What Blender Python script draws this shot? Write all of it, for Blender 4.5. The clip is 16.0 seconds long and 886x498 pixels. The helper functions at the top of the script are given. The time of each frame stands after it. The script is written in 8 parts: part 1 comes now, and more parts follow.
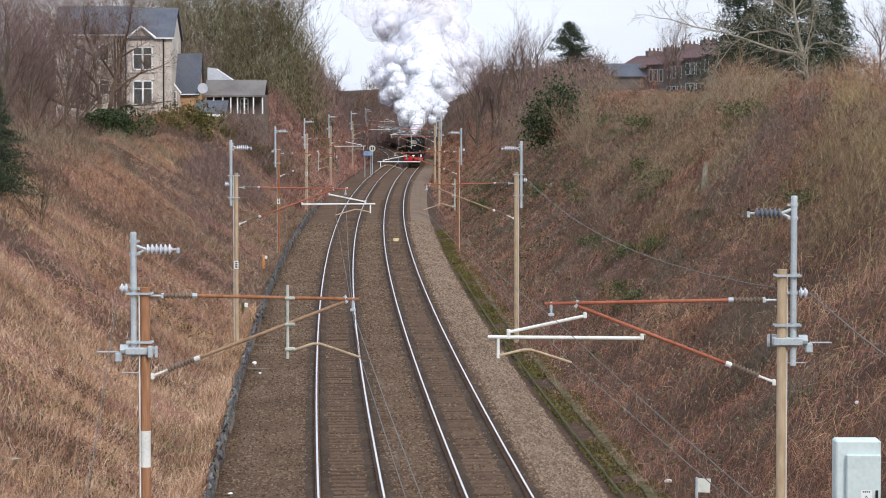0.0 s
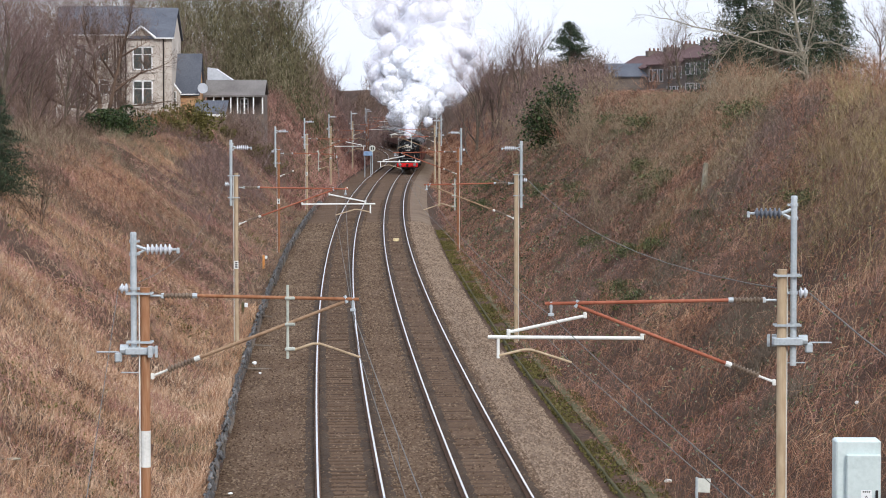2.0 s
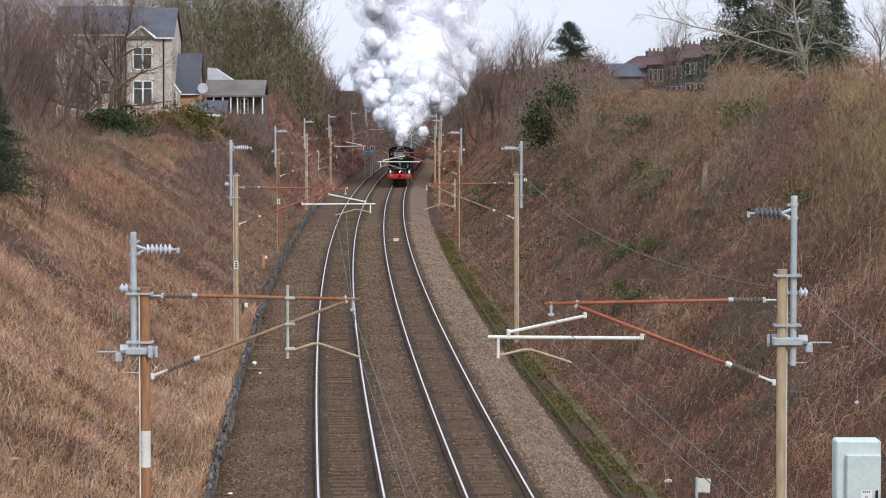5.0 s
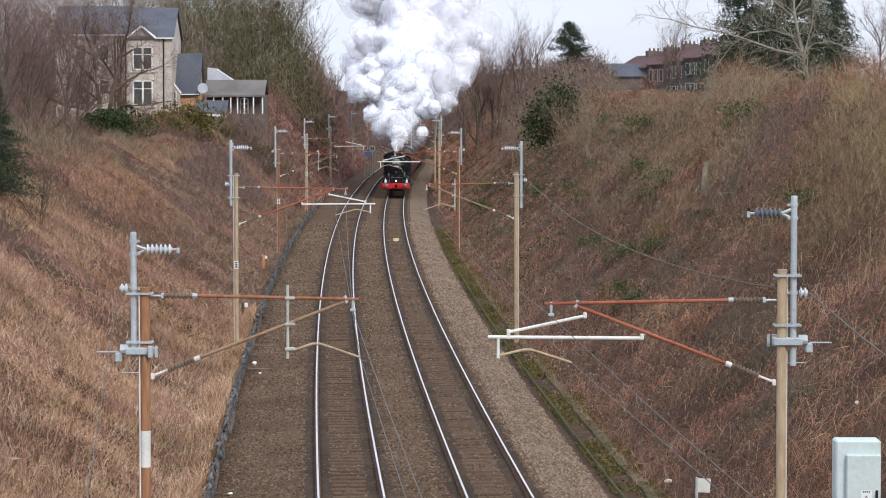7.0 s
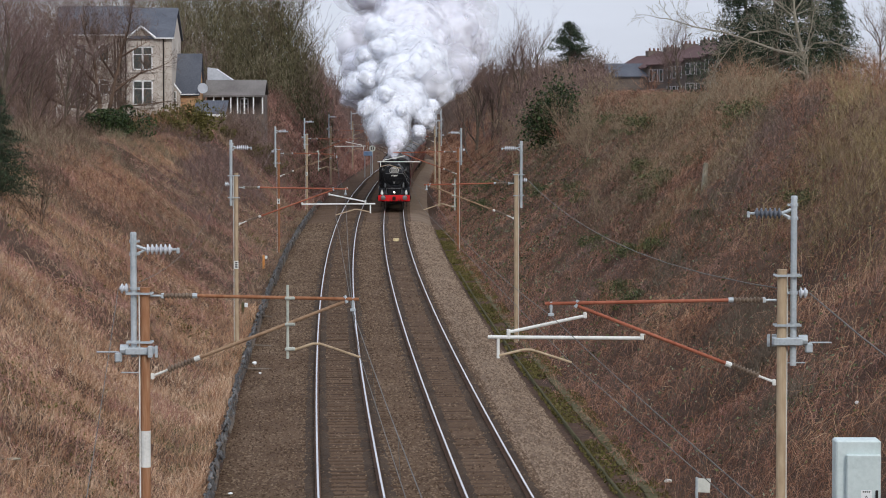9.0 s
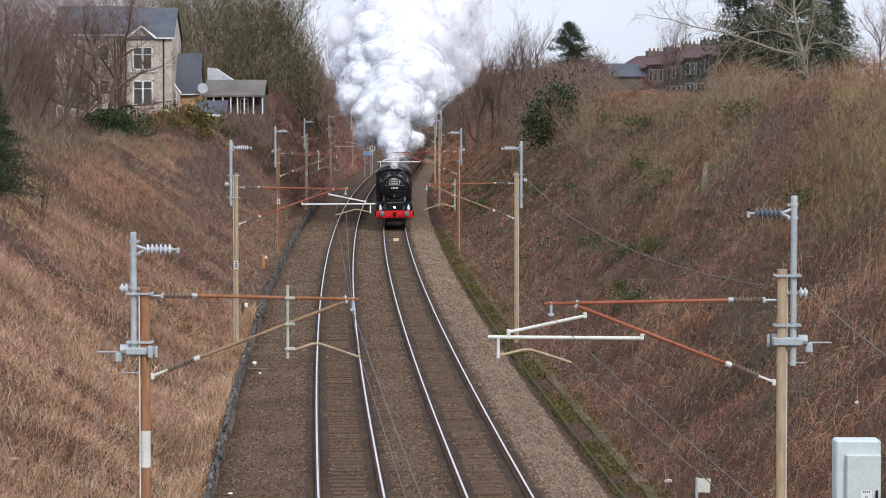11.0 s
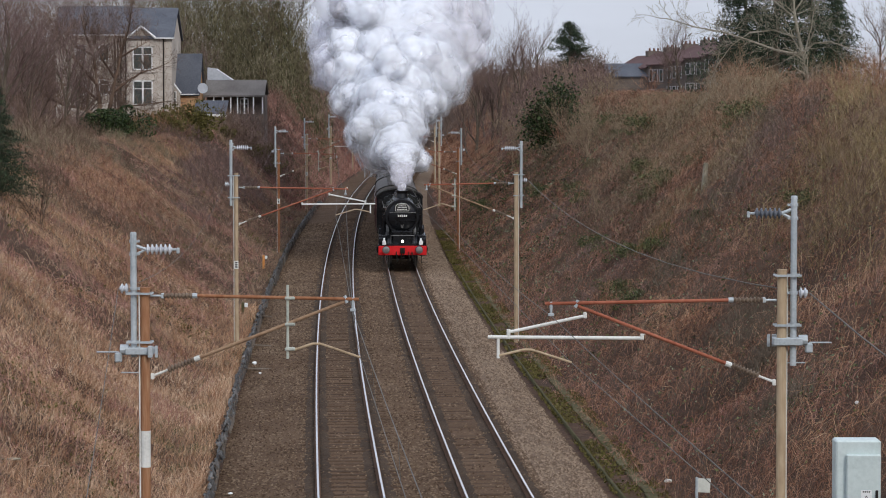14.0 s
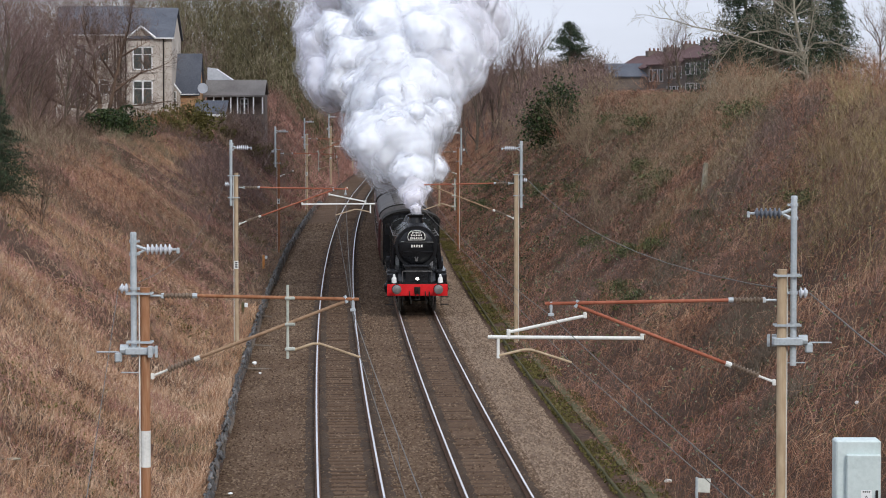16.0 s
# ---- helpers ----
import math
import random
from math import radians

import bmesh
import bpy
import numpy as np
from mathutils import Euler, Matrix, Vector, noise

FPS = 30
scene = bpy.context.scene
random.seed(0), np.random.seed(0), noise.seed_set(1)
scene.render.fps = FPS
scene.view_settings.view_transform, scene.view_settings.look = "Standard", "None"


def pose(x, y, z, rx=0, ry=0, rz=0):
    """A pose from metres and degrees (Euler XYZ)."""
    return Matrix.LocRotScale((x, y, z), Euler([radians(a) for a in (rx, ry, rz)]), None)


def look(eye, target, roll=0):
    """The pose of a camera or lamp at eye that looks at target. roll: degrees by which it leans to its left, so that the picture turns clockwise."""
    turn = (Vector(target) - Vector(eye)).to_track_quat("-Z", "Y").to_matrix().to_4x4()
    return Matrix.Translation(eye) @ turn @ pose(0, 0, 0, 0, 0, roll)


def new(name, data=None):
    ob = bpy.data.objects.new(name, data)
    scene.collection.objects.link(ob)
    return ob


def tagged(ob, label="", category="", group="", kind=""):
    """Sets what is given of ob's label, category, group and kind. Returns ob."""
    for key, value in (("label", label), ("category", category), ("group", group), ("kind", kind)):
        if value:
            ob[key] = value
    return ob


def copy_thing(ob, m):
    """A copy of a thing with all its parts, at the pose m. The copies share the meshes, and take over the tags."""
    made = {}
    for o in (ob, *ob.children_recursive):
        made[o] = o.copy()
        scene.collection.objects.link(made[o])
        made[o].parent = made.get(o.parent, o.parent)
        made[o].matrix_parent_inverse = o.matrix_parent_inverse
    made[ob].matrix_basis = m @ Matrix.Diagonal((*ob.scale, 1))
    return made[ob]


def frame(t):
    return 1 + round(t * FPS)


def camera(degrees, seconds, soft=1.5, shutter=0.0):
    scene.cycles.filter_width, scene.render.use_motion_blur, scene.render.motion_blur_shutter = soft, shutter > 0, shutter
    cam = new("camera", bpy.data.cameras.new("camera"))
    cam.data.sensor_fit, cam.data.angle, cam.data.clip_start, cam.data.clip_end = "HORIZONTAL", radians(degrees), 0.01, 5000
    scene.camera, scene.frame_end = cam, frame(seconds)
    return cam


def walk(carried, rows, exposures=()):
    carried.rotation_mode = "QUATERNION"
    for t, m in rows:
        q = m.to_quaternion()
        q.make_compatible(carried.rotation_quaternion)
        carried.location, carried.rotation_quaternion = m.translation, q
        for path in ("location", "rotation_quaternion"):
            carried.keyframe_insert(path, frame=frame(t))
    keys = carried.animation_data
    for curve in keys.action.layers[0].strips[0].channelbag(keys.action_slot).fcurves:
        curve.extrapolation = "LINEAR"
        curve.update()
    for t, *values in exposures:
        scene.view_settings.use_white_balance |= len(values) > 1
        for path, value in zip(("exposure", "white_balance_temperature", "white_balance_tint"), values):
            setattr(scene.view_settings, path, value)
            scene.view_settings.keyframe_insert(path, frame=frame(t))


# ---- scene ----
# ---------------------------------------------------------------- camera
EYE_Z = 9.1
cam = camera(18.364, 16.0, soft=1.0)
CAM_POSE = look((0, 0, EYE_Z), (0, 100, EYE_Z - 5.505))
walk(cam, [(0.0, CAM_POSE), (16.0, CAM_POSE)],
     exposures=[(0.0, 0.12), (2.0, 0.2), (4.2, -0.02), (7.0, 0.05), (8.0, -0.13), (9.0, -0.31), (11.5, 0.04), (12.5, 0.06), (13.0, -0.25), (14.0, -0.4), (15.0, -0.32), (16.0, -0.14)])

# ---------------------------------------------------------------- daylight
SUN_TO = Vector((0.36, -0.76, 0.56)).normalized()
world = bpy.data.worlds.new("world")
scene.world = world
world.use_nodes = True
wn = world.node_tree
wn.nodes.clear()
w_out = wn.nodes.new("ShaderNodeOutputWorld")
w_bg = wn.nodes.new("ShaderNodeBackground")
w_sky = wn.nodes.new("ShaderNodeTexSky")
w_sky.sky_type, w_sky.sun_disc = 'NISHITA', False
w_sky.sun_elevation = math.asin(SUN_TO.z)
w_sky.sun_rotation = math.atan2(SUN_TO.x, SUN_TO.y)
w_sky.dust_density, w_sky.ozone_density = 2.0, 1.0
# thin bright overcast spread over the blue
w_tc = wn.nodes.new("ShaderNodeTexCoord")
w_map = wn.nodes.new("ShaderNodeMapping")
w_map.inputs["Scale"].default_value = (2.0, 2.0, 7.0)
w_noise = wn.nodes.new("ShaderNodeTexNoise")
w_noise.inputs["Scale"].default_value = 2.4
w_noise.inputs["Detail"].default_value = 6.0
w_ramp = wn.nodes.new("ShaderNodeValToRGB")
w_ramp.color_ramp.elements[0].position, w_ramp.color_ramp.elements[0].color = 0.32, (0.62, 0.62, 0.62, 1)
w_ramp.color_ramp.elements[1].position, w_ramp.color_ramp.elements[1].color = 0.62, (0.97, 0.97, 0.97, 1)
w_mix = wn.nodes.new("ShaderNodeMixRGB")
w_mix.inputs[2].default_value = (9.0, 9.65, 11.2, 1)
wn.links.new(w_tc.outputs["Generated"], w_map.inputs[0])
wn.links.new(w_map.outputs[0], w_noise.inputs["Vector"])
wn.links.new(w_noise.outputs["Fac"], w_ramp.inputs[0])
wn.links.new(w_ramp.outputs[0], w_mix.inputs[0])
wn.links.new(w_sky.outputs[0], w_mix.inputs[1])
w_sep = wn.nodes.new("ShaderNodeSeparateXYZ")
w_up = wn.nodes.new("ShaderNodeMapRange")
w_up.inputs["From Max"].default_value = 0.55
w_up.inputs["To Min"].default_value, w_up.inputs["To Max"].default_value = 0.70, 1.16
w_mul = wn.nodes.new("ShaderNodeVectorMath")
w_mul.operation = "SCALE"
wn.links.new(w_tc.outputs["Generated"], w_sep.inputs[0])
wn.links.new(w_sep.outputs["Z"], w_up.inputs["Value"])
wn.links.new(w_mix.outputs[0], w_mul.inputs[0])
wn.links.new(w_up.outputs[0], w_mul.inputs["Scale"])
wn.links.new(w_mul.outputs[0], w_bg.inputs[0])
w_bg.inputs[1].default_value = 0.132
wn.links.new(w_bg.outputs[0], w_out.inputs[0])

sun_data = bpy.data.lights.new("sun", "SUN")
sun_data.energy, sun_data.angle, sun_data.color = 1.95, radians(14), (1.0, 0.965, 0.92)
sun = new("sun", sun_data)
sun.matrix_world = look(SUN_TO * 60, (0, 0, 0))
# ---------------------------------------------------------------- materials


def mat_noise(name, cols, rough=0.9, metal=0.0, scales=(3.0, 30.0), bump=0.3, bump_scale=60.0, rnd=0.0, spec=0.12, coord="Object",
              stretch=(1, 1, 1), dist=0.02, isl=0.0):
    """Colour ramp over two noises; rnd / isl vary the brightness by object / by loose piece."""
    m = bpy.data.materials.new(name)
    m.use_nodes = True
    nt = m.node_tree
    b = nt.nodes["Principled BSDF"]
    b.inputs["Roughness"].default_value, b.inputs["Metallic"].default_value = rough, metal
    b.inputs["Specular IOR Level"].default_value = spec
    tc = nt.nodes.new("ShaderNodeTexCoord")
    mp = nt.nodes.new("ShaderNodeMapping")
    mp.inputs["Scale"].default_value = stretch
    nt.links.new(tc.outputs[coord], mp.inputs[0])
    n1, n2 = nt.nodes.new("ShaderNodeTexNoise"), nt.nodes.new("ShaderNodeTexNoise")
    for n, s in ((n1, scales[0]), (n2, scales[1])):
        n.inputs["Scale"].default_value, n.inputs["Detail"].default_value = s, 5.0
        nt.links.new(mp.outputs[0], n.inputs["Vector"])
    mix = nt.nodes.new("ShaderNodeMath")
    mix.operation = "MULTIPLY_ADD"
    mix.inputs[1].default_value, mix.inputs[2].default_value = 0.55, 0.0
    add = nt.nodes.new("ShaderNodeMath")
    add.operation = "MULTIPLY_ADD"
    add.inputs[1].default_value = 0.45
    nt.links.new(n1.outputs["Fac"], mix.inputs[0])
    nt.links.new(n2.outputs["Fac"], add.inputs[0])
    nt.links.new(mix.outputs[0], add.inputs[2])
    val = add.outputs[0]
    if rnd or isl:
        src = nt.nodes.new("ShaderNodeNewGeometry").outputs["Random Per Island"] if isl else nt.nodes.new("ShaderNodeObjectInfo").outputs["Random"]
        r = nt.nodes.new("ShaderNodeMath")
        r.operation = "MULTIPLY_ADD"
        r.inputs[1].default_value = rnd or isl
        nt.links.new(src, r.inputs[0])
        sub = nt.nodes.new("ShaderNodeMath")
        sub.operation = "SUBTRACT"
        sub.inputs[1].default_value = (rnd or isl) / 2
        nt.links.new(val, r.inputs[2])
        nt.links.new(r.outputs[0], sub.inputs[0])
        val = sub.outputs[0]
    ramp = nt.nodes.new("ShaderNodeValToRGB")
    while len(ramp.color_ramp.elements) < len(cols):
        ramp.color_ramp.elements.new(0.5)
    for i, (e, c) in enumerate(zip(ramp.color_ramp.elements, cols)):
        e.position = 0.3 + 0.4 * i / max(1, len(cols) - 1)
        e.color = (*c, 1)
    nt.links.new(val, ramp.inputs[0])
    nt.links.new(ramp.outputs[0], b.inputs["Base Color"])
    if bump:
        bn = nt.nodes.new("ShaderNodeTexNoise")
        bn.inputs["Scale"].default_value, bn.inputs["Detail"].default_value = bump_scale, 4.0
        nt.links.new(mp.outputs[0], bn.inputs["Vector"])
        bp = nt.nodes.new("ShaderNodeBump")
        bp.inputs["Strength"].default_value, bp.inputs["Distance"].default_value = bump, dist
        nt.links.new(bn.outputs["Fac"], bp.inputs["Height"])
        nt.links.new(bp.outputs[0], b.inputs["Normal"])
    return m


def glow(name, col, strength):
    m = bpy.data.materials.new(name)
    m.use_nodes = True
    b = m.node_tree.nodes["Principled BSDF"]
    b.inputs["Base Color"].default_value = (*col, 1)
    b.inputs["Emission Color"].default_value, b.inputs["Emission Strength"].default_value = (*col, 1), strength
    return m


M = {}
M["ballast"] = mat_noise("ballast", [(0.063, 0.03714, 0.02189), (0.1064, 0.06564, 0.03994), (0.1547, 0.1015, 0.06458)], scales=(0.35, 14.0), bump=0.9, bump_scale=16, dist=0.06)
M["rail_edge"] = mat_noise("dark_ballast", [(0.0299, 0.01963, 0.01301), (0.05488, 0.03647, 0.02435), (0.09945, 0.06731, 0.04547)], scales=(0.5, 12.0), bump=0.9, bump_scale=16, dist=0.05)
M["stone"] = mat_noise("ballast_stone", [(0.06381, 0.03929, 0.02419), (0.117, 0.07583, 0.04757), (0.1958, 0.1412, 0.09531)], scales=(0.3, 6.0), isl=0.6, bump=0.3, bump_scale=40)
M["sleeper"] = mat_noise("sleeper", [(0.05231, 0.03122, 0.0188), (0.0732, 0.04521, 0.02748), (0.09114, 0.0582, 0.03631)], scales=(0.6, 20.0), rnd=0.35, bump=0.4)
M["rail_side"] = mat_noise("rail_side", [(0.07, 0.04, 0.028), (0.12, 0.07, 0.046), (0.16, 0.10, 0.066)], scales=(2, 40), bump=0.3)
M["rail_top"] = mat_noise("rail_top", [(0.574, 0.574, 0.5904), (0.656, 0.656, 0.6724), (0.7052, 0.7052, 0.7216)], rough=0.4, metal=0.85, scales=(0.5, 12), bump=0)
M["soil"] = mat_noise("bank_soil", [(0.0324, 0.0187, 0.013), (0.0648, 0.0375, 0.0246), (0.115, 0.0696, 0.0451)], scales=(0.12, 3.0), bump=0.8, bump_scale=6, dist=0.1)
M["straw"] = mat_noise("dry_grass", [(0.1584, 0.07489, 0.04888), (0.298, 0.1484, 0.08925), (0.4471, 0.2511, 0.1487), (0.5868, 0.3879, 0.2402), (0.6706, 0.4933, 0.3364)], scales=(0.3, 1.6), isl=0.28, bump=0, rough=0.8)
# paler copy of the straw, with some sunlight put into its colour
M["pale_lit_straw"] = mat_noise("pale_lit_dry_grass", [(0.3446, 0.1966, 0.1239), (0.5275, 0.3397, 0.2236), (0.7095, 0.5109, 0.3585), (0.8111, 0.6488, 0.486)], scales=(0.4, 2.0), isl=0.26, bump=0, rough=0.8)
M["bramble"] = mat_noise("bramble_stem", [(0.06494, 0.0315, 0.02112), (0.1564, 0.07468, 0.04815), (0.3115, 0.1562, 0.09849), (0.3783, 0.2096, 0.1372), (0.4287, 0.2667, 0.1852)], scales=(0.22, 1.4), isl=0.4, bump=0, rough=0.8)
M["redstem"] = mat_noise("red_bramble_stem", [(0.07163, 0.03425, 0.0308), (0.1785, 0.08625, 0.0726), (0.3338, 0.1663, 0.135), (0.4172, 0.2313, 0.1857), (0.4636, 0.2937, 0.2407)], scales=(0.22, 1.4), isl=0.32, bump=0, rough=0.8)
M["dun"] = mat_noise("dun_dry_grass", [(0.127, 0.07725, 0.05082), (0.2286, 0.1493, 0.09979), (0.3387, 0.237, 0.1617), (0.4403, 0.3293, 0.2356)], scales=(0.16, 1.6), isl=0.24, bump=0, rough=0.8)
M["green"] = mat_noise("green_leaves", [(0.04, 0.05, 0.02), (0.085, 0.10, 0.042), (0.17, 0.175, 0.08)], scales=(0.1, 1.0), isl=0.5, bump=0, rough=0.6)
M["clean"] = mat_noise("clean_ballast", [(0.114, 0.07511, 0.05093), (0.1747, 0.1246, 0.08736), (0.246, 0.1837, 0.1334)], scales=(0.35, 14.0), bump=0.9, bump_scale=16, dist=0.06)
M["clean_stone"] = mat_noise("clean_ballast_stone", [(0.114, 0.07683, 0.05093), (0.1853, 0.1312, 0.09126), (0.2944, 0.2181, 0.1576)], scales=(0.3, 6.0), isl=0.6, bump=0.3, bump_scale=40)
M["gold_twig"] = mat_noise("lichen_twigs", [(0.1615, 0.1155, 0.0567), (0.2665, 0.1992, 0.0972), (0.3876, 0.3108, 0.1782)], scales=(0.3, 2.0), isl=0.4, bump=0)
M["sage"] = mat_noise("grey_green_leaves", [(0.09, 0.11, 0.07), (0.17, 0.20, 0.13), (0.29, 0.32, 0.22)], scales=(0.4, 2.0), isl=0.5, bump=0)
M["olive_twig"] = mat_noise("olive_grey_twigs", [(0.0898, 0.0726, 0.0427), (0.165, 0.136, 0.0834), (0.26, 0.218, 0.143), (0.349, 0.3, 0.209)], scales=(0.25, 1.5), isl=0.4, bump=0)
M["wood_twig"] = mat_noise("dark_olive_twigs", [(0.062, 0.053, 0.032), (0.118, 0.101, 0.062), (0.195, 0.168, 0.106), (0.26, 0.226, 0.15)], scales=(0.15, 1.5), isl=0.4, bump=0)
M["tawny_twig"] = mat_noise("tawny_olive_twigs", [(0.1056, 0.0735, 0.0424), (0.1824, 0.1323, 0.0795), (0.2688, 0.2009, 0.1272), (0.3456, 0.2695, 0.1802)], scales=(0.25, 1.5), isl=0.4, bump=0)
M["wood_leaf"] = mat_noise("olive_ivy", [(0.05, 0.05, 0.024), (0.09, 0.085, 0.042), (0.15, 0.135, 0.07)], scales=(0.2, 1.0), isl=0.5, bump=0)
M["moss"] = mat_noise("moss", [(0.0595, 0.0553, 0.0178), (0.106, 0.0933, 0.0291), (0.17, 0.138, 0.0549)], scales=(0.3, 4.0), isl=0.3, bump=0.5)
M["ivy"] = mat_noise("ivy_leaves", [(0.014, 0.024, 0.010), (0.030, 0.048, 0.018), (0.06, 0.085, 0.03)], scales=(0.3, 2.0), isl=0.5, bump=0, rough=0.5)
M["needles"] = mat_noise("fir_needles", [(0.016, 0.030, 0.019), (0.034, 0.052, 0.029), (0.065, 0.085, 0.046)], scales=(0.3, 2.0), isl=0.5, bump=0, rough=0.7)
M["bark"] = mat_noise("bark", [(0.06, 0.048, 0.036), (0.115, 0.092, 0.07), (0.18, 0.15, 0.115)], scales=(0.5, 5.0), bump=0.5, bump_scale=20)
M["twig"] = mat_noise("twigs", [(0.15, 0.108, 0.074), (0.25, 0.185, 0.125), (0.36, 0.28, 0.195)], scales=(0.3, 2.0), isl=0.3, bump=0)
M["twig_dark"] = mat_noise("dark_twigs", [(0.069, 0.04462, 0.03323), (0.1323, 0.0882, 0.0644), (0.23, 0.161, 0.1196)], scales=(0.2, 2.0), isl=0.3, bump=0)
M["mauve_twig"] = mat_noise("mauve_twigs", [(0.092, 0.0598, 0.0529), (0.161, 0.1081, 0.09545), (0.253, 0.1782, 0.1575)], scales=(0.2, 2.0), isl=0.3, bump=0)
M["pale_bark"] = mat_noise("pale_bark", [(0.128, 0.112, 0.08), (0.264, 0.24, 0.184), (0.416, 0.384, 0.32)], scales=(1.2, 6.0), bump=0.4, bump_scale=20)
M["galv"] = mat_noise("galvanised_steel", [(0.30, 0.34, 0.36), (0.42, 0.46, 0.48), (0.54, 0.58, 0.60)], rough=0.55, metal=0.25, scales=(3, 25), bump=0.1)
M["white_steel"] = mat_noise("white_painted_steel", [(0.50, 0.50, 0.47), (0.66, 0.66, 0.62), (0.76, 0.76, 0.72)], rough=0.5, scales=(2, 25), bump=0.1)
M["tan_steel"] = mat_noise("tan_painted_steel", [(0.27, 0.195, 0.12), (0.42, 0.32, 0.21), (0.53, 0.43, 0.30)], rough=0.7, scales=(0.8, 12), stretch=(1, 1, 0.25), bump=0.15)
M["rust"] = mat_noise("rusty_steel", [(0.16, 0.065, 0.03), (0.27, 0.12, 0.062), (0.36, 0.19, 0.105)], rough=0.8, scales=(1.0, 14), stretch=(1, 1, 0.4), bump=0.3)
M["red_rust"] = mat_noise("red_oxide_steel", [(0.20, 0.06, 0.032), (0.30, 0.10, 0.06), (0.38, 0.16, 0.10)], rough=0.75, scales=(1.0, 14), bump=0.2)
M["ins_white"] = mat_noise("grey_porcelain", [(0.42, 0.44, 0.48), (0.55, 0.57, 0.60), (0.66, 0.68, 0.70)], rough=0.25, scales=(2, 20), bump=0, spec=0.5)
M["ins_brown"] = mat_noise("brown_porcelain", [(0.10, 0.07, 0.05), (0.17, 0.125, 0.09), (0.24, 0.19, 0.14)], rough=0.4, scales=(2, 20), bump=0)
M["rust_pole"] = mat_noise("rust_stained_pole", [(0.20, 0.085, 0.04), (0.32, 0.16, 0.085), (0.46, 0.31, 0.19)], rough=0.75, scales=(0.7, 9), stretch=(2, 2, 0.3), bump=0.15)
M["wire"] = mat_noise("wire", [(0.07, 0.066, 0.06), (0.12, 0.115, 0.105), (0.18, 0.175, 0.16)], rough=0.6, metal=0.3, scales=(1, 10), bump=0)

# ---------------------------------------------------------------- mesh tools


def finish(bm, mesh_name, material, smooth=False):
    me = bpy.data.meshes.new(mesh_name)
    bmesh.ops.recalc_face_normals(bm, faces=bm.faces)
    bm.to_mesh(me)
    bm.free()
    for mt in (material if isinstance(material, (list, tuple)) else [material]):
        me.materials.append(mt)
    if smooth:
        me.shade_smooth()
    return me


def part(name, bm, material, parent=None, label="", smooth=False):
    """One mesh object under a thing or a part (or a thing by itself)."""
    ob = new(name, finish(bm, name, material, smooth))
    if parent is not None:
        ob.parent = parent
    if label:
        ob["label"] = label
    return ob


def thing(name, label, category, group="", kind="", at=None):
    ob = tagged(new(name), label, category, group, kind)
    if at is not None:
        ob.matrix_world = at
    return ob


def box(bm, c, s, bevel=0.0, m=None, slot=0):
    r = bmesh.ops.create_cube(bm, size=1.0)
    vs = r["verts"]
    bmesh.ops.scale(bm, vec=s, verts=vs)
    bmesh.ops.translate(bm, vec=c, verts=vs)
    if m is not None:
        bmesh.ops.transform(bm, matrix=m, verts=vs)
    fs = {f for v in vs for f in v.link_faces}
    for f in fs:
        f.material_index = slot
    if bevel:
        es = list({e for v in vs for e in v.link_edges})
        bmesh.ops.bevel(bm, geom=es, offset=bevel, segments=1, affect="EDGES")
    return bm


def rod(bm, p0, p1, r0, r1=None, n=8, caps=True, slot=0):
    p0, p1 = Vector(p0), Vector(p1)
    r1 = r0 if r1 is None else r1
    q = (p1 - p0).to_track_quat("Z", "Y")
    rings = []
    for p, r in ((p0, r0), (p1, r1)):
        rings.append([bm.verts.new(p + q @ Vector((r * math.cos(2 * math.pi * i / n), r * math.sin(2 * math.pi * i / n), 0))) for i in range(n)])
    for i in range(n):
        f = bm.faces.new((rings[0][i], rings[0][(i + 1) % n], rings[1][(i + 1) % n], rings[1][i]))
        f.material_index = slot
    if caps:
        bm.faces.new(rings[0][::-1]).material_index = slot
        bm.faces.new(rings[1]).material_index = slot
    return bm


def turn(bm, p0, p1, profile, n=12, slot=0):
    """A turned body along p0-p1: profile of (distance along, radius)."""
    p0, p1 = Vector(p0), Vector(p1)
    d = (p1 - p0).normalized()
    q = (p1 - p0).to_track_quat("Z", "Y")
    last = None
    for a, r in profile:
        ring = [bm.verts.new(p0 + d * a + q @ Vector((r * math.cos(2 * math.pi * i / n), r * math.sin(2 * math.pi * i / n), 0))) for i in range(n)]
        if last:
            for i in range(n):
                bm.faces.new((last[i], last[(i + 1) % n], ring[(i + 1) % n], ring[i])).material_index = slot
        else:
            bm.faces.new(ring[::-1]).material_index = slot
        last = ring
    bm.faces.new(last).material_index = slot
    return bm


def extrude_poly(bm, pts, axis, a, b, slot=0):
    """A prism of the outline pts (2D) along x, y or z from a to b."""
    def at(p, d):
        return {"x": (d, p[0], p[1]), "y": (p[0], d, p[1]), "z": (p[0], p[1], d)}[axis]
    lo, hi = [bm.verts.new(at(p, a)) for p in pts], [bm.verts.new(at(p, b)) for p in pts]
    n = len(pts)
    for i in range(n):
        bm.faces.new((lo[i], lo[(i + 1) % n], hi[(i + 1) % n], hi[i])).material_index = slot
    bm.faces.new(lo[::-1]).material_index = slot
    bm.faces.new(hi).material_index = slot
    return bm


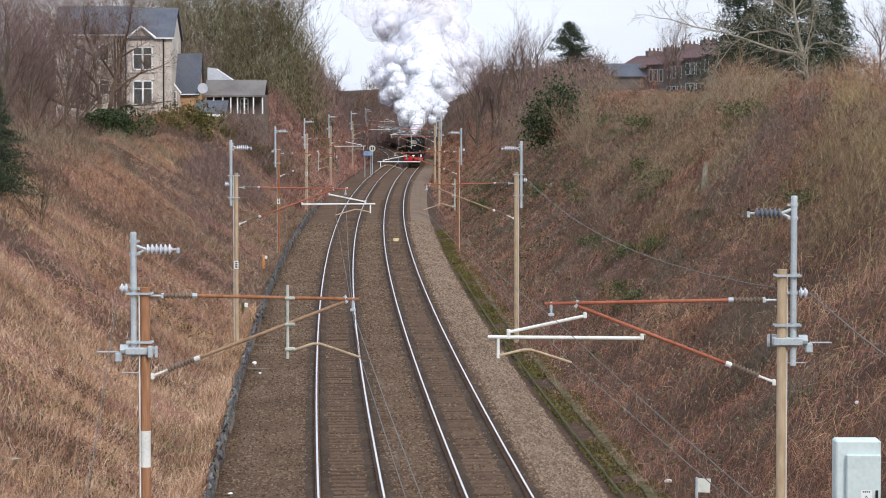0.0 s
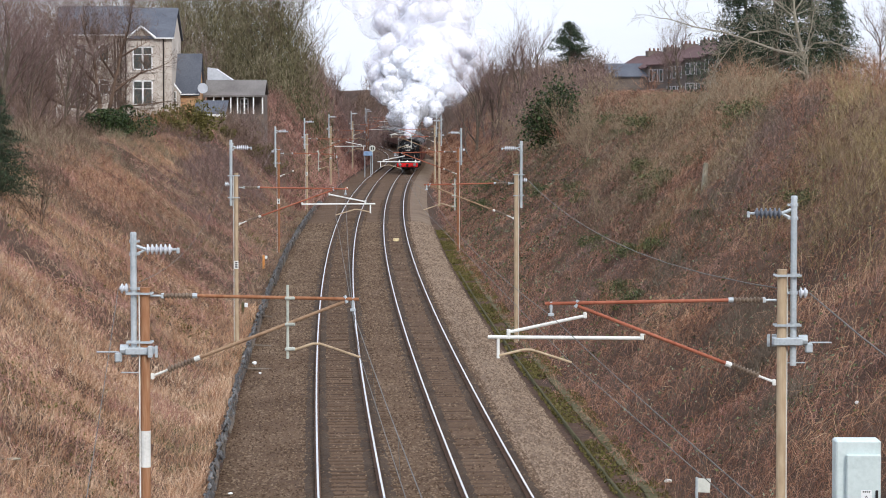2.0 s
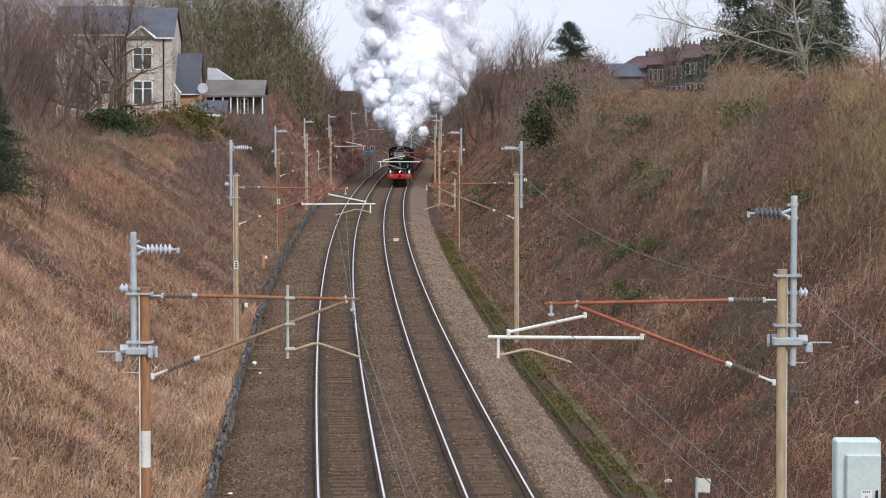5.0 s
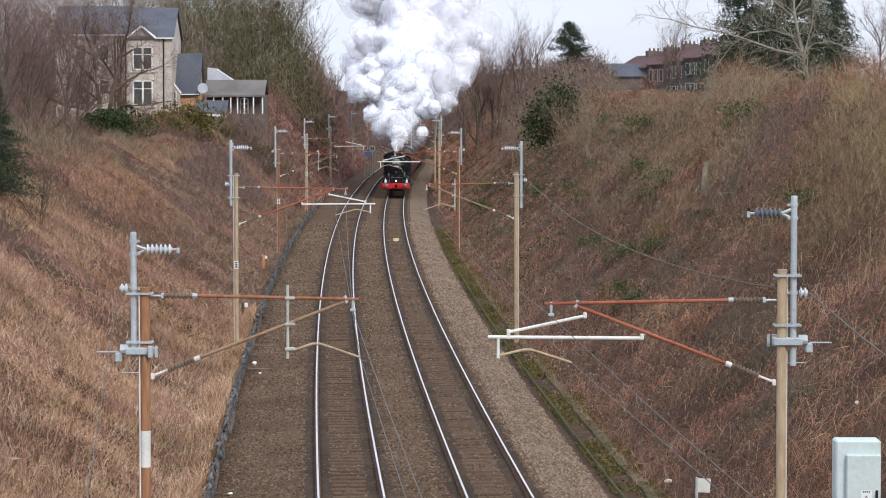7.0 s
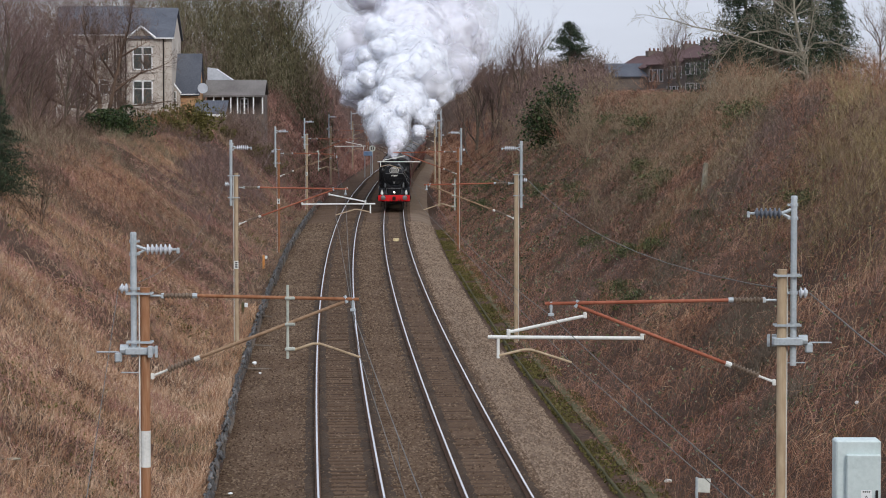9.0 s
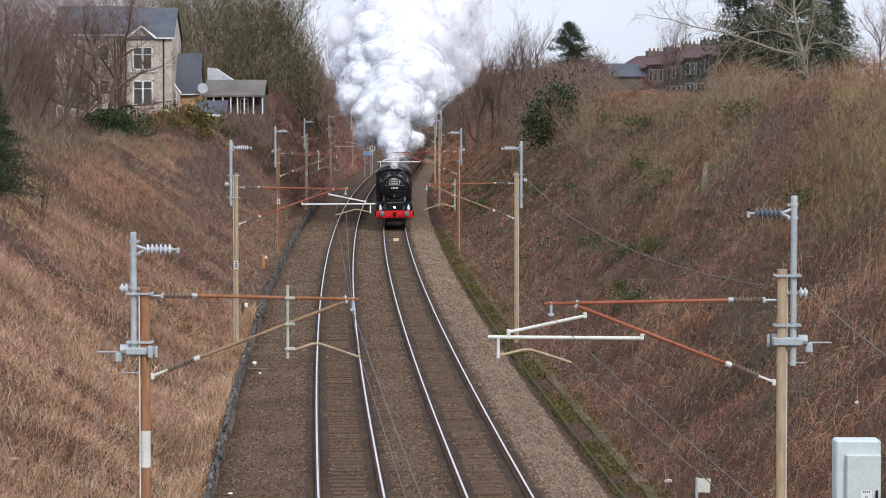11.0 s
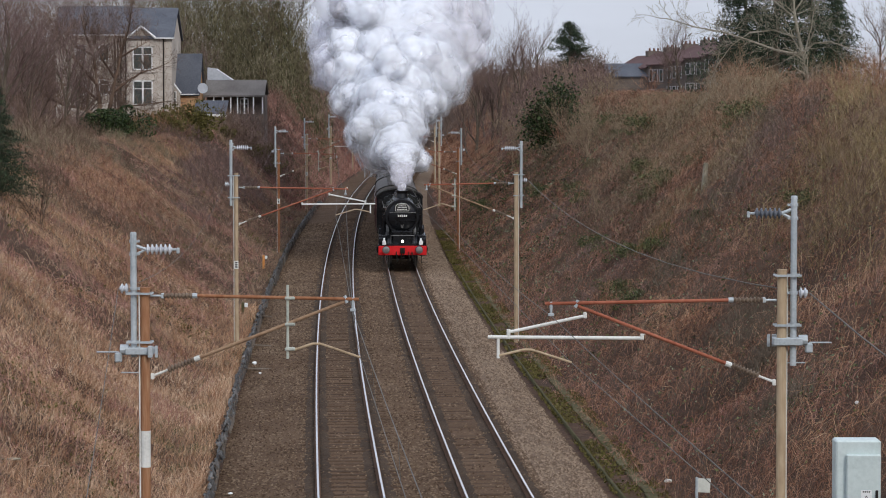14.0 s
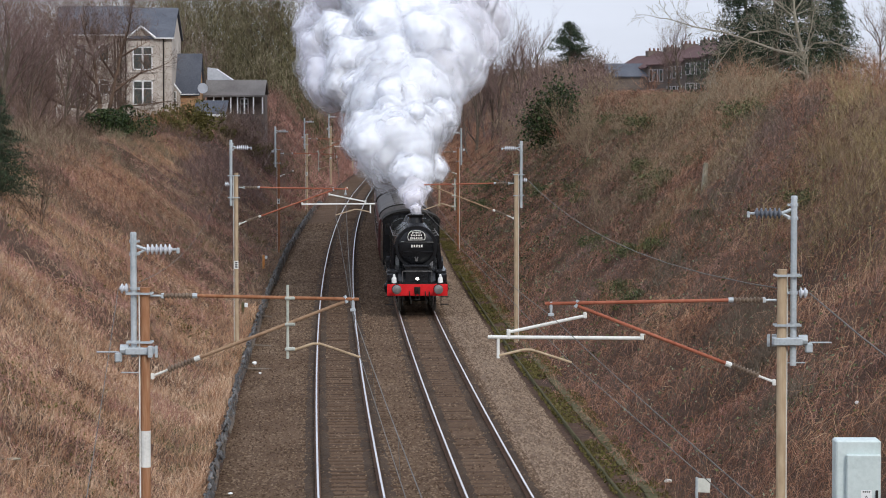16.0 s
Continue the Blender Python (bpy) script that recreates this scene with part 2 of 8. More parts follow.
def raw_mesh(name, verts, faces_flat, n_per, material, smooth=False):
    """A mesh from numpy arrays; every face has n_per corners."""
    me = bpy.data.meshes.new(name)
    nf = len(faces_flat) // n_per
    me.vertices.add(len(verts))
    me.vertices.foreach_set("co", np.ascontiguousarray(verts, dtype=np.float32).ravel())
    me.loops.add(nf * n_per)
    me.loops.foreach_set("vertex_index", np.ascontiguousarray(faces_flat, dtype=np.int32))
    me.polygons.add(nf)
    me.polygons.foreach_set("loop_start", np.arange(0, nf * n_per, n_per, dtype=np.int32))
    me.polygons.foreach_set("loop_total", np.full(nf, n_per, dtype=np.int32))
    if smooth:
        me.polygons.foreach_set("use_smooth", np.ones(nf, dtype=bool))
    me.materials.append(material)
    me.update(calc_edges=True)
    return me


def tubes(name, p0, p1, r0, r1, material, n=4):
    """Many tapered tubes as one mesh."""
    p0, p1 = np.asarray(p0, float), np.asarray(p1, float)
    r0, r1 = np.broadcast_to(r0, len(p0)), np.broadcast_to(r1, len(p0))
    d = p1 - p0
    d /= np.maximum(np.linalg.norm(d, axis=1, keepdims=True), 1e-9)
    ref = np.where(np.abs(d[:, 2:3]) > 0.9, np.array([[1.0, 0, 0]]), np.array([[0, 0, 1.0]]))
    u = np.cross(d, ref)
    u /= np.linalg.norm(u, axis=1, keepdims=True)
    v = np.cross(d, u)
    a = 2 * np.pi * np.arange(n) / n
    off = np.cos(a)[None, :, None] * u[:, None, :] + np.sin(a)[None, :, None] * v[:, None, :]
    ring0, ring1 = p0[:, None, :] + off * r0[:, None, None], p1[:, None, :] + off * r1[:, None, None]
    verts = np.concatenate([ring0, ring1], axis=1).reshape(-1, 3)
    base = (np.arange(len(p0)) * 2 * n)[:, None, None]
    i = np.arange(n)
    j = (i + 1) % n
    quad = np.stack([i, j, j + n, i + n], axis=1)[None]
    return raw_mesh(name, verts, (base + quad).ravel(), 4, material, smooth=True)


def blades(name, base, tip, width, material, rng, bend=0.25):
    """Grass blades and twigs: two-piece tapered strips, one mesh."""
    base, tip = np.asarray(base, float), np.asarray(tip, float)
    n = len(base)
    d = tip - base
    ang = rng.uniform(0, np.pi, n)
    side = np.stack([np.cos(ang), np.sin(ang) * 0.35, np.zeros(n)], 1) * np.broadcast_to(width, n)[:, None] / 2
    mid = base + d * 0.55 + np.stack([np.zeros(n), np.zeros(n), np.linalg.norm(d, axis=1) * bend * rng.uniform(0.2, 1, n)], 1)
    verts = np.stack([base - side, base + side, mid + side * 0.8, mid - side * 0.8, tip], 1).reshape(-1, 3)
    k = (np.arange(n) * 5)[:, None]
    tri = np.array([[0, 1, 2, 0, 2, 3, 3, 2, 4]])
    return raw_mesh(name, verts, (k + tri).ravel(), 3, material)


def leaves(name, centre, size, material, rng, slim=0.55):
    """Small folded leaf diamonds, one mesh."""
    n = len(centre)
    a = rng.normal(size=(n, 3))
    a /= np.linalg.norm(a, axis=1, keepdims=True)
    b = np.cross(a, rng.normal(size=(n, 3)))
    b /= np.linalg.norm(b, axis=1, keepdims=True)
    s = np.broadcast_to(size, n)[:, None]
    c = np.cross(a, b)
    verts = np.stack([centre - a * s, centre + b * s * slim + c * s * 0.2, centre + a * s, centre - b * s * slim + c * s * 0.2], 1).reshape(-1, 3)
    k = (np.arange(n) * 4)[:, None]
    return raw_mesh(name, verts, (k + np.array([[0, 1, 2, 0, 2, 3]])).ravel(), 3, material)


# ---------------------------------------------------------------- plan of the line


def mid(y):
    """x of the line's middle between the two tracks: a long right-hand curve, then a tighter left-hand one."""
    c = np.minimum(y, 362.0)
    e = np.clip(np.asarray(y, float) - 362.0, 0.0, 240.0)
    return 3.178 - 0.06425 * c + 1.1005e-4 * c * c + 0.01543 * e - 3.25e-4 * e * e - np.maximum(np.asarray(y, float) - 602.0, 0.0) * 0.1406


def lerp_table(x, xs, ys):
    return np.interp(x, xs, ys)


def ground_z(off, y):
    """Height of the cutting's ground at an offset from the line's middle."""
    off, y = np.asarray(off, float), np.asarray(y, float)
    crest_l = lerp_table(y, [0, 120, 200, 245, 350, 600], [5.6, 6.6, 5.9, 6.2, 10.6, 12.0])
    crest_r = lerp_table(y, [0, 60, 110, 200, 320, 600], [8.0, 8.3, 8.8, 9.2, 9.4, 11.0])
    left = lerp_table(-off, [4.6, 4.9, 5.1, 5.6, 6.2], [-0.55, -0.5, -0.16, -0.2, -0.3])
    edge_l = lerp_table(y, [0, 165, 215, 600], [17.5, 17.0, 12.8, 12.8])
    tl = np.clip((-off - 6.2) / (edge_l - 6.2), 0, 1)
    left = np.where(-off > 6.2, -0.3 + (crest_l + 0.3) * (0.75 * tl + 0.25 * tl * tl * (3 - 2 * tl)), left)
    left = np.where(-off > edge_l, crest_l + np.clip((-off - edge_l) * 0.07, 0, 1.6), left)
    right = lerp_table(off, [4.6, 5.6, 6.0], [-0.5, -0.45, -0.3])
    tr = np.clip((off - 6.0) / 12.5, 0, 1)
    right = np.where(off > 6.0, -0.3 + (crest_r + 0.3) * (0.75 * tr + 0.25 * tr * tr * (3 - 2 * tr)), right)
    right = np.where(off > 18.5, crest_r + np.clip((off - 18.5) * 0.03, 0, 0.7), right)
    z = np.where(off < 0, left, right)
    return np.where(np.abs(off) < 4.6, -0.6, z)


def lumps(x, y, s, seed=0):
    """Cheap smooth uneven ground."""
    k = seed * 1.7
    return (np.sin(x * 0.9 / s + k) * np.cos(y * 0.7 / s + 2 * k) + 0.6 * np.sin(x * 2.1 / s + y * 1.3 / s + k) + 0.5 * np.sin(y * 2.9 / s - x * 1.7 / s + 3 * k)) / 2.1


def bank_z(x, y):
    off = np.asarray(x) - mid(np.asarray(y))
    z = ground_z(off, y)
    w = np.clip((np.abs(off) - 6.0) / 2.0, 0, 1) * np.clip((60 - np.abs(off)) / 20, 0.0, 1)
    return z + w * (0.42 * lumps(x, y, 2.6, 1) + 0.18 * lumps(x, y, 0.9, 2))
# ---------------------------------------------------------------- ground


def build_ground():
    ys = np.concatenate([np.arange(-60, 20, 4), np.arange(20, 300, 0.8), np.arange(300, 480, 2.5), np.geomspace(480, 4500, 26)])
    side = np.concatenate([np.arange(4.4, 20, 0.55), np.geomspace(20, 60, 10), np.geomspace(80, 3000, 9)])
    offs = np.concatenate([-side[::-1], [-2.2, 0, 2.2], side])
    oo, yy = np.meshgrid(offs, ys)
    xx = mid(yy) + oo
    zz = bank_z(xx, yy)
    verts = np.stack([xx, yy, zz], 2).reshape(-1, 3)
    nx, ny = len(offs), len(ys)
    i = (np.arange(ny - 1)[:, None] * nx + np.arange(nx - 1)[None, :]).ravel()
    quads = np.stack([i, i + 1, i + nx + 1, i + nx], 1).ravel()
    ob = new("ground", raw_mesh("ground", verts, quads, 4, M["soil"], smooth=True))
    tagged(ob, "brown earth and dead grass of the railway cutting", "ground", kind="structure")


def strip(name, profile, y0, y1, step, material, wob=0.0, seed=1):
    """A profile of (offset, z) swept along the line."""
    ys = np.arange(y0, y1 + step, step)
    rng = np.random.default_rng(seed)
    prof = np.array(profile)
    n = len(prof)
    v = np.zeros((len(ys), n, 3))
    v[:, :, 0] = mid(ys)[:, None] + prof[None, :, 0]
    v[:, :, 1] = ys[:, None]
    v[:, :, 2] = prof[None, :, 1]
    if wob:
        v[:, :, 0] += rng.normal(0, wob, (len(ys), n))
        v[:, :, 2] += rng.normal(0, wob * 0.5, (len(ys), n))
    i = (np.arange(len(ys) - 1)[:, None] * n + np.arange(n - 1)[None, :]).ravel()
    quads = np.stack([i, i + 1, i + n + 1, i + n], 1).ravel()
    return new(name, raw_mesh(name, v.reshape(-1, 3), quads, 4, material, smooth=True))


def build_track(off, name, label):
    track = thing(name, label, "railway track", kind="structure")
    for r_off in (-0.7525, 0.7525):
        c = off + r_off
        foot = [(-0.07, -0.16), (-0.07, -0.15), (-0.012, -0.125), (-0.012, -0.045), (-0.036, -0.035), (-0.036, -0.004), (-0.024, 0.0),
                (0.024, 0.0), (0.036, -0.004), (0.036, -0.035), (0.012, -0.045), (0.012, -0.125), (0.07, -0.15), (0.07, -0.16)]
        rail = strip("rail", [(c + a, b) for a, b in foot], 20, 900, 3.0, M["rail_side"])
        rail.data.materials.append(M["rail_top"])
        k = np.zeros(len(rail.data.polygons), dtype=np.int32)
        k = np.where(np.isin(np.arange(len(k)) % 13, (6,)), 1, 0).astype(np.int32)
        rail.data.polygons.foreach_set("material_index", k)
        rail.parent = track
    return track


def build_formation():
    prof = [(-4.95, -0.44), (-4.5, -0.36), (-3.4, -0.27), (-2.95, -0.19), (-0.6, -0.2), (0, -0.24), (0.6, -0.2), (3.0, -0.19), (3.7, -0.22), (4.15, -0.38), (4.65, -0.6)]
    fine = []
    for (a, za), (b, zb) in zip(prof, prof[1:]):
        k = max(1, int((b - a) / 0.16))
        fine += [(a + (b - a) * i / k, za + (zb - za) * i / k) for i in range(k)]
    fine.append(prof[-1])
    right = [p for p in fine if p[0] > 2.93]
    fine = [p for p in fine if p[0] < 3.03]
    ob = strip("ballast_shoulder", right, 10, 260, 0.3, M["clean"], wob=0.012, seed=4)
    tagged(ob, "pale clean stone ballast shoulder beside the track", "ballast", kind="structure")
    ob = strip("ballast_bed", fine, 10, 260, 0.3, M["ballast"], wob=0.012, seed=3)
    tagged(ob, "brown and grey stone ballast bed under the two tracks", "ballast", kind="structure")
    ob = strip("ballast_shoulder", [(2.98, -0.19)] + [p for p in prof if p[0] > 3.1], 260, 420, 4, M["clean"])
    tagged(ob, "pale clean stone ballast shoulder beside the far track", "ballast", kind="structure")
    # darker ballast strips along both sides of every rail
    for c in (-1.7 - 0.7525, -1.7 + 0.7525, 1.7 - 0.7525, 1.7 + 0.7525):
        for a, b in ((-0.36, -0.075), (0.075, 0.36)):
            zz = [float(np.interp(c + o, [p[0] for p in prof], [p[1] for p in prof])) + 0.03 for o in (a, b)]
            m = (a + b) / 2 - 0.06 * (1 if a < 0 else -1)
            ob = strip("dark_ballast", [(c + a, zz[0] - 0.05 * (a < 0)), (c + m, max(zz)), (c + b, zz[1] - 0.05 * (a > 0))], 20, 300, 0.35, M["rail_edge"], wob=0.022, seed=int(50 + c * 10 + a * 10))
            tagged(ob, "dark ballast along a rail", "ballast", kind="structure")
    far = strip("ballast_bed", [p for p in prof if p[0] < 3.1], 260, 900, 4, M["ballast"])
    tagged(far, "brown stone ballast bed under the far tracks", "ballast", kind="structure")
    # loose stones on top
    scatter_stones(prof, 5, 60000, -4.9, 2.95, M["stone"], "loose brown ballast stones")
    scatter_stones(prof, 6, 22000, 2.85, 4.7, M["clean_stone"], "loose pale grey ballast stones")


def scatter_stones(prof, seed, n, o0, o1, material, label):
    rng = np.random.default_rng(seed)
    y = 56 + 150 * rng.uniform(0, 1, n) ** 1.8
    off = rng.uniform(o0, o1, n)
    keep = (np.abs(np.abs(off) - 1.7) > 0.9) | (rng.uniform(0, 1, n) < 0.28)
    keep &= np.abs(np.abs(np.abs(off) - 1.7) - 0.7525) > 0.09
    y, off = y[keep], off[keep]
    n = len(y)
    z = np.interp(off, [p[0] for p in prof], [p[1] for p in prof])
    c = np.stack([mid(y) + off, y, z + 0.012], 1)
    s = rng.uniform(0.018, 0.042, n) * (1 + (y - 56) / 160)
    octa = np.array([[1, 0, 0], [0, 1, 0], [-1, 0, 0], [0, -1, 0], [0, 0, 0.8], [0, 0, -0.8]], float)
    v = octa[None] * s[:, None, None] * rng.uniform(0.6, 1.4, (n, 6, 1))
    a = rng.uniform(0, 6.28, n)
    rot = np.stack([np.cos(a)[:, None] * v[:, :, 0] - np.sin(a)[:, None] * v[:, :, 1], np.sin(a)[:, None] * v[:, :, 0] + np.cos(a)[:, None] * v[:, :, 1], v[:, :, 2]], 2)
    tri = np.array([[0, 1, 4, 1, 2, 4, 2, 3, 4, 3, 0, 4]])
    me = raw_mesh("ballast_stones", (rot + c[:, None]).reshape(-1, 3), ((np.arange(n) * 6)[:, None] + tri).ravel(), 3, material)
    tagged(new("ballast_stones", me), label, "ballast stones", kind="stuff")


build_ground()
build_formation()
TRACK_L = build_track(-1.7, "track_left", "polished steel rails on sleepers in stone ballast")
TRACK_R = build_track(1.7, "track_right", "polished steel rails on sleepers in stone ballast")
# ---------------------------------------------------------------- overhead line


M["drop_grey"] = mat_noise("dull_grey_green_steel", [(0.30, 0.32, 0.28), (0.40, 0.42, 0.37), (0.52, 0.53, 0.47)], rough=0.6, scales=(3, 25), bump=0.1)


def ribbed(bm, p0, p1, r, k, core=0.03, slot=0):
    L = (Vector(p1) - Vector(p0)).length
    prof = [(0, core)]
    for i in range(k):
        a, d = L * (i + 0.1) / k, L / k
        prof += [(a, core), (a + d * 0.25, r), (a + d * 0.5, r * 0.92), (a + d * 0.75, core)]
    prof.append((L, core))
    turn(bm, p0, p1, prof, 12, slot)


def build_mast(y, side, kind, pole_mat, tube_mat, top=6.2, head=7.4, panel=None, far=False, low=None, base=-0.7, shed="ins_white", reach=1.0, tube_low=4.95, off=None, plate=2.9, pulley=False):
    """side -1 stands left of the line, +1 right; kind A pulls off from a drop post, B pushes off from a long white tube."""
    off = off or (-5.47 if side < 0 else 5.3)
    label = {"A": "trackside electrification mast with rusty cantilever and drop post", "B": "trackside electrification mast with rusty cantilever and white registration tube"}[kind]
    mast = thing("overhead_line_mast", label, "mast", "overhead line masts", at=Matrix.Translation((mid(y) + off, y, 0)) @ Matrix.Rotation(0 if side < 0 else math.pi, 4, "Z"))
    n = 8 if far else 14
    bm = bmesh.new()
    if low:
        rod(bm, (0, 0, base), (0, 0, low), 0.092, n=n)
        rod(bm, (0, 0, low), (0, 0, top), 0.075, n=n)
    else:
        rod(bm, (0, 0, base), (0, 0, top), 0.08, n=n)
    rod(bm, (0, 0, top), (0, 0, top + 0.02), 0.085, n=n)
    part("pole", bm, pole_mat, mast, smooth=False)
    # earth cable down the back of the pole
    bm = bmesh.new()
    rod(bm, (-0.092, -0.05, base), (-0.092, -0.05, top - 0.1), 0.012, n=5)
    part("earth_cable", bm, M["white_steel"], mast, "pale cable clipped along the pole")
    if plate:
        bm = bmesh.new()
        box(bm, (0.0, -0.095, plate), (0.16, 0.012, 0.3), 0.004)
        tag = part("mast_plate", bm, M["white_steel"], mast, "small pale plate with dark bars")
        for k in range(3):
            bm = bmesh.new()
            box(bm, (0.0, -0.103, plate + 0.08 - 0.08 * k), (0.09, 0.006, 0.05))
            part("plate_bar", bm, M["grime_bar"], tag, "dark bar")
    if panel:
        bm = bmesh.new()
        rod(bm, (0, 0, panel[0]), (0, 0, panel[1]), 0.083, n=n)
        part("painted_band", bm, M["white_steel"], mast, "cream painted band")
    # head tube standing beside the pole
    bm = bmesh.new()
    rod(bm, (-0.19, 0, tube_low - (0.3 if pulley and side > 0 else 0.0)), (-0.19, 0, head), 0.053, n=n)
    rod(bm, (-0.19, 0, head), (-0.19, 0, head + 0.05), 0.058, 0.05, n=n)
    part("head_tube", bm, M["galv"], mast, "galvanised steel tube")
    for z in (top - 0.08, top - 0.9):
        bm = bmesh.new()
        box(bm, (-0.09, -0.11, z), (0.44, 0.02, 0.035))
        box(bm, (-0.09, 0.11, z), (0.44, 0.02, 0.035))
        for xx in (-0.29, 0.12):
            rod(bm, (xx, -0.17, z), (xx, 0.17, z), 0.013, n=6)
        part("clamp", bm, M["galv"], mast)
    # feeder insulator at the head
    bm = bmesh.new()
    z = head - 0.24
    ribbed(bm, (0.02, 0, z), (0.46, 0, z), 0.092, 6, 0.036)
    ins = part("feeder_insulator", bm, M[shed], mast, "grey ribbed porcelain insulator")
    bm = bmesh.new()
    rod(bm, (-0.14, 0, z + 0.06), (0.02, 0, z), 0.03, n=6)
    rod(bm, (-0.14, 0, z - 0.08), (0.02, 0, z), 0.025, n=6)
    part("bracket_fork", bm, M["galv"], ins)
    bm = bmesh.new()
    rod(bm, (0.46, 0, z), (0.56, 0, z), 0.022, n=6)
    box(bm, (0.56, 0, z - 0.02), (0.05, 0.05, 0.1), 0.01)
    part("end_fitting", bm, M["galv"], ins)
    if pulley:
        # lower bracket with pulley housing
        bm = bmesh.new()
        bz = tube_low + 0.1
        box(bm, (-0.09, 0, bz), (0.48, 0.26, 0.125), 0.015)
        box(bm, (0.1, -0.17, bz), (0.08, 0.06, 0.2), 0.01)
        rod(bm, (-0.42, 0, bz + 0.02), (-0.28, 0, bz + 0.02), 0.09, n=10)
        box(bm, (-0.45, -0.02, bz - 0.11), (0.12, 0.12, 0.16), 0.02)
        rod(bm, (-0.45, 0, bz - 0.02), (-0.82, 0, bz - 0.02), 0.013, n=5)
        box(bm, (0.2, -0.15, bz), (0.05, 0.02, 0.2), 0.005)
        part("bracket", bm, M["galv"], mast, "pale galvanised bracket")
        # stub arm below the bracket and cap on the pole
        bm = bmesh.new()
        rod(bm, (-0.08, -0.06, bz - 0.36), (-0.4, -0.06, bz - 0.36), 0.011, n=5)
        part("stub_arm", bm, M["galv"], mast)
    for z in (head - 0.32, head - 0.1, 5.9):
        bm = bmesh.new()
        rod(bm, (-0.19, 0, z - 0.025), (-0.19, 0, z + 0.025), 0.068, n=n)
        rod(bm, (-0.1, -0.03, z), (-0.1, 0.03, z), 0.022, n=6)
        part("tube_band", bm, M["galv"], mast, "bolted steel band")
    bm = bmesh.new()
    ribbed(bm, (-0.28, 0, 5.9), (-0.42, 0, 5.9), 0.09, 2, 0.045)
    part("return_insulator", bm, M["ins_white"], mast)
    # cantilever
    r = reach
    tip = 3.6 if kind == "A" else 3.9
    zt = 5.78
    bm = bmesh.new()
    rod(bm, (0.85, 0, zt), (tip * r, 0, zt - 0.06), 0.029, n=n)
    tube = part("top_tube", bm, tube_mat, mast, "rusty steel tube")
    bm = bmesh.new()
    ribbed(bm, (0.3, 0, zt), (0.8, 0, zt), 0.052, 8, 0.026)
    part("insulator", bm, M["ins_brown"], tube, "brown ribbed insulator")
    bm = bmesh.new()
    rod(bm, (0.09, 0, zt), (0.3, 0, zt), 0.02, n=6)
    box(bm, (0.3, 0, zt), (0.06, 0.07, 0.09), 0.01)
    part("end_fitting", bm, M["galv"], tube)
    bm = bmesh.new()
    rod(bm, (0.8, 0, zt), (0.88, 0, zt), 0.045, n=8)
    part("end_collar", bm, M["galv"], tube)
    a, b = Vector((0.1, 0, 4.42)), Vector((3.36 * r, 0, zt - 0.1))
    d = (b - a).normalized()
    bm = bmesh.new()
    rod(bm, a + d * 0.85, b, 0.029, n=n)
    stay = part("diagonal_strut", bm, tube_mat if kind == "B" else M["rust_tan"], mast, "rusty diagonal strut")
    bm = bmesh.new()
    ribbed(bm, a + d * 0.3, a + d * 0.78, 0.06, 8, 0.03)
    part("insulator", bm, M["ins_brown"], stay, "brown ribbed insulator")
    bm = bmesh.new()
    rod(bm, a, a + d * 0.3, 0.022, n=6)
    box(bm, (0.12, 0, 4.42), (0.06, 0.07, 0.1), 0.01)
    part("end_fitting", bm, M["white_steel"], stay)
    bm = bmesh.new()
    rod(bm, a + d * 0.78, a + d * 0.88, 0.045, n=8)
    part("end_collar", bm, M["white_steel"], stay)
    bm = bmesh.new()
    rod(bm, b + Vector((0.04, 0, -0.02)), b + Vector((0, 0, 0.1)), 0.03, n=6)
    part("strut_clamp", bm, M["galv"], mast)
    bm = bmesh.new()
    rod(bm, (tip * r - 0.1, 0, zt - 0.03), (tip * r - 0.1, 0, zt - 0.22), 0.03, 0.018, n=6)
    box(bm, (tip * r - 0.1, 0, zt - 0.24), (0.1, 0.06, 0.05), 0.01)
    part("wire_clamp", bm, M["galv"], mast)
    if kind == "A":
        xp = 2.4 * r
        bm = bmesh.new()
        rod(bm, (xp, 0, 4.72), (xp, 0, 5.96), 0.024, n=n)
        for z in (5.74, 5.3, 4.88):
            box(bm, (xp + 0.04, 0, z), (0.17, 0.11, 0.055), 0.012)
            rod(bm, (xp + 0.1, -0.08, z), (xp + 0.1, 0.08, z), 0.016, n=6)
        part("drop_post", bm, M["drop_grey"], mast, "dull grey drop post with clamps")
        bm = bmesh.new()
        rod(bm, (xp + 0.04, 0, 4.84), (xp + 0.42 * r, 0, 4.97), 0.022, n=8)
        rod(bm, (xp + 0.42 * r, 0, 4.97), (xp + 0.55 * r, 0, 4.97), 0.022, n=8)
        rod(bm, (xp + 0.55 * r, 0, 4.97), (3.62 * r, 0, 4.74), 0.02, n=8)
        part("steady_arm", bm, M["tan_steel"], mast, "bent steady arm")
        wire_x = 3.62 * r
    else:
        bm = bmesh.new()
        rod(bm, (2.28 * r, 0, 5.15), (4.84 * r, 0, 5.17), 0.031, n=n)
        box(bm, (2.3 * r, 0, 5.175), (0.06, 0.075, 0.1), 0.012)
        rod(bm, (2.26 * r, 0, 5.21), (2.26 * r, 0, 5.28), 0.014, n=6)
        part("registration_tube", bm, M["white_steel"], mast, "white painted registration tube")
        bm = bmesh.new()
        rod(bm, (3.24 * r, 0, 5.52), (4.5 * r, 0, 5.25), 0.027, n=n)
        box(bm, (3.24 * r, 0, 5.53), (0.06, 0.07, 0.1), 0.012)
        rod(bm, (4.5 * r, 0, 5.14), (4.5 * r, 0, 5.3), 0.032, n=8)
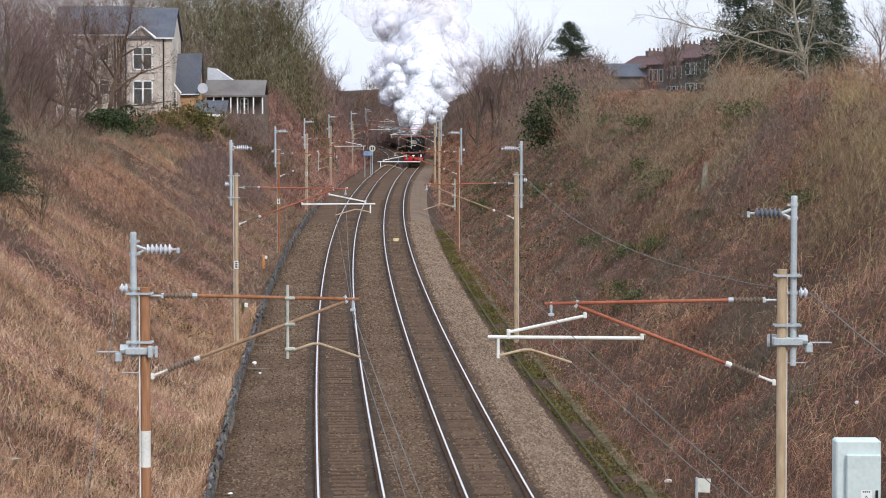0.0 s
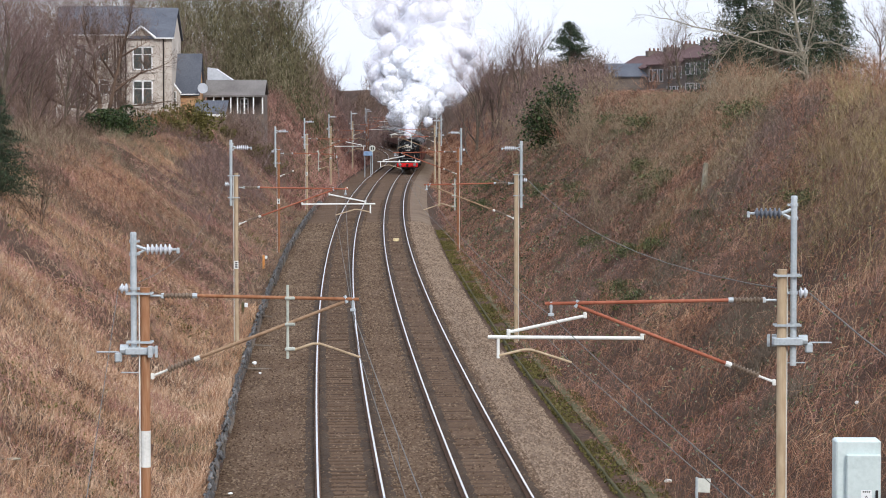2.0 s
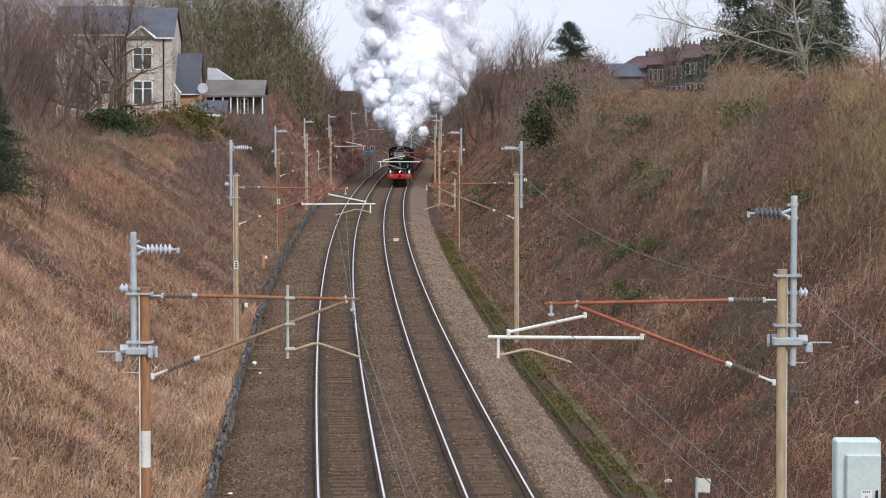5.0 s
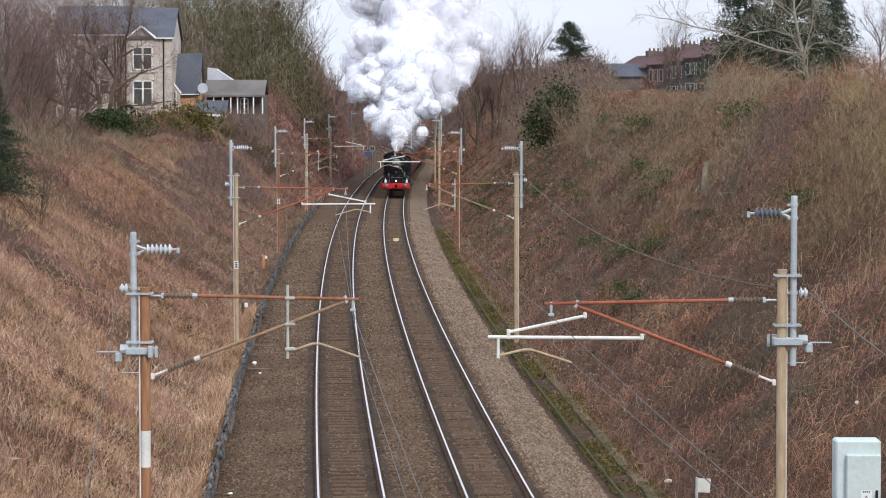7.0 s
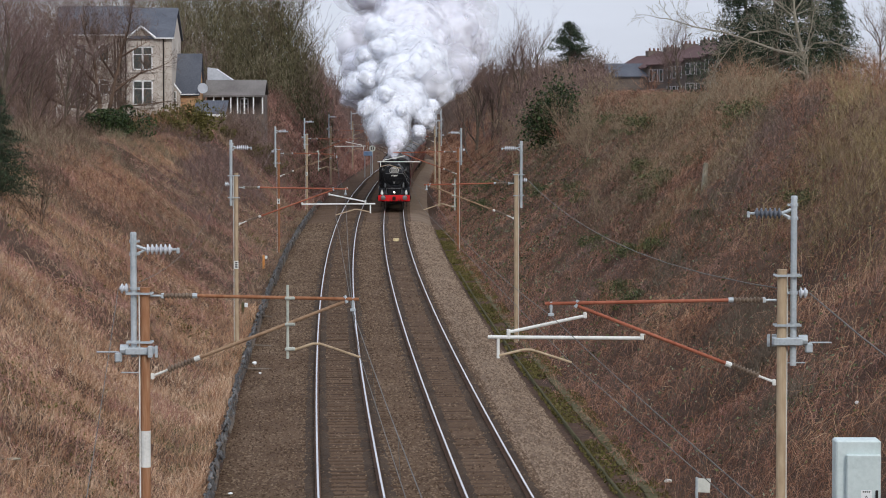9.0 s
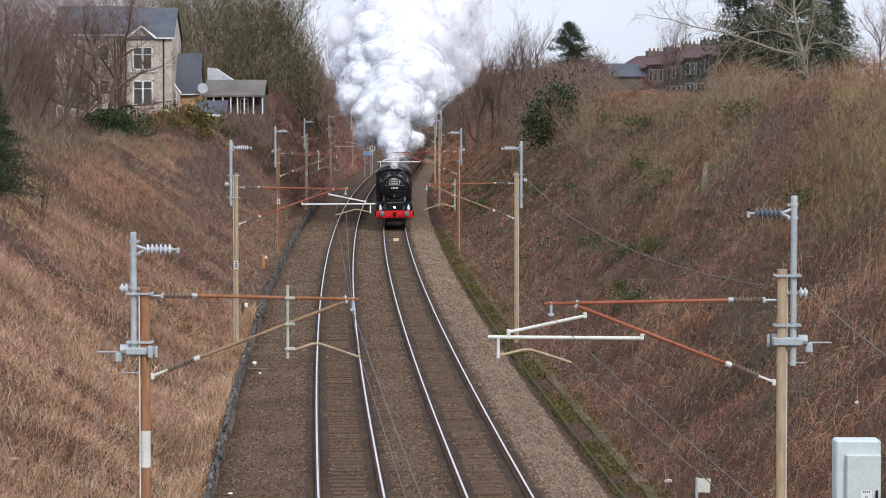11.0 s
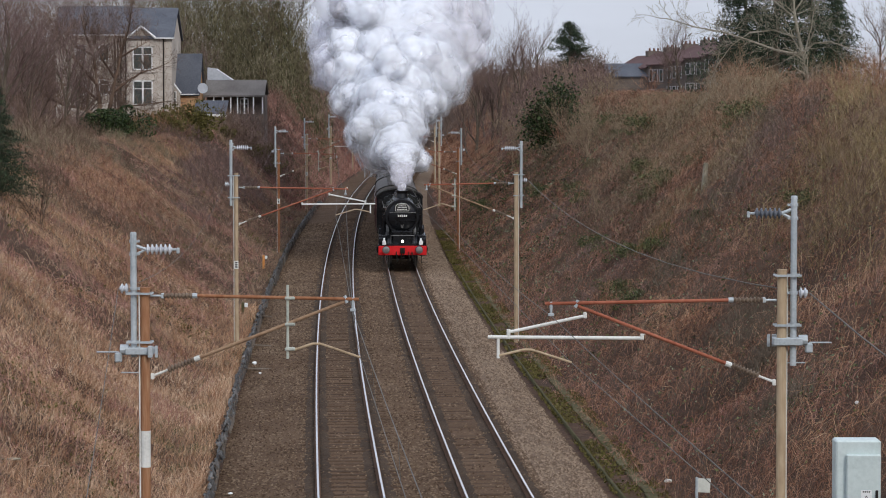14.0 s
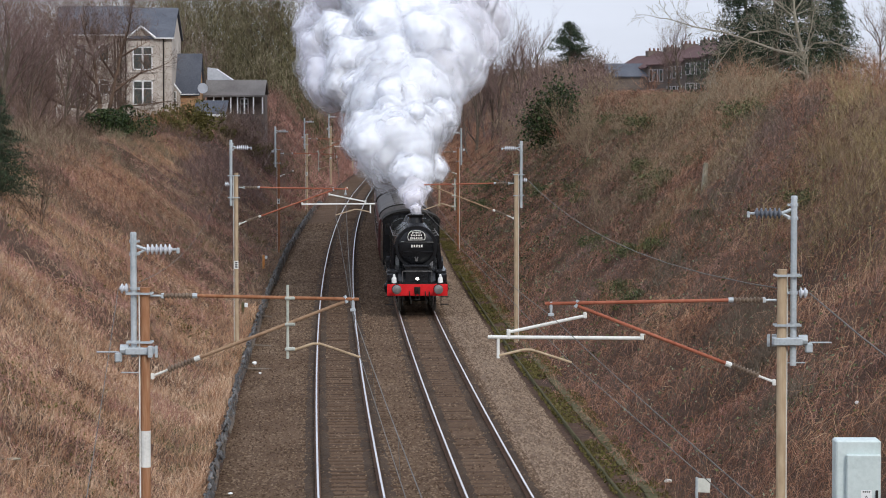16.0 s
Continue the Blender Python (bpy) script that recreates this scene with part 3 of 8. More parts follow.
        part("stay_rod", bm, M["white_steel"], mast, "white painted stay rod")
        xd = 4.67 * r
        bm = bmesh.new()
        rod(bm, (xd, 0, 4.82), (xd, 0, 5.17), 0.026, n=8)
        part("dropper", bm, M["white_steel"], mast)
        bm = bmesh.new()
        rod(bm, (xd, 0, 4.86), (xd - 0.42 * r, 0, 4.96), 0.022, n=8)
        rod(bm, (xd - 0.42 * r, 0, 4.96), (xd - 0.55 * r, 0, 4.96), 0.022, n=8)
        rod(bm, (xd - 0.55 * r, 0, 4.96), (3.46 * r, 0, 4.75), 0.02, n=8)
        part("steady_arm", bm, M["tan_steel"], mast, "bent steady arm")
        wire_x = 3.46 * r
    s = -side
    return {"y": y, "contact": (mid(y) + off + s * wire_x, y, 4.74), "cat": (mid(y) + off + s * (tip * r - 0.1), y, zt - 0.26),
            "earth": (mid(y) + off - s * 0.45, y, 5.9)}


M["ins_grey"] = mat_noise("dark_grey_polymer", [(0.10, 0.11, 0.13), (0.15, 0.165, 0.19), (0.21, 0.225, 0.25)], rough=0.45, scales=(2, 20), bump=0)
M["grime_bar"] = mat_noise("black_paint", [(0.02, 0.02, 0.02), (0.035, 0.035, 0.035), (0.05, 0.05, 0.05)], rough=0.6, bump=0)
M["rust_tan"] = mat_noise("weathered_steel", [(0.17, 0.10, 0.06), (0.27, 0.175, 0.11), (0.36, 0.26, 0.17)], rough=0.8, scales=(1.0, 14), bump=0.2)
T, R_, RR_ = M["tan_steel"], M["rust"], M["red_rust"]
LEFT = [build_mast(46, -1, "A", M["rust_pole"], R_, top=5.9, head=6.8, panel=(2.88, 3.5), tube_low=4.75, plate=None, pulley=True),
        build_mast(102, -1, "B", T, RR_, top=6.3, head=7.5, low=0.55, base=-1.2, reach=1.07, tube_low=5.1),
        build_mast(165, -1, "A", R_, RR_, top=6.1, head=7.35, base=-0.8),
        build_mast(225, -1, "B", T, RR_, far=True), build_mast(285, -1, "A", T, RR_, far=True),
        build_mast(345, -1, "B", T, RR_, far=True), build_mast(405, -1, "A", R_, RR_, far=True), build_mast(465, -1, "B", R_, RR_, far=True)]
RIGHT = [build_mast(45, 1, "B", T, RR_, top=6.27, head=7.45, tube_low=5.0, off=5.07, plate=None, shed="ins_grey", pulley=True),
         build_mast(107, 1, "A", T, RR_, top=6.2, head=7.38, tube_low=4.82, base=-0.6),
         build_mast(170, 1, "B", R_, RR_, top=6.1, head=7.2, reach=1.03, base=-0.6, off=5.5),
         build_mast(238, 1, "A", T, RR_, far=True, off=5.54), build_mast(295, 1, "B", T, RR_, far=True),
         build_mast(352, 1, "A", T, RR_, far=True), build_mast(412, 1, "B", R_, RR_, far=True)]


def span_wire(a, b, r, sag, k=10):
    a, b = Vector(a), Vector(b)
    pts = []
    for i in range(k + 1):
        u = i / k
        p = a.lerp(b, u)
        p.z -= sag * 4 * u * (1 - u)
        pts.append(p)
    return pts


def build_wires(row, name, label, sgn):
    def curve(pts, r, nm, parent=None):
        cu = bpy.data.curves.new(nm, "CURVE")
        cu.dimensions, cu.bevel_depth, cu.bevel_resolution = "3D", r, 1
        sp = cu.splines.new("POLY")
        sp.points.add(len(pts) - 1)
        for p, q in zip(sp.points, pts):
            p.co = (*q, 1)
        cu.materials.append(M["wire"])
        ob = new(nm, cu)
        ob.parent = parent
        return ob
    first = {"contact": (mid(-14) + sgn * 1.85, -14, 4.74), "cat": (mid(-14) + sgn * 1.6, -14, 5.55), "earth": (0.4, -14, 4.2) if sgn < 0 else (5.6, -14, 6.5)}
    line = [first] + row
    whole = thing(name, label, "overhead wires")
    for key, r, sag, nm in (("contact", 0.0062, 0.0, "contact_wire"), ("cat", 0.0065, 0.35, "catenary_wire"), ("earth", 0.011, 0.75, "earth_wire")):
        pts = []
        for a, b in zip(line, line[1:]):
            pts += span_wire(a[key], b[key], r, sag)
        curve(pts, r * (0.5 if nm == "earth_wire" and sgn < 0 else 1.0), nm, whole)
    for a, b in zip(line[:5], line[1:6]):
        for i in range(1, 8):
            u = i / 8
            c, d = Vector(a["contact"]).lerp(Vector(b["contact"]), u), Vector(a["cat"]).lerp(Vector(b["cat"]), u)
            d.z -= 0.35 * 4 * u * (1 - u)
            curve([c, d], 0.004, "dropper_wire", whole)


build_wires(LEFT, "overhead_wires", "grey contact, catenary and earth wires strung between masts", -1)
build_wires(RIGHT, "overhead_wires", "grey contact, catenary and earth wires strung between masts", 1)
# ---------------------------------------------------------------- train
M["loco_black"] = mat_noise("black_enamel", [(0.005, 0.0055, 0.0065), (0.009, 0.0095, 0.011), (0.018, 0.018, 0.02)], rough=0.2, scales=(1.5, 20), bump=0.06, spec=0.35)
M["smokebox"] = mat_noise("smokebox_black", [(0.005, 0.0055, 0.0065), (0.009, 0.0095, 0.011), (0.016, 0.0165, 0.018)], rough=0.2, scales=(1.5, 16), bump=0.06, spec=0.3)
M["boiler_green"] = mat_noise("dark_boiler_paint", [(0.006, 0.0075, 0.007), (0.010, 0.012, 0.011), (0.018, 0.02, 0.019)], rough=0.2, scales=(1.5, 16), bump=0.05, spec=0.5)
M["beam_red"] = mat_noise("buffer_beam_red", [(0.50, 0.014, 0.018), (0.62, 0.02, 0.024), (0.70, 0.034, 0.034)], rough=0.4, scales=(2, 18), bump=0.05)
M["steel_worn"] = mat_noise("worn_steel", [(0.13, 0.125, 0.12), (0.21, 0.205, 0.2), (0.32, 0.31, 0.3)], rough=0.4, metal=0.6, scales=(3, 30), bump=0.1)
M["grime"] = mat_noise("oily_black", [(0.012, 0.011, 0.010), (0.022, 0.02, 0.018), (0.04, 0.036, 0.03)], rough=0.6, scales=(2, 20), bump=0.3)
M["lamp_white"] = mat_noise("white_lamp_paint", [(0.6, 0.6, 0.58), (0.74, 0.74, 0.72), (0.82, 0.82, 0.8)], rough=0.5, scales=(4, 30), bump=0)
M["headlight"] = glow("headlight_glow", (1.0, 0.93, 0.82), 6.0)
M["maroon"] = mat_noise("maroon_coach_paint", [(0.055, 0.013, 0.013), (0.085, 0.02, 0.018), (0.12, 0.032, 0.028)], rough=0.35, scales=(1, 10), bump=0.03, spec=0.5)
M["coach_roof"] = mat_noise("grey_coach_roof", [(0.10, 0.095, 0.095), (0.16, 0.152, 0.15), (0.22, 0.21, 0.205)], rough=0.7, scales=(0.6, 8), bump=0.15)
M["brass"] = mat_noise("brass", [(0.5, 0.32, 0.1), (0.62, 0.42, 0.15), (0.7, 0.5, 0.2)], rough=0.35, metal=0.8, scales=(3, 20), bump=0)
M["glass_dark"] = mat_noise("dark_window_glass", [(0.012, 0.014, 0.016), (0.02, 0.022, 0.025), (0.035, 0.037, 0.04)], rough=0.08, scales=(1, 5), bump=0, spec=0.8)
M["board_white"] = mat_noise("cream_paint", [(0.66, 0.64, 0.58), (0.76, 0.74, 0.68), (0.82, 0.8, 0.75)], rough=0.5, scales=(4, 30), bump=0)

WHEELS = []     # (object, radius, place in its thing's space)


def wheel_set(name, parent, y, r, label, spokes=12):
    """Two spoked wheels on an axle."""
    bm = bmesh.new()
    rod(bm, (-0.72, 0, 0), (0.72, 0, 0), 0.08, n=10)
    axle = part(name, bm, M["grime"], parent, label)
    for sx in (-1, 1):
        bm = bmesh.new()
        turn(bm, (sx * 0.68, 0, 0), (sx * 0.82, 0, 0), [(0, r + 0.03), (0.03, r + 0.028), (0.04, r), (0.13, r - 0.01), (0.13, r - 0.08), (0, r - 0.08)], 28)
        part("tyre", bm, M["steel_worn"], axle, "bright steel tyre")
        bm = bmesh.new()
        for i in range(spokes):
            a = 2 * math.pi * i / spokes
            rod(bm, (sx * 0.75, 0.1 * math.cos(a), 0.1 * math.sin(a)), (sx * 0.75, (r - 0.06) * math.cos(a), (r - 0.06) * math.sin(a)), 0.035, 0.026, n=5)
        turn(bm, (sx * 0.68, 0, 0), (sx * 0.84, 0, 0), [(0, 0.15), (0.16, 0.14)], 12)
        part("spokes", bm, M["grime"], axle)
    axle.location = (0, y, r)
    WHEELS.append((axle, r, (0, y, r)))


def build_loco():
    L = thing("steam_locomotive", "black steam locomotive with red buffer beam, headlamp lit", "steam locomotive")
    # buffer beam
    bm = bmesh.new()
    box(bm, (0, 0.04, 0.99), (2.56, 0.06, 0.50), 0.012)
    for i in range(-6, 7):
        rod(bm, (i * 0.2, -0.002, 1.19), (i * 0.2, -0.012, 1.19), 0.016, n=6)
        rod(bm, (i * 0.2, -0.002, 0.8), (i * 0.2, -0.012, 0.8), 0.016, n=6)
    beam = part("buffer_beam", bm, M["beam_red"], L, "bright red buffer beam")
    for sx in (-1, 1):
        bm = bmesh.new()
        turn(bm, (sx * 0.88, 0.02, 1.04), (sx * 0.88, -0.52, 1.04), [(0, 0.2), (0.05, 0.2), (0.06, 0.14), (0.3, 0.12), (0.3, 0.085), (0.46, 0.085)], 18)
        housing = part("buffer", bm, M["loco_black"], L)
        bm = bmesh.new()
        turn(bm, (sx * 0.88, -0.44, 1.04), (sx * 0.88, -0.54, 1.04), [(0, 0.1), (0.02, 0.18), (0.06, 0.195), (0.085, 0.17), (0.1, 0.06)], 24)
        part("buffer_head", bm, M["steel_worn"], housing, "worn steel buffer head")
    # draw hook and screw coupling
    bm = bmesh.new()
    box(bm, (0, -0.02, 0.98), (0.26, 0.05, 0.3), 0.02)
    box(bm, (0, -0.16, 1.0), (0.07, 0.3, 0.1), 0.02)
    box(bm, (0, -0.3, 1.06), (0.06, 0.07, 0.16), 0.02)
    for sx in (-1, 1):
        rod(bm, (sx * 0.07, -0.24, 1.0), (sx * 0.07, -0.2, 0.6), 0.022, n=6)
    rod(bm, (-0.11, -0.2, 0.6), (0.11, -0.2, 0.6), 0.03, n=8)
    part("coupling_hook", bm, M["grime"], L, "black steel screw coupling")
    for x, z0 in ((0.33, 0.42), (-0.33, 0.42), (0.5, 0.5)):
        bm = bmesh.new()
        pts = [Vector((x, -0.02, 0.92)), Vector((x, -0.18, 0.86)), Vector((x + 0.02, -0.2, 0.62)), Vector((x + 0.05, -0.12, z0)), Vector((x + 0.1, -0.02, z0 + 0.16))]
        for a, b in zip(pts, pts[1:]):
            rod(bm, a, b, 0.026, n=7)
        part("brake_hose", bm, M["grime"], L, "black rubber brake hose")
    # frames and front platform
    bm = bmesh.new()
    for sx in (-1, 1):
        box(bm, (sx * 0.55, 5.6, 0.95), (0.04, 11.0, 0.8))
        box(bm, (sx * 0.62, 0.2, 0.55), (0.06, 0.3, 0.5), 0.02)
    part("main_frame", bm, M["grime"], L)
    bm = bmesh.new()
    extrude_poly(bm, [(0.02, 1.25), (0.02, 1.3), (0.55, 1.34), (1.0, 1.62), (1.35, 1.78), (10.2, 1.78), (10.2, 1.72), (1.38, 1.72), (1.03, 1.55), (0.6, 1.27)], "x", -1.27, 1.27)
    part("running_plate", bm, M["loco_black"], L)
    # drop front plate between the frames, with steps
    bm = bmesh.new()
    box(bm, (0, 0.62, 1.62), (1.0, 0.05, 0.62), 0.02)
    box(bm, (0, 1.0, 1.95), (1.15, 0.9, 0.1), 0.02)
    part("front_plate", bm, M["loco_black"], L)
    bm = bmesh.new()
    rod(bm, (-0.62, 0.2, 1.78), (0.62, 0.2, 1.78), 0.018, n=6)
    for sx in (-1, 1):
        rod(bm, (sx * 0.62, 0.2, 1.78), (sx * 0.62, 0.3, 1.32), 0.016, n=6)
    part("handrail", bm, M["steel_worn"], L, "pale steel handrail")
    for sx in (-1, 1):
        bm = bmesh.new()
        box(bm, (sx * 1.06, 0.55, 1.5), (0.4, 0.5, 0.34), 0.06)
        box(bm, (sx * 1.02, 0.9, 1.72), (0.44, 0.7, 0.12), 0.03)
        part("valve_cover", bm, M["loco_black"], L)
        bm = bmesh.new()
        turn(bm, (sx * 1.02, 1.35, 0.98), (sx * 1.02, 2.6, 0.98), [(0, 0.2), (0.02, 0.3), (0.08, 0.36), (1.1, 0.36), (1.2, 0.3), (1.25, 0.1)], 20)
        box(bm, (sx * 1.02, 2.0, 1.45), (0.5, 1.0, 0.6), 0.08)
        part("cylinder", bm, M["loco_black"], L, "black outside cylinder")
        bm = bmesh.new()
        for z in (0.34, 0.68):
            box(bm, (sx * 1.18, 0.55, z), (0.34, 0.2, 0.025), 0.006)
        box(bm, (sx * 1.02, 0.55, 0.72), (0.03, 0.2, 0.9), 0.008)
        part("footstep", bm, M["grime"], L)
        bm = bmesh.new()
        rod(bm, (sx * 0.75, 0.15, 0.12), (sx * 0.75, 0.12, 0.72), 0.035, 0.05, n=7)
        part("guard_iron", bm, M["grime"], L)
        # lamp brackets with white lamps over the beam
        bm = bmesh.new()
        turn(bm, (sx * 0.98, 0.12, 1.28), (sx * 0.98, 0.12, 1.68), [(0, 0.11), (0.2, 0.1), (0.27, 0.05), (0.34, 0.05), (0.38, 0.02)], 10)
        part("side_lamp", bm, M["lamp_white"], L, "white painted oil lamp")
    # headlamp
    bm = bmesh.new()
    rod(bm, (0, 0.2, 1.47), (0, 0.02, 1.47), 0.13, n=18)
    box(bm, (0, 0.16, 1.36), (0.1, 0.12, 0.2), 0.02)
    hl = part("headlamp", bm, M["loco_black"], L)
    bm = bmesh.new()
    turn(bm, (0, 0.02, 1.47), (0, -0.02, 1.47), [(0, 0.065), (0.02, 0.055), (0.035, 0.03)], 18)
    part("lens", bm, M["headlight"], hl, "bright warm headlamp lens")
    # boiler
    cz = 2.73
    bm = bmesh.new()
    turn(bm, (0, 1.62, cz), (0, 3.6, cz), [(0, 0.80), (0, 0.90), (0.03, 0.93), (1.9, 0.93), (1.96, 0.9)], 40)
    for i in range(28):
        a = 2 * math.pi * i / 28
        rod(bm, (0.86 * math.cos(a), 1.63, cz + 0.86 * math.sin(a)), (0.86 * math.cos(a), 1.605, cz + 0.86 * math.sin(a)), 0.016, n=5)
    part("smokebox", bm, M["smokebox"], L, "black smokebox", smooth=False)
    bm = bmesh.new()
    prof = [(0, 0.78), (0.03, 0.77)] + [(0.03 + 0.17 * math.sin(a), 0.77 * math.cos(a)) for a in np.linspace(0.12, 1.5, 9)]
    turn(bm, (0, 1.62, cz), (0, 1.3, cz), prof, 40)
    door = part("smokebox_door", bm, M["smokebox"], L, "domed black smokebox door", smooth=True)
    bm = bmesh.new()
    for z in (0.26, -0.2):
        box(bm, (0.1, 1.435, cz + z), (1.25, 0.04, 0.055), 0.01)
    rod(bm, (0.74, 1.5, cz - 0.3), (0.74, 1.5, cz + 0.36), 0.035, n=8)
    part("hinge_strap", bm, M["loco_black"], door)
    bm = bmesh.new()
    rod(bm, (0, 1.5, cz - 0.55), (0, 1.4, cz - 0.55), 0.06, n=10)
    rod(bm, (0, 1.41, cz - 0.55), (-0.07, 1.39, cz - 0.42), 0.022, n=6)
    rod(bm, (0, 1.41, cz - 0.55), (0.07, 1.39, cz - 0.42), 0.022, n=6)
    part("door_handle", bm, M["steel_worn"], door, "bright steel door handles")
    bm = bmesh.new()
    pts = [(-0.78, 1.42, cz + 0.28)] + [(0.78 * math.cos(a), 1.46, cz + 0.30 + 0.1 * math.sin(a)) for a in np.linspace(math.pi, 0, 7)]
    rod(bm, (-0.66, 1.44, cz + 0.235), (0.72, 1.44, cz + 0.215), 0.02, n=6)
    part("door_rail", bm, M["steel_worn"], door, "bright handrail across the door")
    # number bars, headboard
    bm = bmesh.new()
    box(bm, (0.02, 1.40, cz + 0.05), (0.62, 0.02, 0.15), 0.005)
    plate = part("number_plate", bm, M["loco_black"], door, "black plate with pale bars")
    for i in range(5):
        bm = bmesh.new()
        box(bm, (-0.19 + i * 0.105, 1.386, cz + 0.05), (0.06, 0.008, 0.11))
        part("plate_bar", bm, M["board_white"], plate, "pale bar")
    bm = bmesh.new()
    out = [(a * 0.63, cz + 0.5 + (b - cz - 0.6) * 0.85) for a, b in ((-0.58, cz + 0.36), (0.58, cz + 0.36), (0.62, cz + 0.5), (0.56, cz + 0.72), (0.36, cz + 0.84), (0, cz + 0.88), (-0.36, cz + 0.84), (-0.56, cz + 0.72), (-0.62, cz + 0.5))]
    extrude_poly(bm, out, "y", 1.36, 1.4)
    board = part("headboard", bm, M["loco_black"], L, "black headboard with pale border and three rows of pale bars")
    bm = bmesh.new()
    for (ax, az), (bx, bz) in zip(out, out[1:] + out[:1]):
        rod(bm, (ax * 0.95, 1.352, cz + 0.52 + (az - cz - 0.52) * 0.93), (bx * 0.95, 1.352, cz + 0.52 + (bz - cz - 0.52) * 0.93), 0.013, n=5)
    part("border", bm, M["board_white"], board, "pale painted border")
    rng = np.random.default_rng(3)
    for z, w, k in ((cz + 0.63, 0.38, 7), (cz + 0.51, 0.5, 7), (cz + 0.39, 0.54, 7)):
        for i in range(k):
            bm = bmesh.new()
            box(bm, (-w / 2 + w * (i + 0.5) / k, 1.353, z), (w / k * 0.6, 0.008, 0.065 if i % 3 else 0.08))
            part("lettering_bar", bm, M["board_white"], board)
    # chimney
    bm = bmesh.new()
    turn(bm, (0, 2.35, cz + 0.85), (0, 2.35, 4.25), [(0, 0.5), (0.06, 0.42), (0.14, 0.33), (0.36, 0.29), (0.44, 0.31), (0.47, 0.35), (0.52, 0.35), (0.53, 0.25), (0.3, 0.24)], 24)
    part("chimney", bm, M["smokebox"], L, "short black chimney", smooth=False)
    # boiler barrel, firebox
    bm = bmesh.new()
    turn(bm, (0, 3.6, cz), (0, 7.6, cz + 0.03), [(0, 0.86), (0.01, 0.89), (3.99, 0.94)], 36)
    for y in (4.4, 5.6, 6.8):
        turn(bm, (0, y, cz), (0, y + 0.08, cz), [(0, 0.9 + (y - 3.6) * 0.012), (0.0, 0.912 + (y - 3.6) * 0.0125), (0.08, 0.912 + (y - 3.6) * 0.0125), (0.08, 0.9)], 36)
    part("boiler", bm, M["boiler_green"], L, "dark glossy boiler", smooth=False)
    bm = bmesh.new()
    s = [(0.55, 1.3), (0.98, 1.6), (1.0, 2.7), (0.97, 3.3), (0.86, 3.55), (0.55, 3.68), (0, 3.72)]
    extrude_poly(bm, s + [(-a, b) for a, b in s[-2::-1]], "y", 7.6, 9.9)
    part("firebox", bm, M["boiler_green"], L, "dark square-shouldered firebox")
    bm = bmesh.new()
    turn(bm, (0, 4.9, cz + 0.8), (0, 4.9, cz + 1.3), [(0, 0.42), (0.12, 0.35), (0.3, 0.3), (0.38, 0.2), (0.42, 0.05)], 18)
    turn(bm, (0, 6.6, cz + 0.8), (0, 6.6, cz + 1.3), [(0, 0.48), (0.15, 0.4), (0.3, 0.36), (0.4, 0.24), (0.45, 0.05)], 18)
    part("dome", bm, M["boiler_green"], L, smooth=False)
    for sx in (-1, 1):
        bm = bmesh.new()
        for y in (3.0, 5.0, 7.0):
            rod(bm, (sx * 0.85, y, cz + 0.42), (sx * 0.98, y, cz + 0.46), 0.02, n=6)
        rod(bm, (sx * 0.98, 2.0, cz + 0.46), (sx * 0.98, 9.6, cz + 0.5), 0.018, n=6)
        part("boiler_handrail", bm, M["steel_worn"], L, "steel handrail")
        bm = bmesh.new()
        rod(bm, (sx * 0.92, 2.0, cz + 0.1), (sx * 1.05, 2.1, 1.6), 0.11, n=10)
        part("steam_pipe", bm, M["loco_black"], L)
        bm = bmesh.new()
        extrude_poly(bm, [(4.2, 1.76), (5.2, 1.76), (5.2, 1.95), (4.7, 2.15), (4.2, 1.95)], "x", sx * 0.95, sx * 1.25)
        part("splasher", bm, M["loco_black"], L)
    # cab
    bm = bmesh.new()
    arc = [(1.3 * math.cos(a), 3.45 + 0.48 * math.sin(a)) for a in np.linspace(0, math.pi, 13)]
    outline = [(1.3, 1.75)] + arc + [(-1.3, 1.75)]
    extrude_poly(bm, outline, "y", 9.9, 9.96)
    for sx in (-1, 1):
        box(bm, (sx * 1.28, 10.9, 2.35), (0.04, 2.0, 1.2), 0.01)
        box(bm, (sx * 1.28, 10.25, 3.2), (0.04, 0.7, 0.6), 0.01)
    cab = part("cab", bm, M["loco_black"], L, "black cab")
    bm = bmesh.new()
    inner = [(1.25 * math.cos(a), 3.42 + 0.46 * math.sin(a)) for a in np.linspace(math.pi, 0, 13)]
    extrude_poly(bm, [(1.34 * math.cos(a), 3.45 + 0.5 * math.sin(a)) for a in np.linspace(0, math.pi, 13)] + inner, "y", 9.75, 12.1)
    part("cab_roof", bm, M["grime"], cab, "sooty curved cab roof")
    for sx in (-1, 1):
        bm = bmesh.new()
        box(bm, (sx * 1.08, 9.89, 3.1), (0.26, 0.02, 0.55), 0.008)
        part("spectacle_window", bm, M["glass_dark"], cab, "dark glass")
    # rods, bogie and driving wheels
    for y in (1.55, 3.45):
        wheel_set("bogie_wheels", L, y, 0.5, "spoked bogie wheels", 10)
    for y in (5.0, 7.2, 9.5):
        wheel_set("driving_wheels", L, y, 1.03, "large spoked driving wheels", 18)
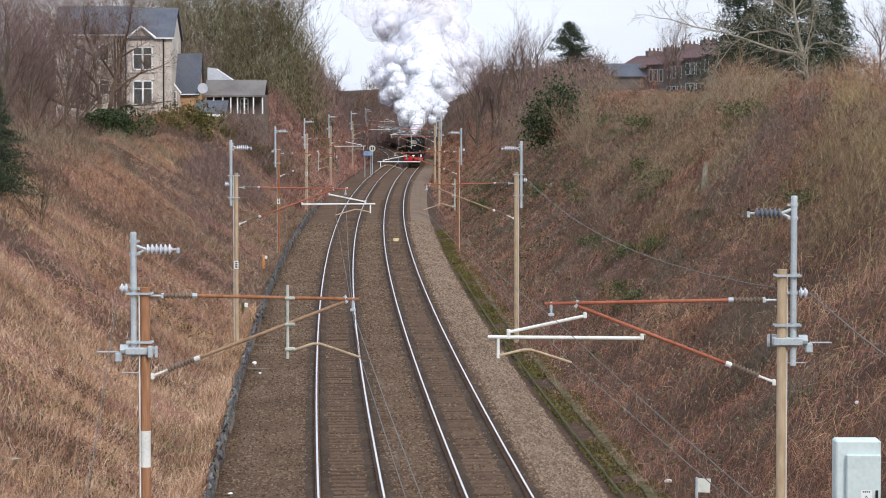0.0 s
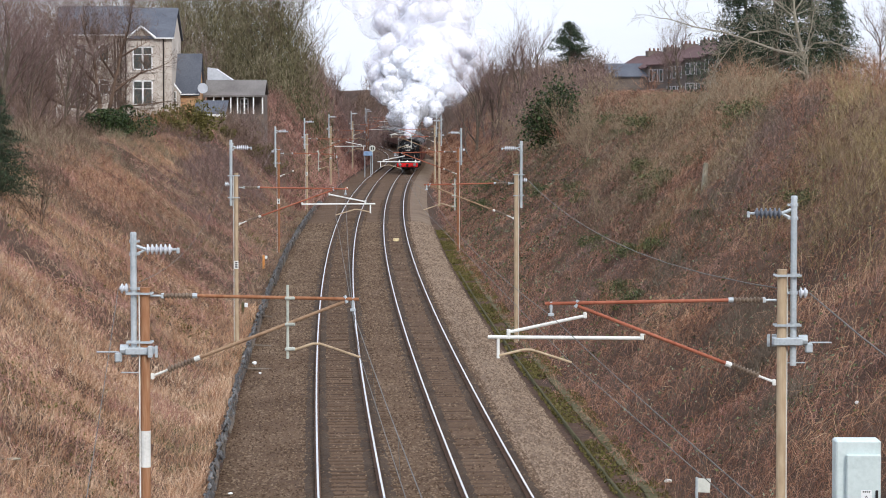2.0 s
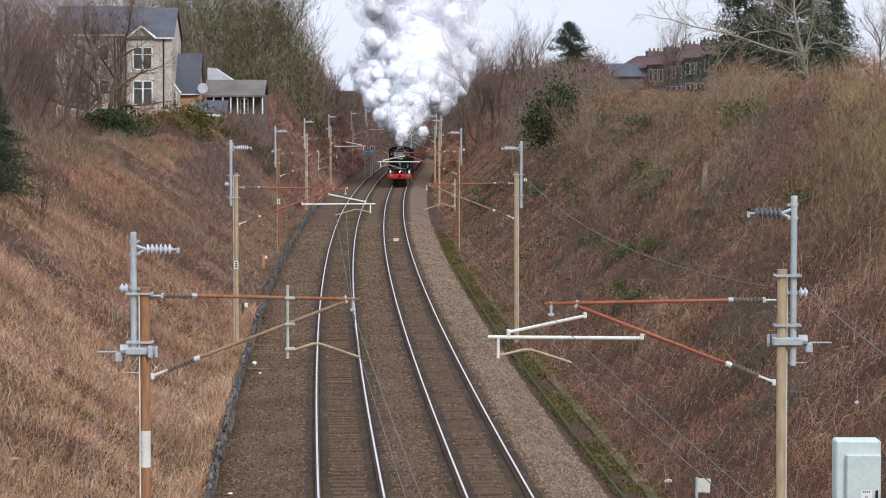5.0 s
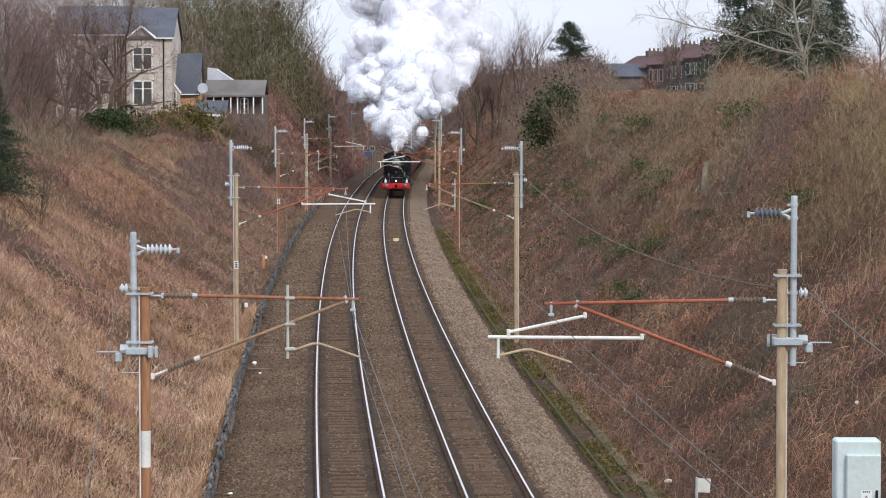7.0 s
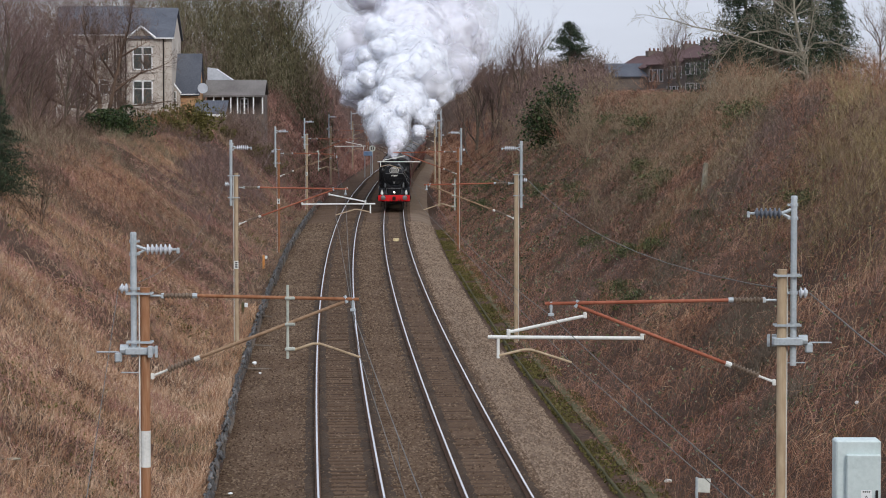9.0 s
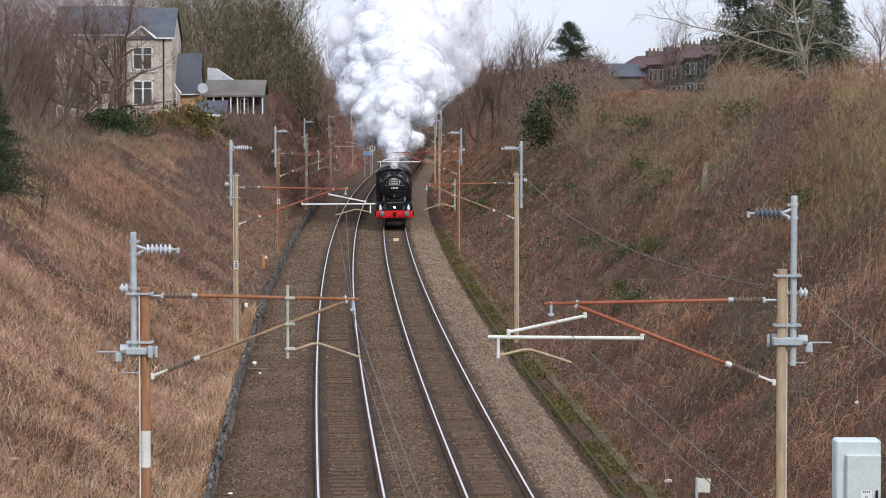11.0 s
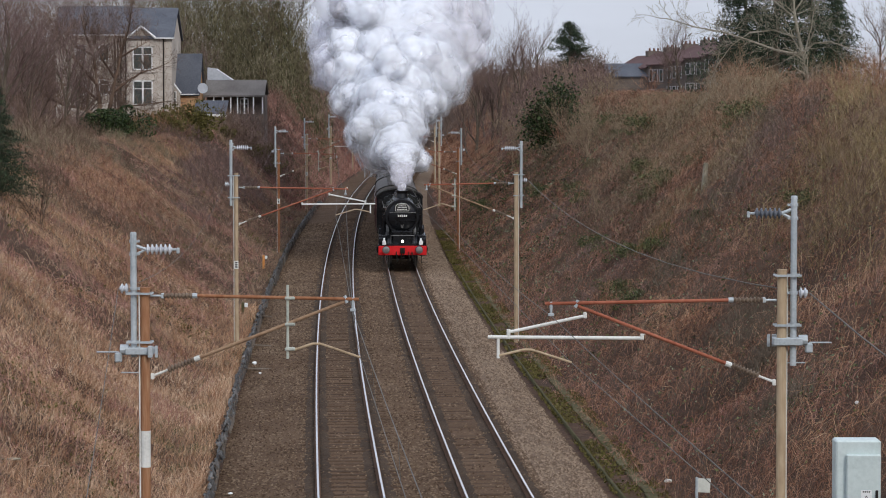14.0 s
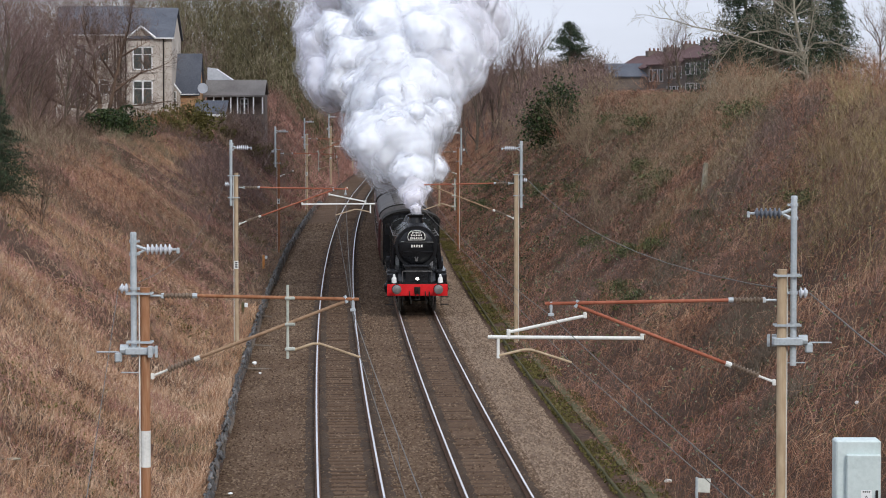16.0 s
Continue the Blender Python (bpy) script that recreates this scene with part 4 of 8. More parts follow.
    for sx in (-1, 1):
        bm = bmesh.new()
        box(bm, (sx * 0.98, 7.2, 0.85), (0.05, 4.6, 0.12), 0.01)
        rod(bm, (sx * 1.08, 2.6, 0.98), (sx * 1.08, 4.0, 0.98), 0.05, n=8)
        box(bm, (sx * 1.08, 5.6, 0.92), (0.05, 3.2, 0.13), 0.01)
        part("coupling_rod", bm, M["steel_worn"], L, "oily steel rods")
    # tender coupled behind the cab
    bm = bmesh.new()
    s = [(1.27, 1.3), (1.27, 2.9), (1.1, 3.25), (1.02, 3.4)]
    extrude_poly(bm, s + [(-a, b) for a, b in s[::-1]], "y", 12.5, 19.4)
    part("tender_tank", bm, M["loco_black"], L, "black tender tank")
    bm = bmesh.new()
    extrude_poly(bm, [(0.95, 3.38), (0.5, 3.62), (-0.1, 3.7), (-0.6, 3.6), (-0.95, 3.38)], "y", 12.8, 16.0)
    part("coal", bm, M["grime"], L, "black coal heap")
    bm = bmesh.new()
    box(bm, (0, 15.9, 1.15), (2.3, 6.9, 0.3), 0.02)
    part("tender_frame", bm, M["grime"], L)
    for y in (13.6, 15.9, 18.2):
        wheel_set("tender_wheels", L, y, 0.64, "spoked tender wheels", 12)
    return L


def build_coach():
    C = thing("railway_coach", "maroon passenger coach with grey ribbed roof", "railway coach", "coaches of the train")
    # roof and body share one section; local y runs back along the train
    bm = bmesh.new()
    side = [(1.3, 1.05), (1.39, 1.6), (1.39, 2.5), (1.33, 3.0), (1.28, 3.12)]
    extrude_poly(bm, side + [(-a, b) for a, b in side[::-1]], "y", 0.3, 19.9)
    body = part("body", bm, M["maroon"], C, "maroon coach body")
    roof = [(1.31, 3.1)] + [(1.31 * math.cos(a), 3.12 + 0.68 * math.sin(a) ** 0.85) for a in np.linspace(0.02, math.pi - 0.02, 15)] + [(-1.31, 3.1)]
    bm = bmesh.new()
    extrude_poly(bm, roof, "y", 0.28, 19.92)
    r = part("roof", bm, M["coach_roof"], C, "dull grey curved roof", smooth=False)
    for y in (0.34, 19.86):
        bm = bmesh.new()
        pts = [(1.325 * math.cos(a), y, 3.125 + 0.69 * math.sin(a) ** 0.85) for a in np.linspace(0.05, math.pi - 0.05, 13)]
        for a, b in zip(pts, pts[1:]):
            rod(bm, a, b, 0.05, n=4, caps=False)
        part("roof_end_rib", bm, M["grime"], r)
    for i, y in enumerate((2.4, 5.2, 8.2, 11.2, 14.2, 17.4)):
        for sx in (-0.42, 0.42):
            bm = bmesh.new()
            box(bm, (sx, y, 3.8), (0.3, 0.34, 0.12), 0.04)
            part("roof_vent", bm, M["coach_roof"], r, "grey roof ventilator")
    for y0 in (0.0, 20.1):
        bm = bmesh.new()
        box(bm, (0, y0 + (0.15 if y0 == 0 else -0.1), 2.2), (1.0, 0.3, 2.2), 0.08)
        part("gangway", bm, M["grime"], C, "black gangway bellows")
    for sx in (-1, 1):
        for y in np.arange(2.2, 18.6, 2.05):
            bm = bmesh.new()
            box(bm, (sx * 1.385, y, 2.35), (0.03, 1.3, 0.8), 0.01)
            part("window", bm, M["glass_dark"], body, "dark coach window")
        bm = bmesh.new()
        box(bm, (sx * 1.15, 10.1, 0.85), (0.06, 11, 0.3), 0.01)
        part("underframe", bm, M["grime"], C)
    for y in (3.0, 17.2):
        bm = bmesh.new()
        for sx in (-1, 1):
            box(bm, (sx * 1.0, y, 0.6), (0.1, 3.4, 0.3), 0.03)
            for dy in (-1.3, 1.3):
                turn(bm, (sx * 0.69, y + dy, 0.46), (sx * 0.83, y + dy, 0.46), [(0, 0.49), (0.03, 0.46), (0.13, 0.45)], 18)
        part("bogie", bm, M["grime"], C, "black four-wheel bogie")
    return C


LOCO = build_loco()
COACHES = [build_coach()]
for k in range(8):
    COACHES.append(copy_thing(COACHES[0], Matrix.Identity(4)))


def front_y(t):
    """Distance of the buffer beam along the line."""
    u = 16.0 - t
    return 115.7 + 15.0 * u + 0.035 * u * u


def on_track(y0, a, b):
    """Pose of a vehicle whose front is at y0 and whose pivots lie a and b behind it."""
    ya, yb = y0 + a, y0 + b
    pa, pb = Vector((mid(ya) + 1.7, ya, 0)), Vector((mid(yb) + 1.7, yb, 0))
    d = (pb - pa).normalized()
    return Matrix.Translation(pa - d * a) @ Matrix.Rotation(-math.atan2(d.x, d.y), 4, "Z")
# ---------------------------------------------------------------- steam


def steam_material(name, col, grain):
    """Soft scattering vapour: as thick as the mesh's 'soft' value says, frayed by a noise."""
    m = bpy.data.materials.new(name)
    m.use_nodes = True
    nt = m.node_tree
    b = nt.nodes["Principled BSDF"]
    b.inputs["Base Color"].default_value = (*col, 1)
    b.inputs["Roughness"].default_value, b.inputs["Specular IOR Level"].default_value = 1.0, 0.0
    tl = nt.nodes.new("ShaderNodeBsdfTranslucent")
    tl.inputs[0].default_value = (*col, 1)
    mx = nt.nodes.new("ShaderNodeMixShader")
    mx.inputs[0].default_value = 0.25
    out = nt.nodes["Material Output"]
    nt.links.new(b.outputs[0], mx.inputs[1])
    nt.links.new(tl.outputs[0], mx.inputs[2])
    at = nt.nodes.new("ShaderNodeAttribute")
    at.attribute_name = "soft"
    tc = nt.nodes.new("ShaderNodeTexCoord")
    tn = nt.nodes.new("ShaderNodeTexNoise")
    tn.inputs["Scale"].default_value, tn.inputs["Detail"].default_value = grain, 5.0
    nt.links.new(tc.outputs["Object"], tn.inputs["Vector"])
    fray = nt.nodes.new("ShaderNodeMapRange")
    fray.inputs["From Min"].default_value, fray.inputs["From Max"].default_value = 0.32, 0.62
    fray.inputs["To Min"].default_value, fray.inputs["To Max"].default_value = 0.3, 1.5
    nt.links.new(tn.outputs["Fac"], fray.inputs["Value"])
    ml = nt.nodes.new("ShaderNodeMath")
    ml.operation, ml.use_clamp = "MULTIPLY", True
    tr = nt.nodes.new("ShaderNodeBsdfTransparent")
    m2 = nt.nodes.new("ShaderNodeMixShader")
    nt.links.new(at.outputs["Fac"], ml.inputs[0])
    nt.links.new(fray.outputs[0], ml.inputs[1])
    nt.links.new(ml.outputs[0], m2.inputs[0])
    nt.links.new(tr.outputs[0], m2.inputs[1])
    nt.links.new(mx.outputs[0], m2.inputs[2])
    nt.links.new(m2.outputs[0], out.inputs["Surface"])
    return m


M["steam"] = steam_material("white_steam", (0.945, 0.96, 1.0), 0.8)
M["haze"] = steam_material("thin_grey_steam", (0.92, 0.91, 0.96), 0.3)
M["old_steam"] = steam_material("older_grey_steam", (0.92, 0.92, 0.97), 0.6)
M["smoke"] = steam_material("thin_brown_smoke", (0.92, 0.85, 0.82), 0.3)


def billow(name, seed, R, material, lobes=40, voxel=0.085, skins=((-0.14, 3.0), (0.0, 0.4), (0.09, 0.16))):
    """A rounded cauliflower cloud of radius about R: lobes melted into one form, wrapped in skins that thin outwards, given as (offset, thickness)."""
    rng = np.random.default_rng(seed)
    bm = bmesh.new()
    for i in range(lobes):
        d = rng.normal(size=3)
        d /= np.linalg.norm(d)
        r = R * rng.uniform(0.2, 0.44)
        c = d * (R * 1.02 - r) * rng.uniform(0.75, 1.08)
        bmesh.ops.create_icosphere(bm, subdivisions=2, radius=r, matrix=Matrix.Translation(c))
    bmesh.ops.create_icosphere(bm, subdivisions=3, radius=R * 0.74)
    ob = new("cloud_form", finish(bm, "cloud_form", material))
    re = ob.modifiers.new("skin", "REMESH")
    re.mode, re.voxel_size = "VOXEL", R * voxel
    sm = ob.modifiers.new("soften", "SMOOTH")
    sm.factor, sm.iterations = 0.5, 16
    me = bpy.data.meshes.new_from_object(ob.evaluated_get(bpy.context.evaluated_depsgraph_get()))
    bpy.data.objects.remove(ob)
    n = len(me.vertices)
    co, no = np.empty(n * 3), np.empty(n * 3)
    me.vertices.foreach_get("co", co)
    me.vertices.foreach_get("normal", no)
    co, no = co.reshape(-1, 3), no.reshape(-1, 3)
    me.calc_loop_triangles()
    f = np.empty(len(me.loop_triangles) * 3, dtype=np.int64)
    me.loop_triangles.foreach_get("vertices", f)
    bpy.data.meshes.remove(me)
    verts, faces, soft = [], [], []
    for k, (off, thick) in enumerate(skins):
        o = Vector((seed * 3.7 + k * 0.15, seed * 1.9, seed * 5.3))
        w = np.array([0.3 - abs(noise.noise(Vector(p) * (3.2 / R) + o)) + 0.5 * (0.3 - abs(noise.noise(Vector(p) * (7.0 / R) + o))) for p in co])
        verts.append(co + no * (R * (off + (0.02, 0.09, 0.18)[k] * w))[:, None])
        faces.append(f + n * k)
        soft.append(np.full(n, thick))
    me = raw_mesh(name, np.concatenate(verts), np.concatenate(faces), 3, material, smooth=True)
    me.attributes.new("soft", "FLOAT", "POINT").data.foreach_set("value", np.ascontiguousarray(np.concatenate(soft), dtype=np.float32))
    return me


THIN = ((0.0, 0.2),)


PUFFS = []      # (object, age, sideways, up, phase, axis, turning speed)


def plume_radius(a):
    return 0.4 + 2.2 * a ** 0.48


def build_steam():
    rng = np.random.default_rng(11)
    plume = thing("steam_plume", "billowing white steam plume from the chimney", "steam")

    def add(name, me, a, dx, dz, turning):
        ob = new(name, me)
        ob.parent = plume
        tagged(ob, kind="stuff")
        PUFFS.append((ob, a, dx, dz, rng.uniform(0, 6.28), (-1.0, rng.normal(0, 0.25), rng.normal(0, 0.25)), turning))

    for i, a in enumerate((0.0, 0.04, 0.09, 0.15, 0.22, 0.3, 0.39)):
        add("puff", billow("puff", 30 + i, 0.3 + 2.6 * a ** 0.75, M["haze" if a < 0.1 else "steam"], 20, 0.12, *(((0.0, 0.45), (0.1, 0.2)),) if a < 0.1 else ()), a, rng.normal(0, 0.08), 0.0, 0.8)
    for i, a in enumerate((0.5, 0.66, 0.84, 1.04, 1.28, 1.57, 1.9, 2.28, 2.72, 3.22, 3.8, 4.5, 5.3)):
        R = plume_radius(a)
        add("billow", billow("billow", 50 + i, R, M["steam" if a < 2.7 else "old_steam"]), a, rng.normal(0, 0.2) * R, rng.normal(0, 0.08) * R, 0.22)
        # side billows that make the outline uneven
        for k in range(2):
            ang = rng.uniform(0, 2 * math.pi)
            r = R * rng.uniform(0.3, 0.5)
            add("billow", billow("billow", 80 + 3 * i + k, r, M["steam" if a < 2.7 else "old_steam"], 24, 0.11), a + rng.uniform(-0.1, 0.1), 0.84 * R * math.cos(ang), 0.8 * R * math.sin(ang), 0.3)
    # steam hanging low on both sides of the coaches
    for i, (a, side, low) in enumerate(((0.9, 0.65, -0.2), (1.3, -0.95, -0.15), (1.4, 0.75, -0.3), (1.8, -1.0, -0.35), (2.1, 0.85, -0.4), (2.5, -1.0, -0.45), (2.9, 0.9, -0.5), (3.4, -1.0, -0.5), (4.0, 0.9, -0.5))):
        R = plume_radius(a)
        add("billow", billow("billow", 130 + i, R * 0.5, M["steam" if a < 1.6 else "old_steam"], 28, 0.1), a, side * R, low * R, 0.25)
    for i, a in enumerate(np.linspace(1.2, 5.6, 8)):
        R = plume_radius(a)
        ang = rng.uniform(-0.3, 3.4)
        add("wisp", billow("wisp", 150 + i, R * 0.6, M["haze"], 30, 0.11, THIN), a, 0.95 * R * math.cos(ang), 0.95 * R * math.sin(ang), 0.2)
    for i, a in enumerate(np.linspace(4.4, 7.6, 4)):
        R = plume_radius(a)
        add("smoke_puff", billow("smoke_puff", 180 + i, R * 0.75, M["smoke"], 30, 0.11, THIN), a, rng.normal(0.1, 0.3) * R, 0.95 * R, 0.2)
    # old steam drifting away over the bank
    for i, (a, dx) in enumerate(((5.9, -1.5), (6.6, -2.5), (7.4, -3.0), (8.2, -1.0))):
        add("billow", billow("billow", 200 + i, 5.2, M["haze"], 40, 0.085, ((-0.2, 2.0), (0.02, 0.25))), a, dx, rng.normal(0, 0.3), 0.2)
    for i, (a, dx) in enumerate(((5.6, -0.9), (6.6, 0.4), (7.4, -1.3), (8.4, 0.1))):
        add("wisp", billow("wisp", 210 + i, 5.0, M["haze"], 40, 0.1, THIN), a, dx * 5.2, 2.6, 0.12)
    return plume


PLUME = build_steam()


def puff_place(t, a):
    """Middle of the plume at an age in seconds: above the place of the track where it left the chimney, dragged along a little."""
    y = front_y(t) + 2.35 + 13.5 * a
    return Vector((float(mid(y)) + 1.7 + 0.4 * a ** 0.8 + min(1.0, a) * min(0.5, max(-1.0, 0.011 * (y - 240.0))), y, 4.3 + 4.6 * a ** 0.72))


# ---------------------------------------------------------------- plants on the banks


def scatter(rng, n, o0, o1, y0, y1, near=1.6):
    y = y0 + (y1 - y0) * rng.uniform(0, 1, n) ** near
    off = rng.uniform(o0, o1, n)
    x = mid(y) + off
    y = np.where((x > 7.2) & (x < 9.3) & (y > 49.5) & (y < 55), y + 7.0, y)      # kept clear round the cabinet
    return mid(y) + off, y, off


def patchy(x, y, s, seed):
    return 0.5 + 0.5 * lumps(x, y, s, seed)


def grass_layer(name, label, n, o0, o1, y0, y1, length, lean, width, material, seed, patch=None, near=1.6, droop=0.25, up=1.0):
    rng = np.random.default_rng(seed)
    x, y, off = scatter(rng, n, o0, o1, y0, y1, near)
    if patch:
        keep = rng.uniform(0, 1, n) < np.clip((patchy(x, y, patch[0], seed) - patch[1]) * 4, 0, 1)
        x, y, off = x[keep], y[keep], off[keep]
    z = bank_z(x, y)
    n = len(x)
    L = rng.uniform(0.5, 1.0, n) * length
    s = np.sign((o0 + o1) / 2)
    sw = 0.7 * lumps(x, y, 1.6, seed + 3)
    d = np.stack([rng.normal(0, lean, n) - s * lean * 0.25 + sw * lean, rng.normal(0, lean, n) - 0.3 * lean, up * rng.uniform(0.35, 1.0, n)], 1)
    d *= (L / np.linalg.norm(d, axis=1))[:, None]
    base = np.stack([x, y, z - 0.05], 1)
    w = width * (0.7 + y / 150)
    ob = new(name, blades(name, base, base + d, w, material, rng, droop))
    return tagged(ob, label, name.replace("_", " "), kind="stuff")


def arc_layer(name, label, n, o0, o1, y0, y1, length, height, rad, material, seed, patch=None, near=1.5):
    """Arching stems: each four short tubes in a bow."""
    rng = np.random.default_rng(seed)
    x, y, off = scatter(rng, n, o0, o1, y0, y1, near)
    if patch:
        keep = rng.uniform(0, 1, n) < np.clip((patchy(x, y, patch[0], seed) - patch[1]) * 4, 0, 1)
        x, y, off = x[keep], y[keep], off[keep]
    n = len(x)
    base = np.stack([x, y, bank_z(x, y) - 0.05], 1)
    a = rng.uniform(0, 2 * np.pi, n)
    L, H = rng.uniform(0.4, 1.0, n) * length, rng.uniform(0.35, 1.0, n) * height
    dirn = np.stack([np.cos(a), np.sin(a), np.zeros(n)], 1)
    slope = bank_z(x + dirn[:, 0] * L, y + dirn[:, 1] * L) - bank_z(x, y)
    pts = []
    for u in (0, 0.3, 0.62, 1.0):
        p = base + dirn * (L * u)[:, None]
        p[:, 2] += slope * u + H * np.sin(np.pi * min(0.93, u * 0.85 + 0.12)) * (1.0 if u else 0.0)
        if 0 < u:
            p += rng.normal(0, 0.06, (n, 3))
        pts.append(p)
    w = rad * 2 * rng.uniform(0.6, 1.3, n) * (0.7 + y / 150)
    b = rng.uniform(0, np.pi, n)
    side = np.stack([np.cos(b) * 0.8, np.zeros(n), np.sin(b)], 1) * w[:, None] / 2
    v = np.stack([pts[0] - side, pts[0] + side, pts[1] - side * 0.9, pts[1] + side * 0.9, pts[2] - side * 0.7, pts[2] + side * 0.7, pts[3]], 1).reshape(-1, 3)
    tri = np.array([[0, 1, 3, 0, 3, 2, 2, 3, 5, 2, 5, 4, 4, 5, 6]])
    ob = new(name, raw_mesh(name, v, ((np.arange(n) * 7)[:, None] + tri).ravel(), 3, material))
    return tagged(ob, label, name.replace("_", " "), kind="stuff")


def leaf_layer(name, label, n, o0, o1, y0, y1, size, h, material, seed, patch, near=1.4):
    rng = np.random.default_rng(seed)
    x, y, off = scatter(rng, n, o0, o1, y0, y1, near)
    keep = rng.uniform(0, 1, n) < np.clip((patchy(x, y, patch[0], seed) - patch[1]) * 4, 0, 1)
    x, y = x[keep], y[keep]
    n = len(x)
    c = np.stack([x, y, bank_z(x, y) + rng.uniform(0.02, h, n)], 1)
    s = size * rng.uniform(0.6, 1.3, n) * (0.7 + y / 150)
    return tagged(new(name, leaves(name, c, s, material, rng)), label, name.replace("_", " "), kind="stuff")


grass_layer("dry_grass", "long straw-coloured dead grass on the bank", 140000, -18, -5.1, 40, 122, 0.55, 0.65, 0.0075, M["straw"], 21, (5.0, 0.12), near=1.25, droop=0.16)
grass_layer("dry_grass", "straw-coloured dead grass in patches on the bank", 46000, -19, -6.5, 125, 240, 0.7, 0.6, 0.010, M["dun"], 37, (3.6, 0.4), near=1.0, droop=0.16)
grass_layer("dry_grass", "dun brown dead grass on the bank", 72000, -19, -5.1, 42, 240, 0.65, 0.7, 0.008, M["dun"], 38, (4.2, 0.12), near=1.3, droop=0.2)
# pale grass nearest the eye; part of its brightness is painted sunlight
grass_layer("dry_grass", "pale sweeping dead grass low on the bank, sunlight painted in", 62000, -15.5, -5.1, 42, 90, 0.55, 0.9, 0.009, M["pale_lit_straw"], 39, (2.4, 0.3), near=1.0, droop=0.15)
grass_layer("dry_grass", "brown dead grass in patches on the bank", 60000, -19, -5.4, 60, 300, 0.6, 0.8, 0.012, M["dun"], 31, (3.4, 0.45), near=1.2, droop=0.2)
arc_layer("bramble_stems", "reddish dead bramble stems arching over the bank", 16000, -18.5, -6.0, 44, 240, 1.1, 0.6, 0.007, M["redstem"], 22, (2.5, 0.42))
grass_layer("green_grass", "patches of green grass among the dead growth", 42000, -18, -5.0, 46, 240, 0.35, 0.6, 0.012, M["green"], 23, (2.6, 0.5))
grass_layer("dry_grass", "reddish dead growth on the far bank", 40000, -22, -5.0, 225, 480, 1.0, 0.7, 0.02, M["redstem"], 32, near=1.0)
arc_layer("bramble_stems", "reddish dead stems on the far bank", 16000, -22, -5.4, 225, 480, 1.6, 0.9, 0.008, M["redstem"], 33, near=1.0)
arc_layer("bramble_stems", "tangled brown bramble stems covering the bank", 70000, 5.5, 20.5, 40, 300, 0.65, 0.42, 0.0045, M["bramble"], 24)
arc_layer("bramble_stems", "reddish dead bramble stems covering the bank", 40000, 5.2, 19, 40, 300, 0.65, 0.36, 0.0045, M["redstem"], 25, (3.0, 0.38))
arc_layer("bramble_stems", "yellowish lichen-covered stems high on the bank", 3000, 15.2, 18.2, 82, 106, 1.9, 1.2, 0.009, M["gold_twig"], 35, (3.2, 0.58))
grass_layer("dry_grass", "dead brown grass through the brambles on the bank", 110000, 5.4, 20, 40, 300, 0.3, 1.3, 0.0065, M["redstem"], 26, droop=0.25)
grass_layer("dry_grass", "pale straw grass in patches on the bank", 6000, 5.4, 12, 40, 130, 0.5, 1.1, 0.006, M["straw"], 27, (3.0, 0.66))
leaf_layer("bramble_leaves", "scattered dark green bramble leaves on the bank", 16000, 5.6, 19, 40, 300, 0.045, 0.6, M["green"], 28, (2.4, 0.5))
grass_layer("mossy_verge", "mossy green verge beside the ballast", 30000, 4.75, 6.6, 46, 190, 0.10, 0.9, 0.028, M["moss"], 29, (1.8, 0.28))
grass_layer("dry_grass", "dark brown growth on the far bank", 30000, 4.9, 22, 290, 480, 1.0, 0.7, 0.02, M["bramble"], 34, near=1.0)
arc_layer("bramble_stems", "brown stems on the far bank", 14000, 5.4, 22, 290, 480, 1.6, 0.9, 0.008, M["bramble"], 36, near=1.0)


def low_view(x, y, z):
    """False for growth that would stand tall before the terrace where the bank top is kept cut."""
    b = x / y
    terrace = (b > 0.0595) & (b < 0.0965) & (y > 110) & ((z - EYE_Z) / y > 0.0026)
    return ~terrace


def brush_layer(label, clumps, per, o0, o1, y0, y1, R, H, material, seed, width=0.010, near=1.0, length=0.45, up=0.4):
    """Dense leafless brushwood in mounds: fine twigs crossing at all angles."""
    rng = np.random.default_rng(seed)
    cx, cy, off = scatter(rng, clumps, o0, o1, y0, y1, near)
    rr, hh = rng.uniform(0.5, 1.0, clumps) * R, rng.uniform(0.4, 1.0, clumps) * H
    i = np.repeat(np.arange(clumps), per)
    n = len(i)
    a, q = rng.uniform(0, 2 * np.pi, n), np.sqrt(rng.uniform(0, 1, n))
    x, y = cx[i] + rr[i] * q * np.cos(a), cy[i] + rr[i] * q * np.sin(a)
    z = bank_z(x, y) + hh[i] * np.sqrt(np.maximum(0.0, 1 - q * q)) * rng.uniform(0.0, 1.0, n) ** 0.6
    d = np.stack([rng.normal(0, 1, n), rng.normal(0, 0.8, n), rng.normal(up, 0.8, n)], 1)
    d *= (length * rng.uniform(0.4, 1.0, n) / np.linalg.norm(d, axis=1))[:, None]
    base = np.stack([x, y, z], 1)
    ok = low_view(x, y, z + np.maximum(d[:, 2], 0))
    base, d, y = base[ok], d[ok], y[ok]
    me = blades("brushwood", base, base + d, width * (0.7 + y / 150), material, rng, 0.12)
    return tagged(new("brushwood", me), label, "brushwood", kind="stuff")


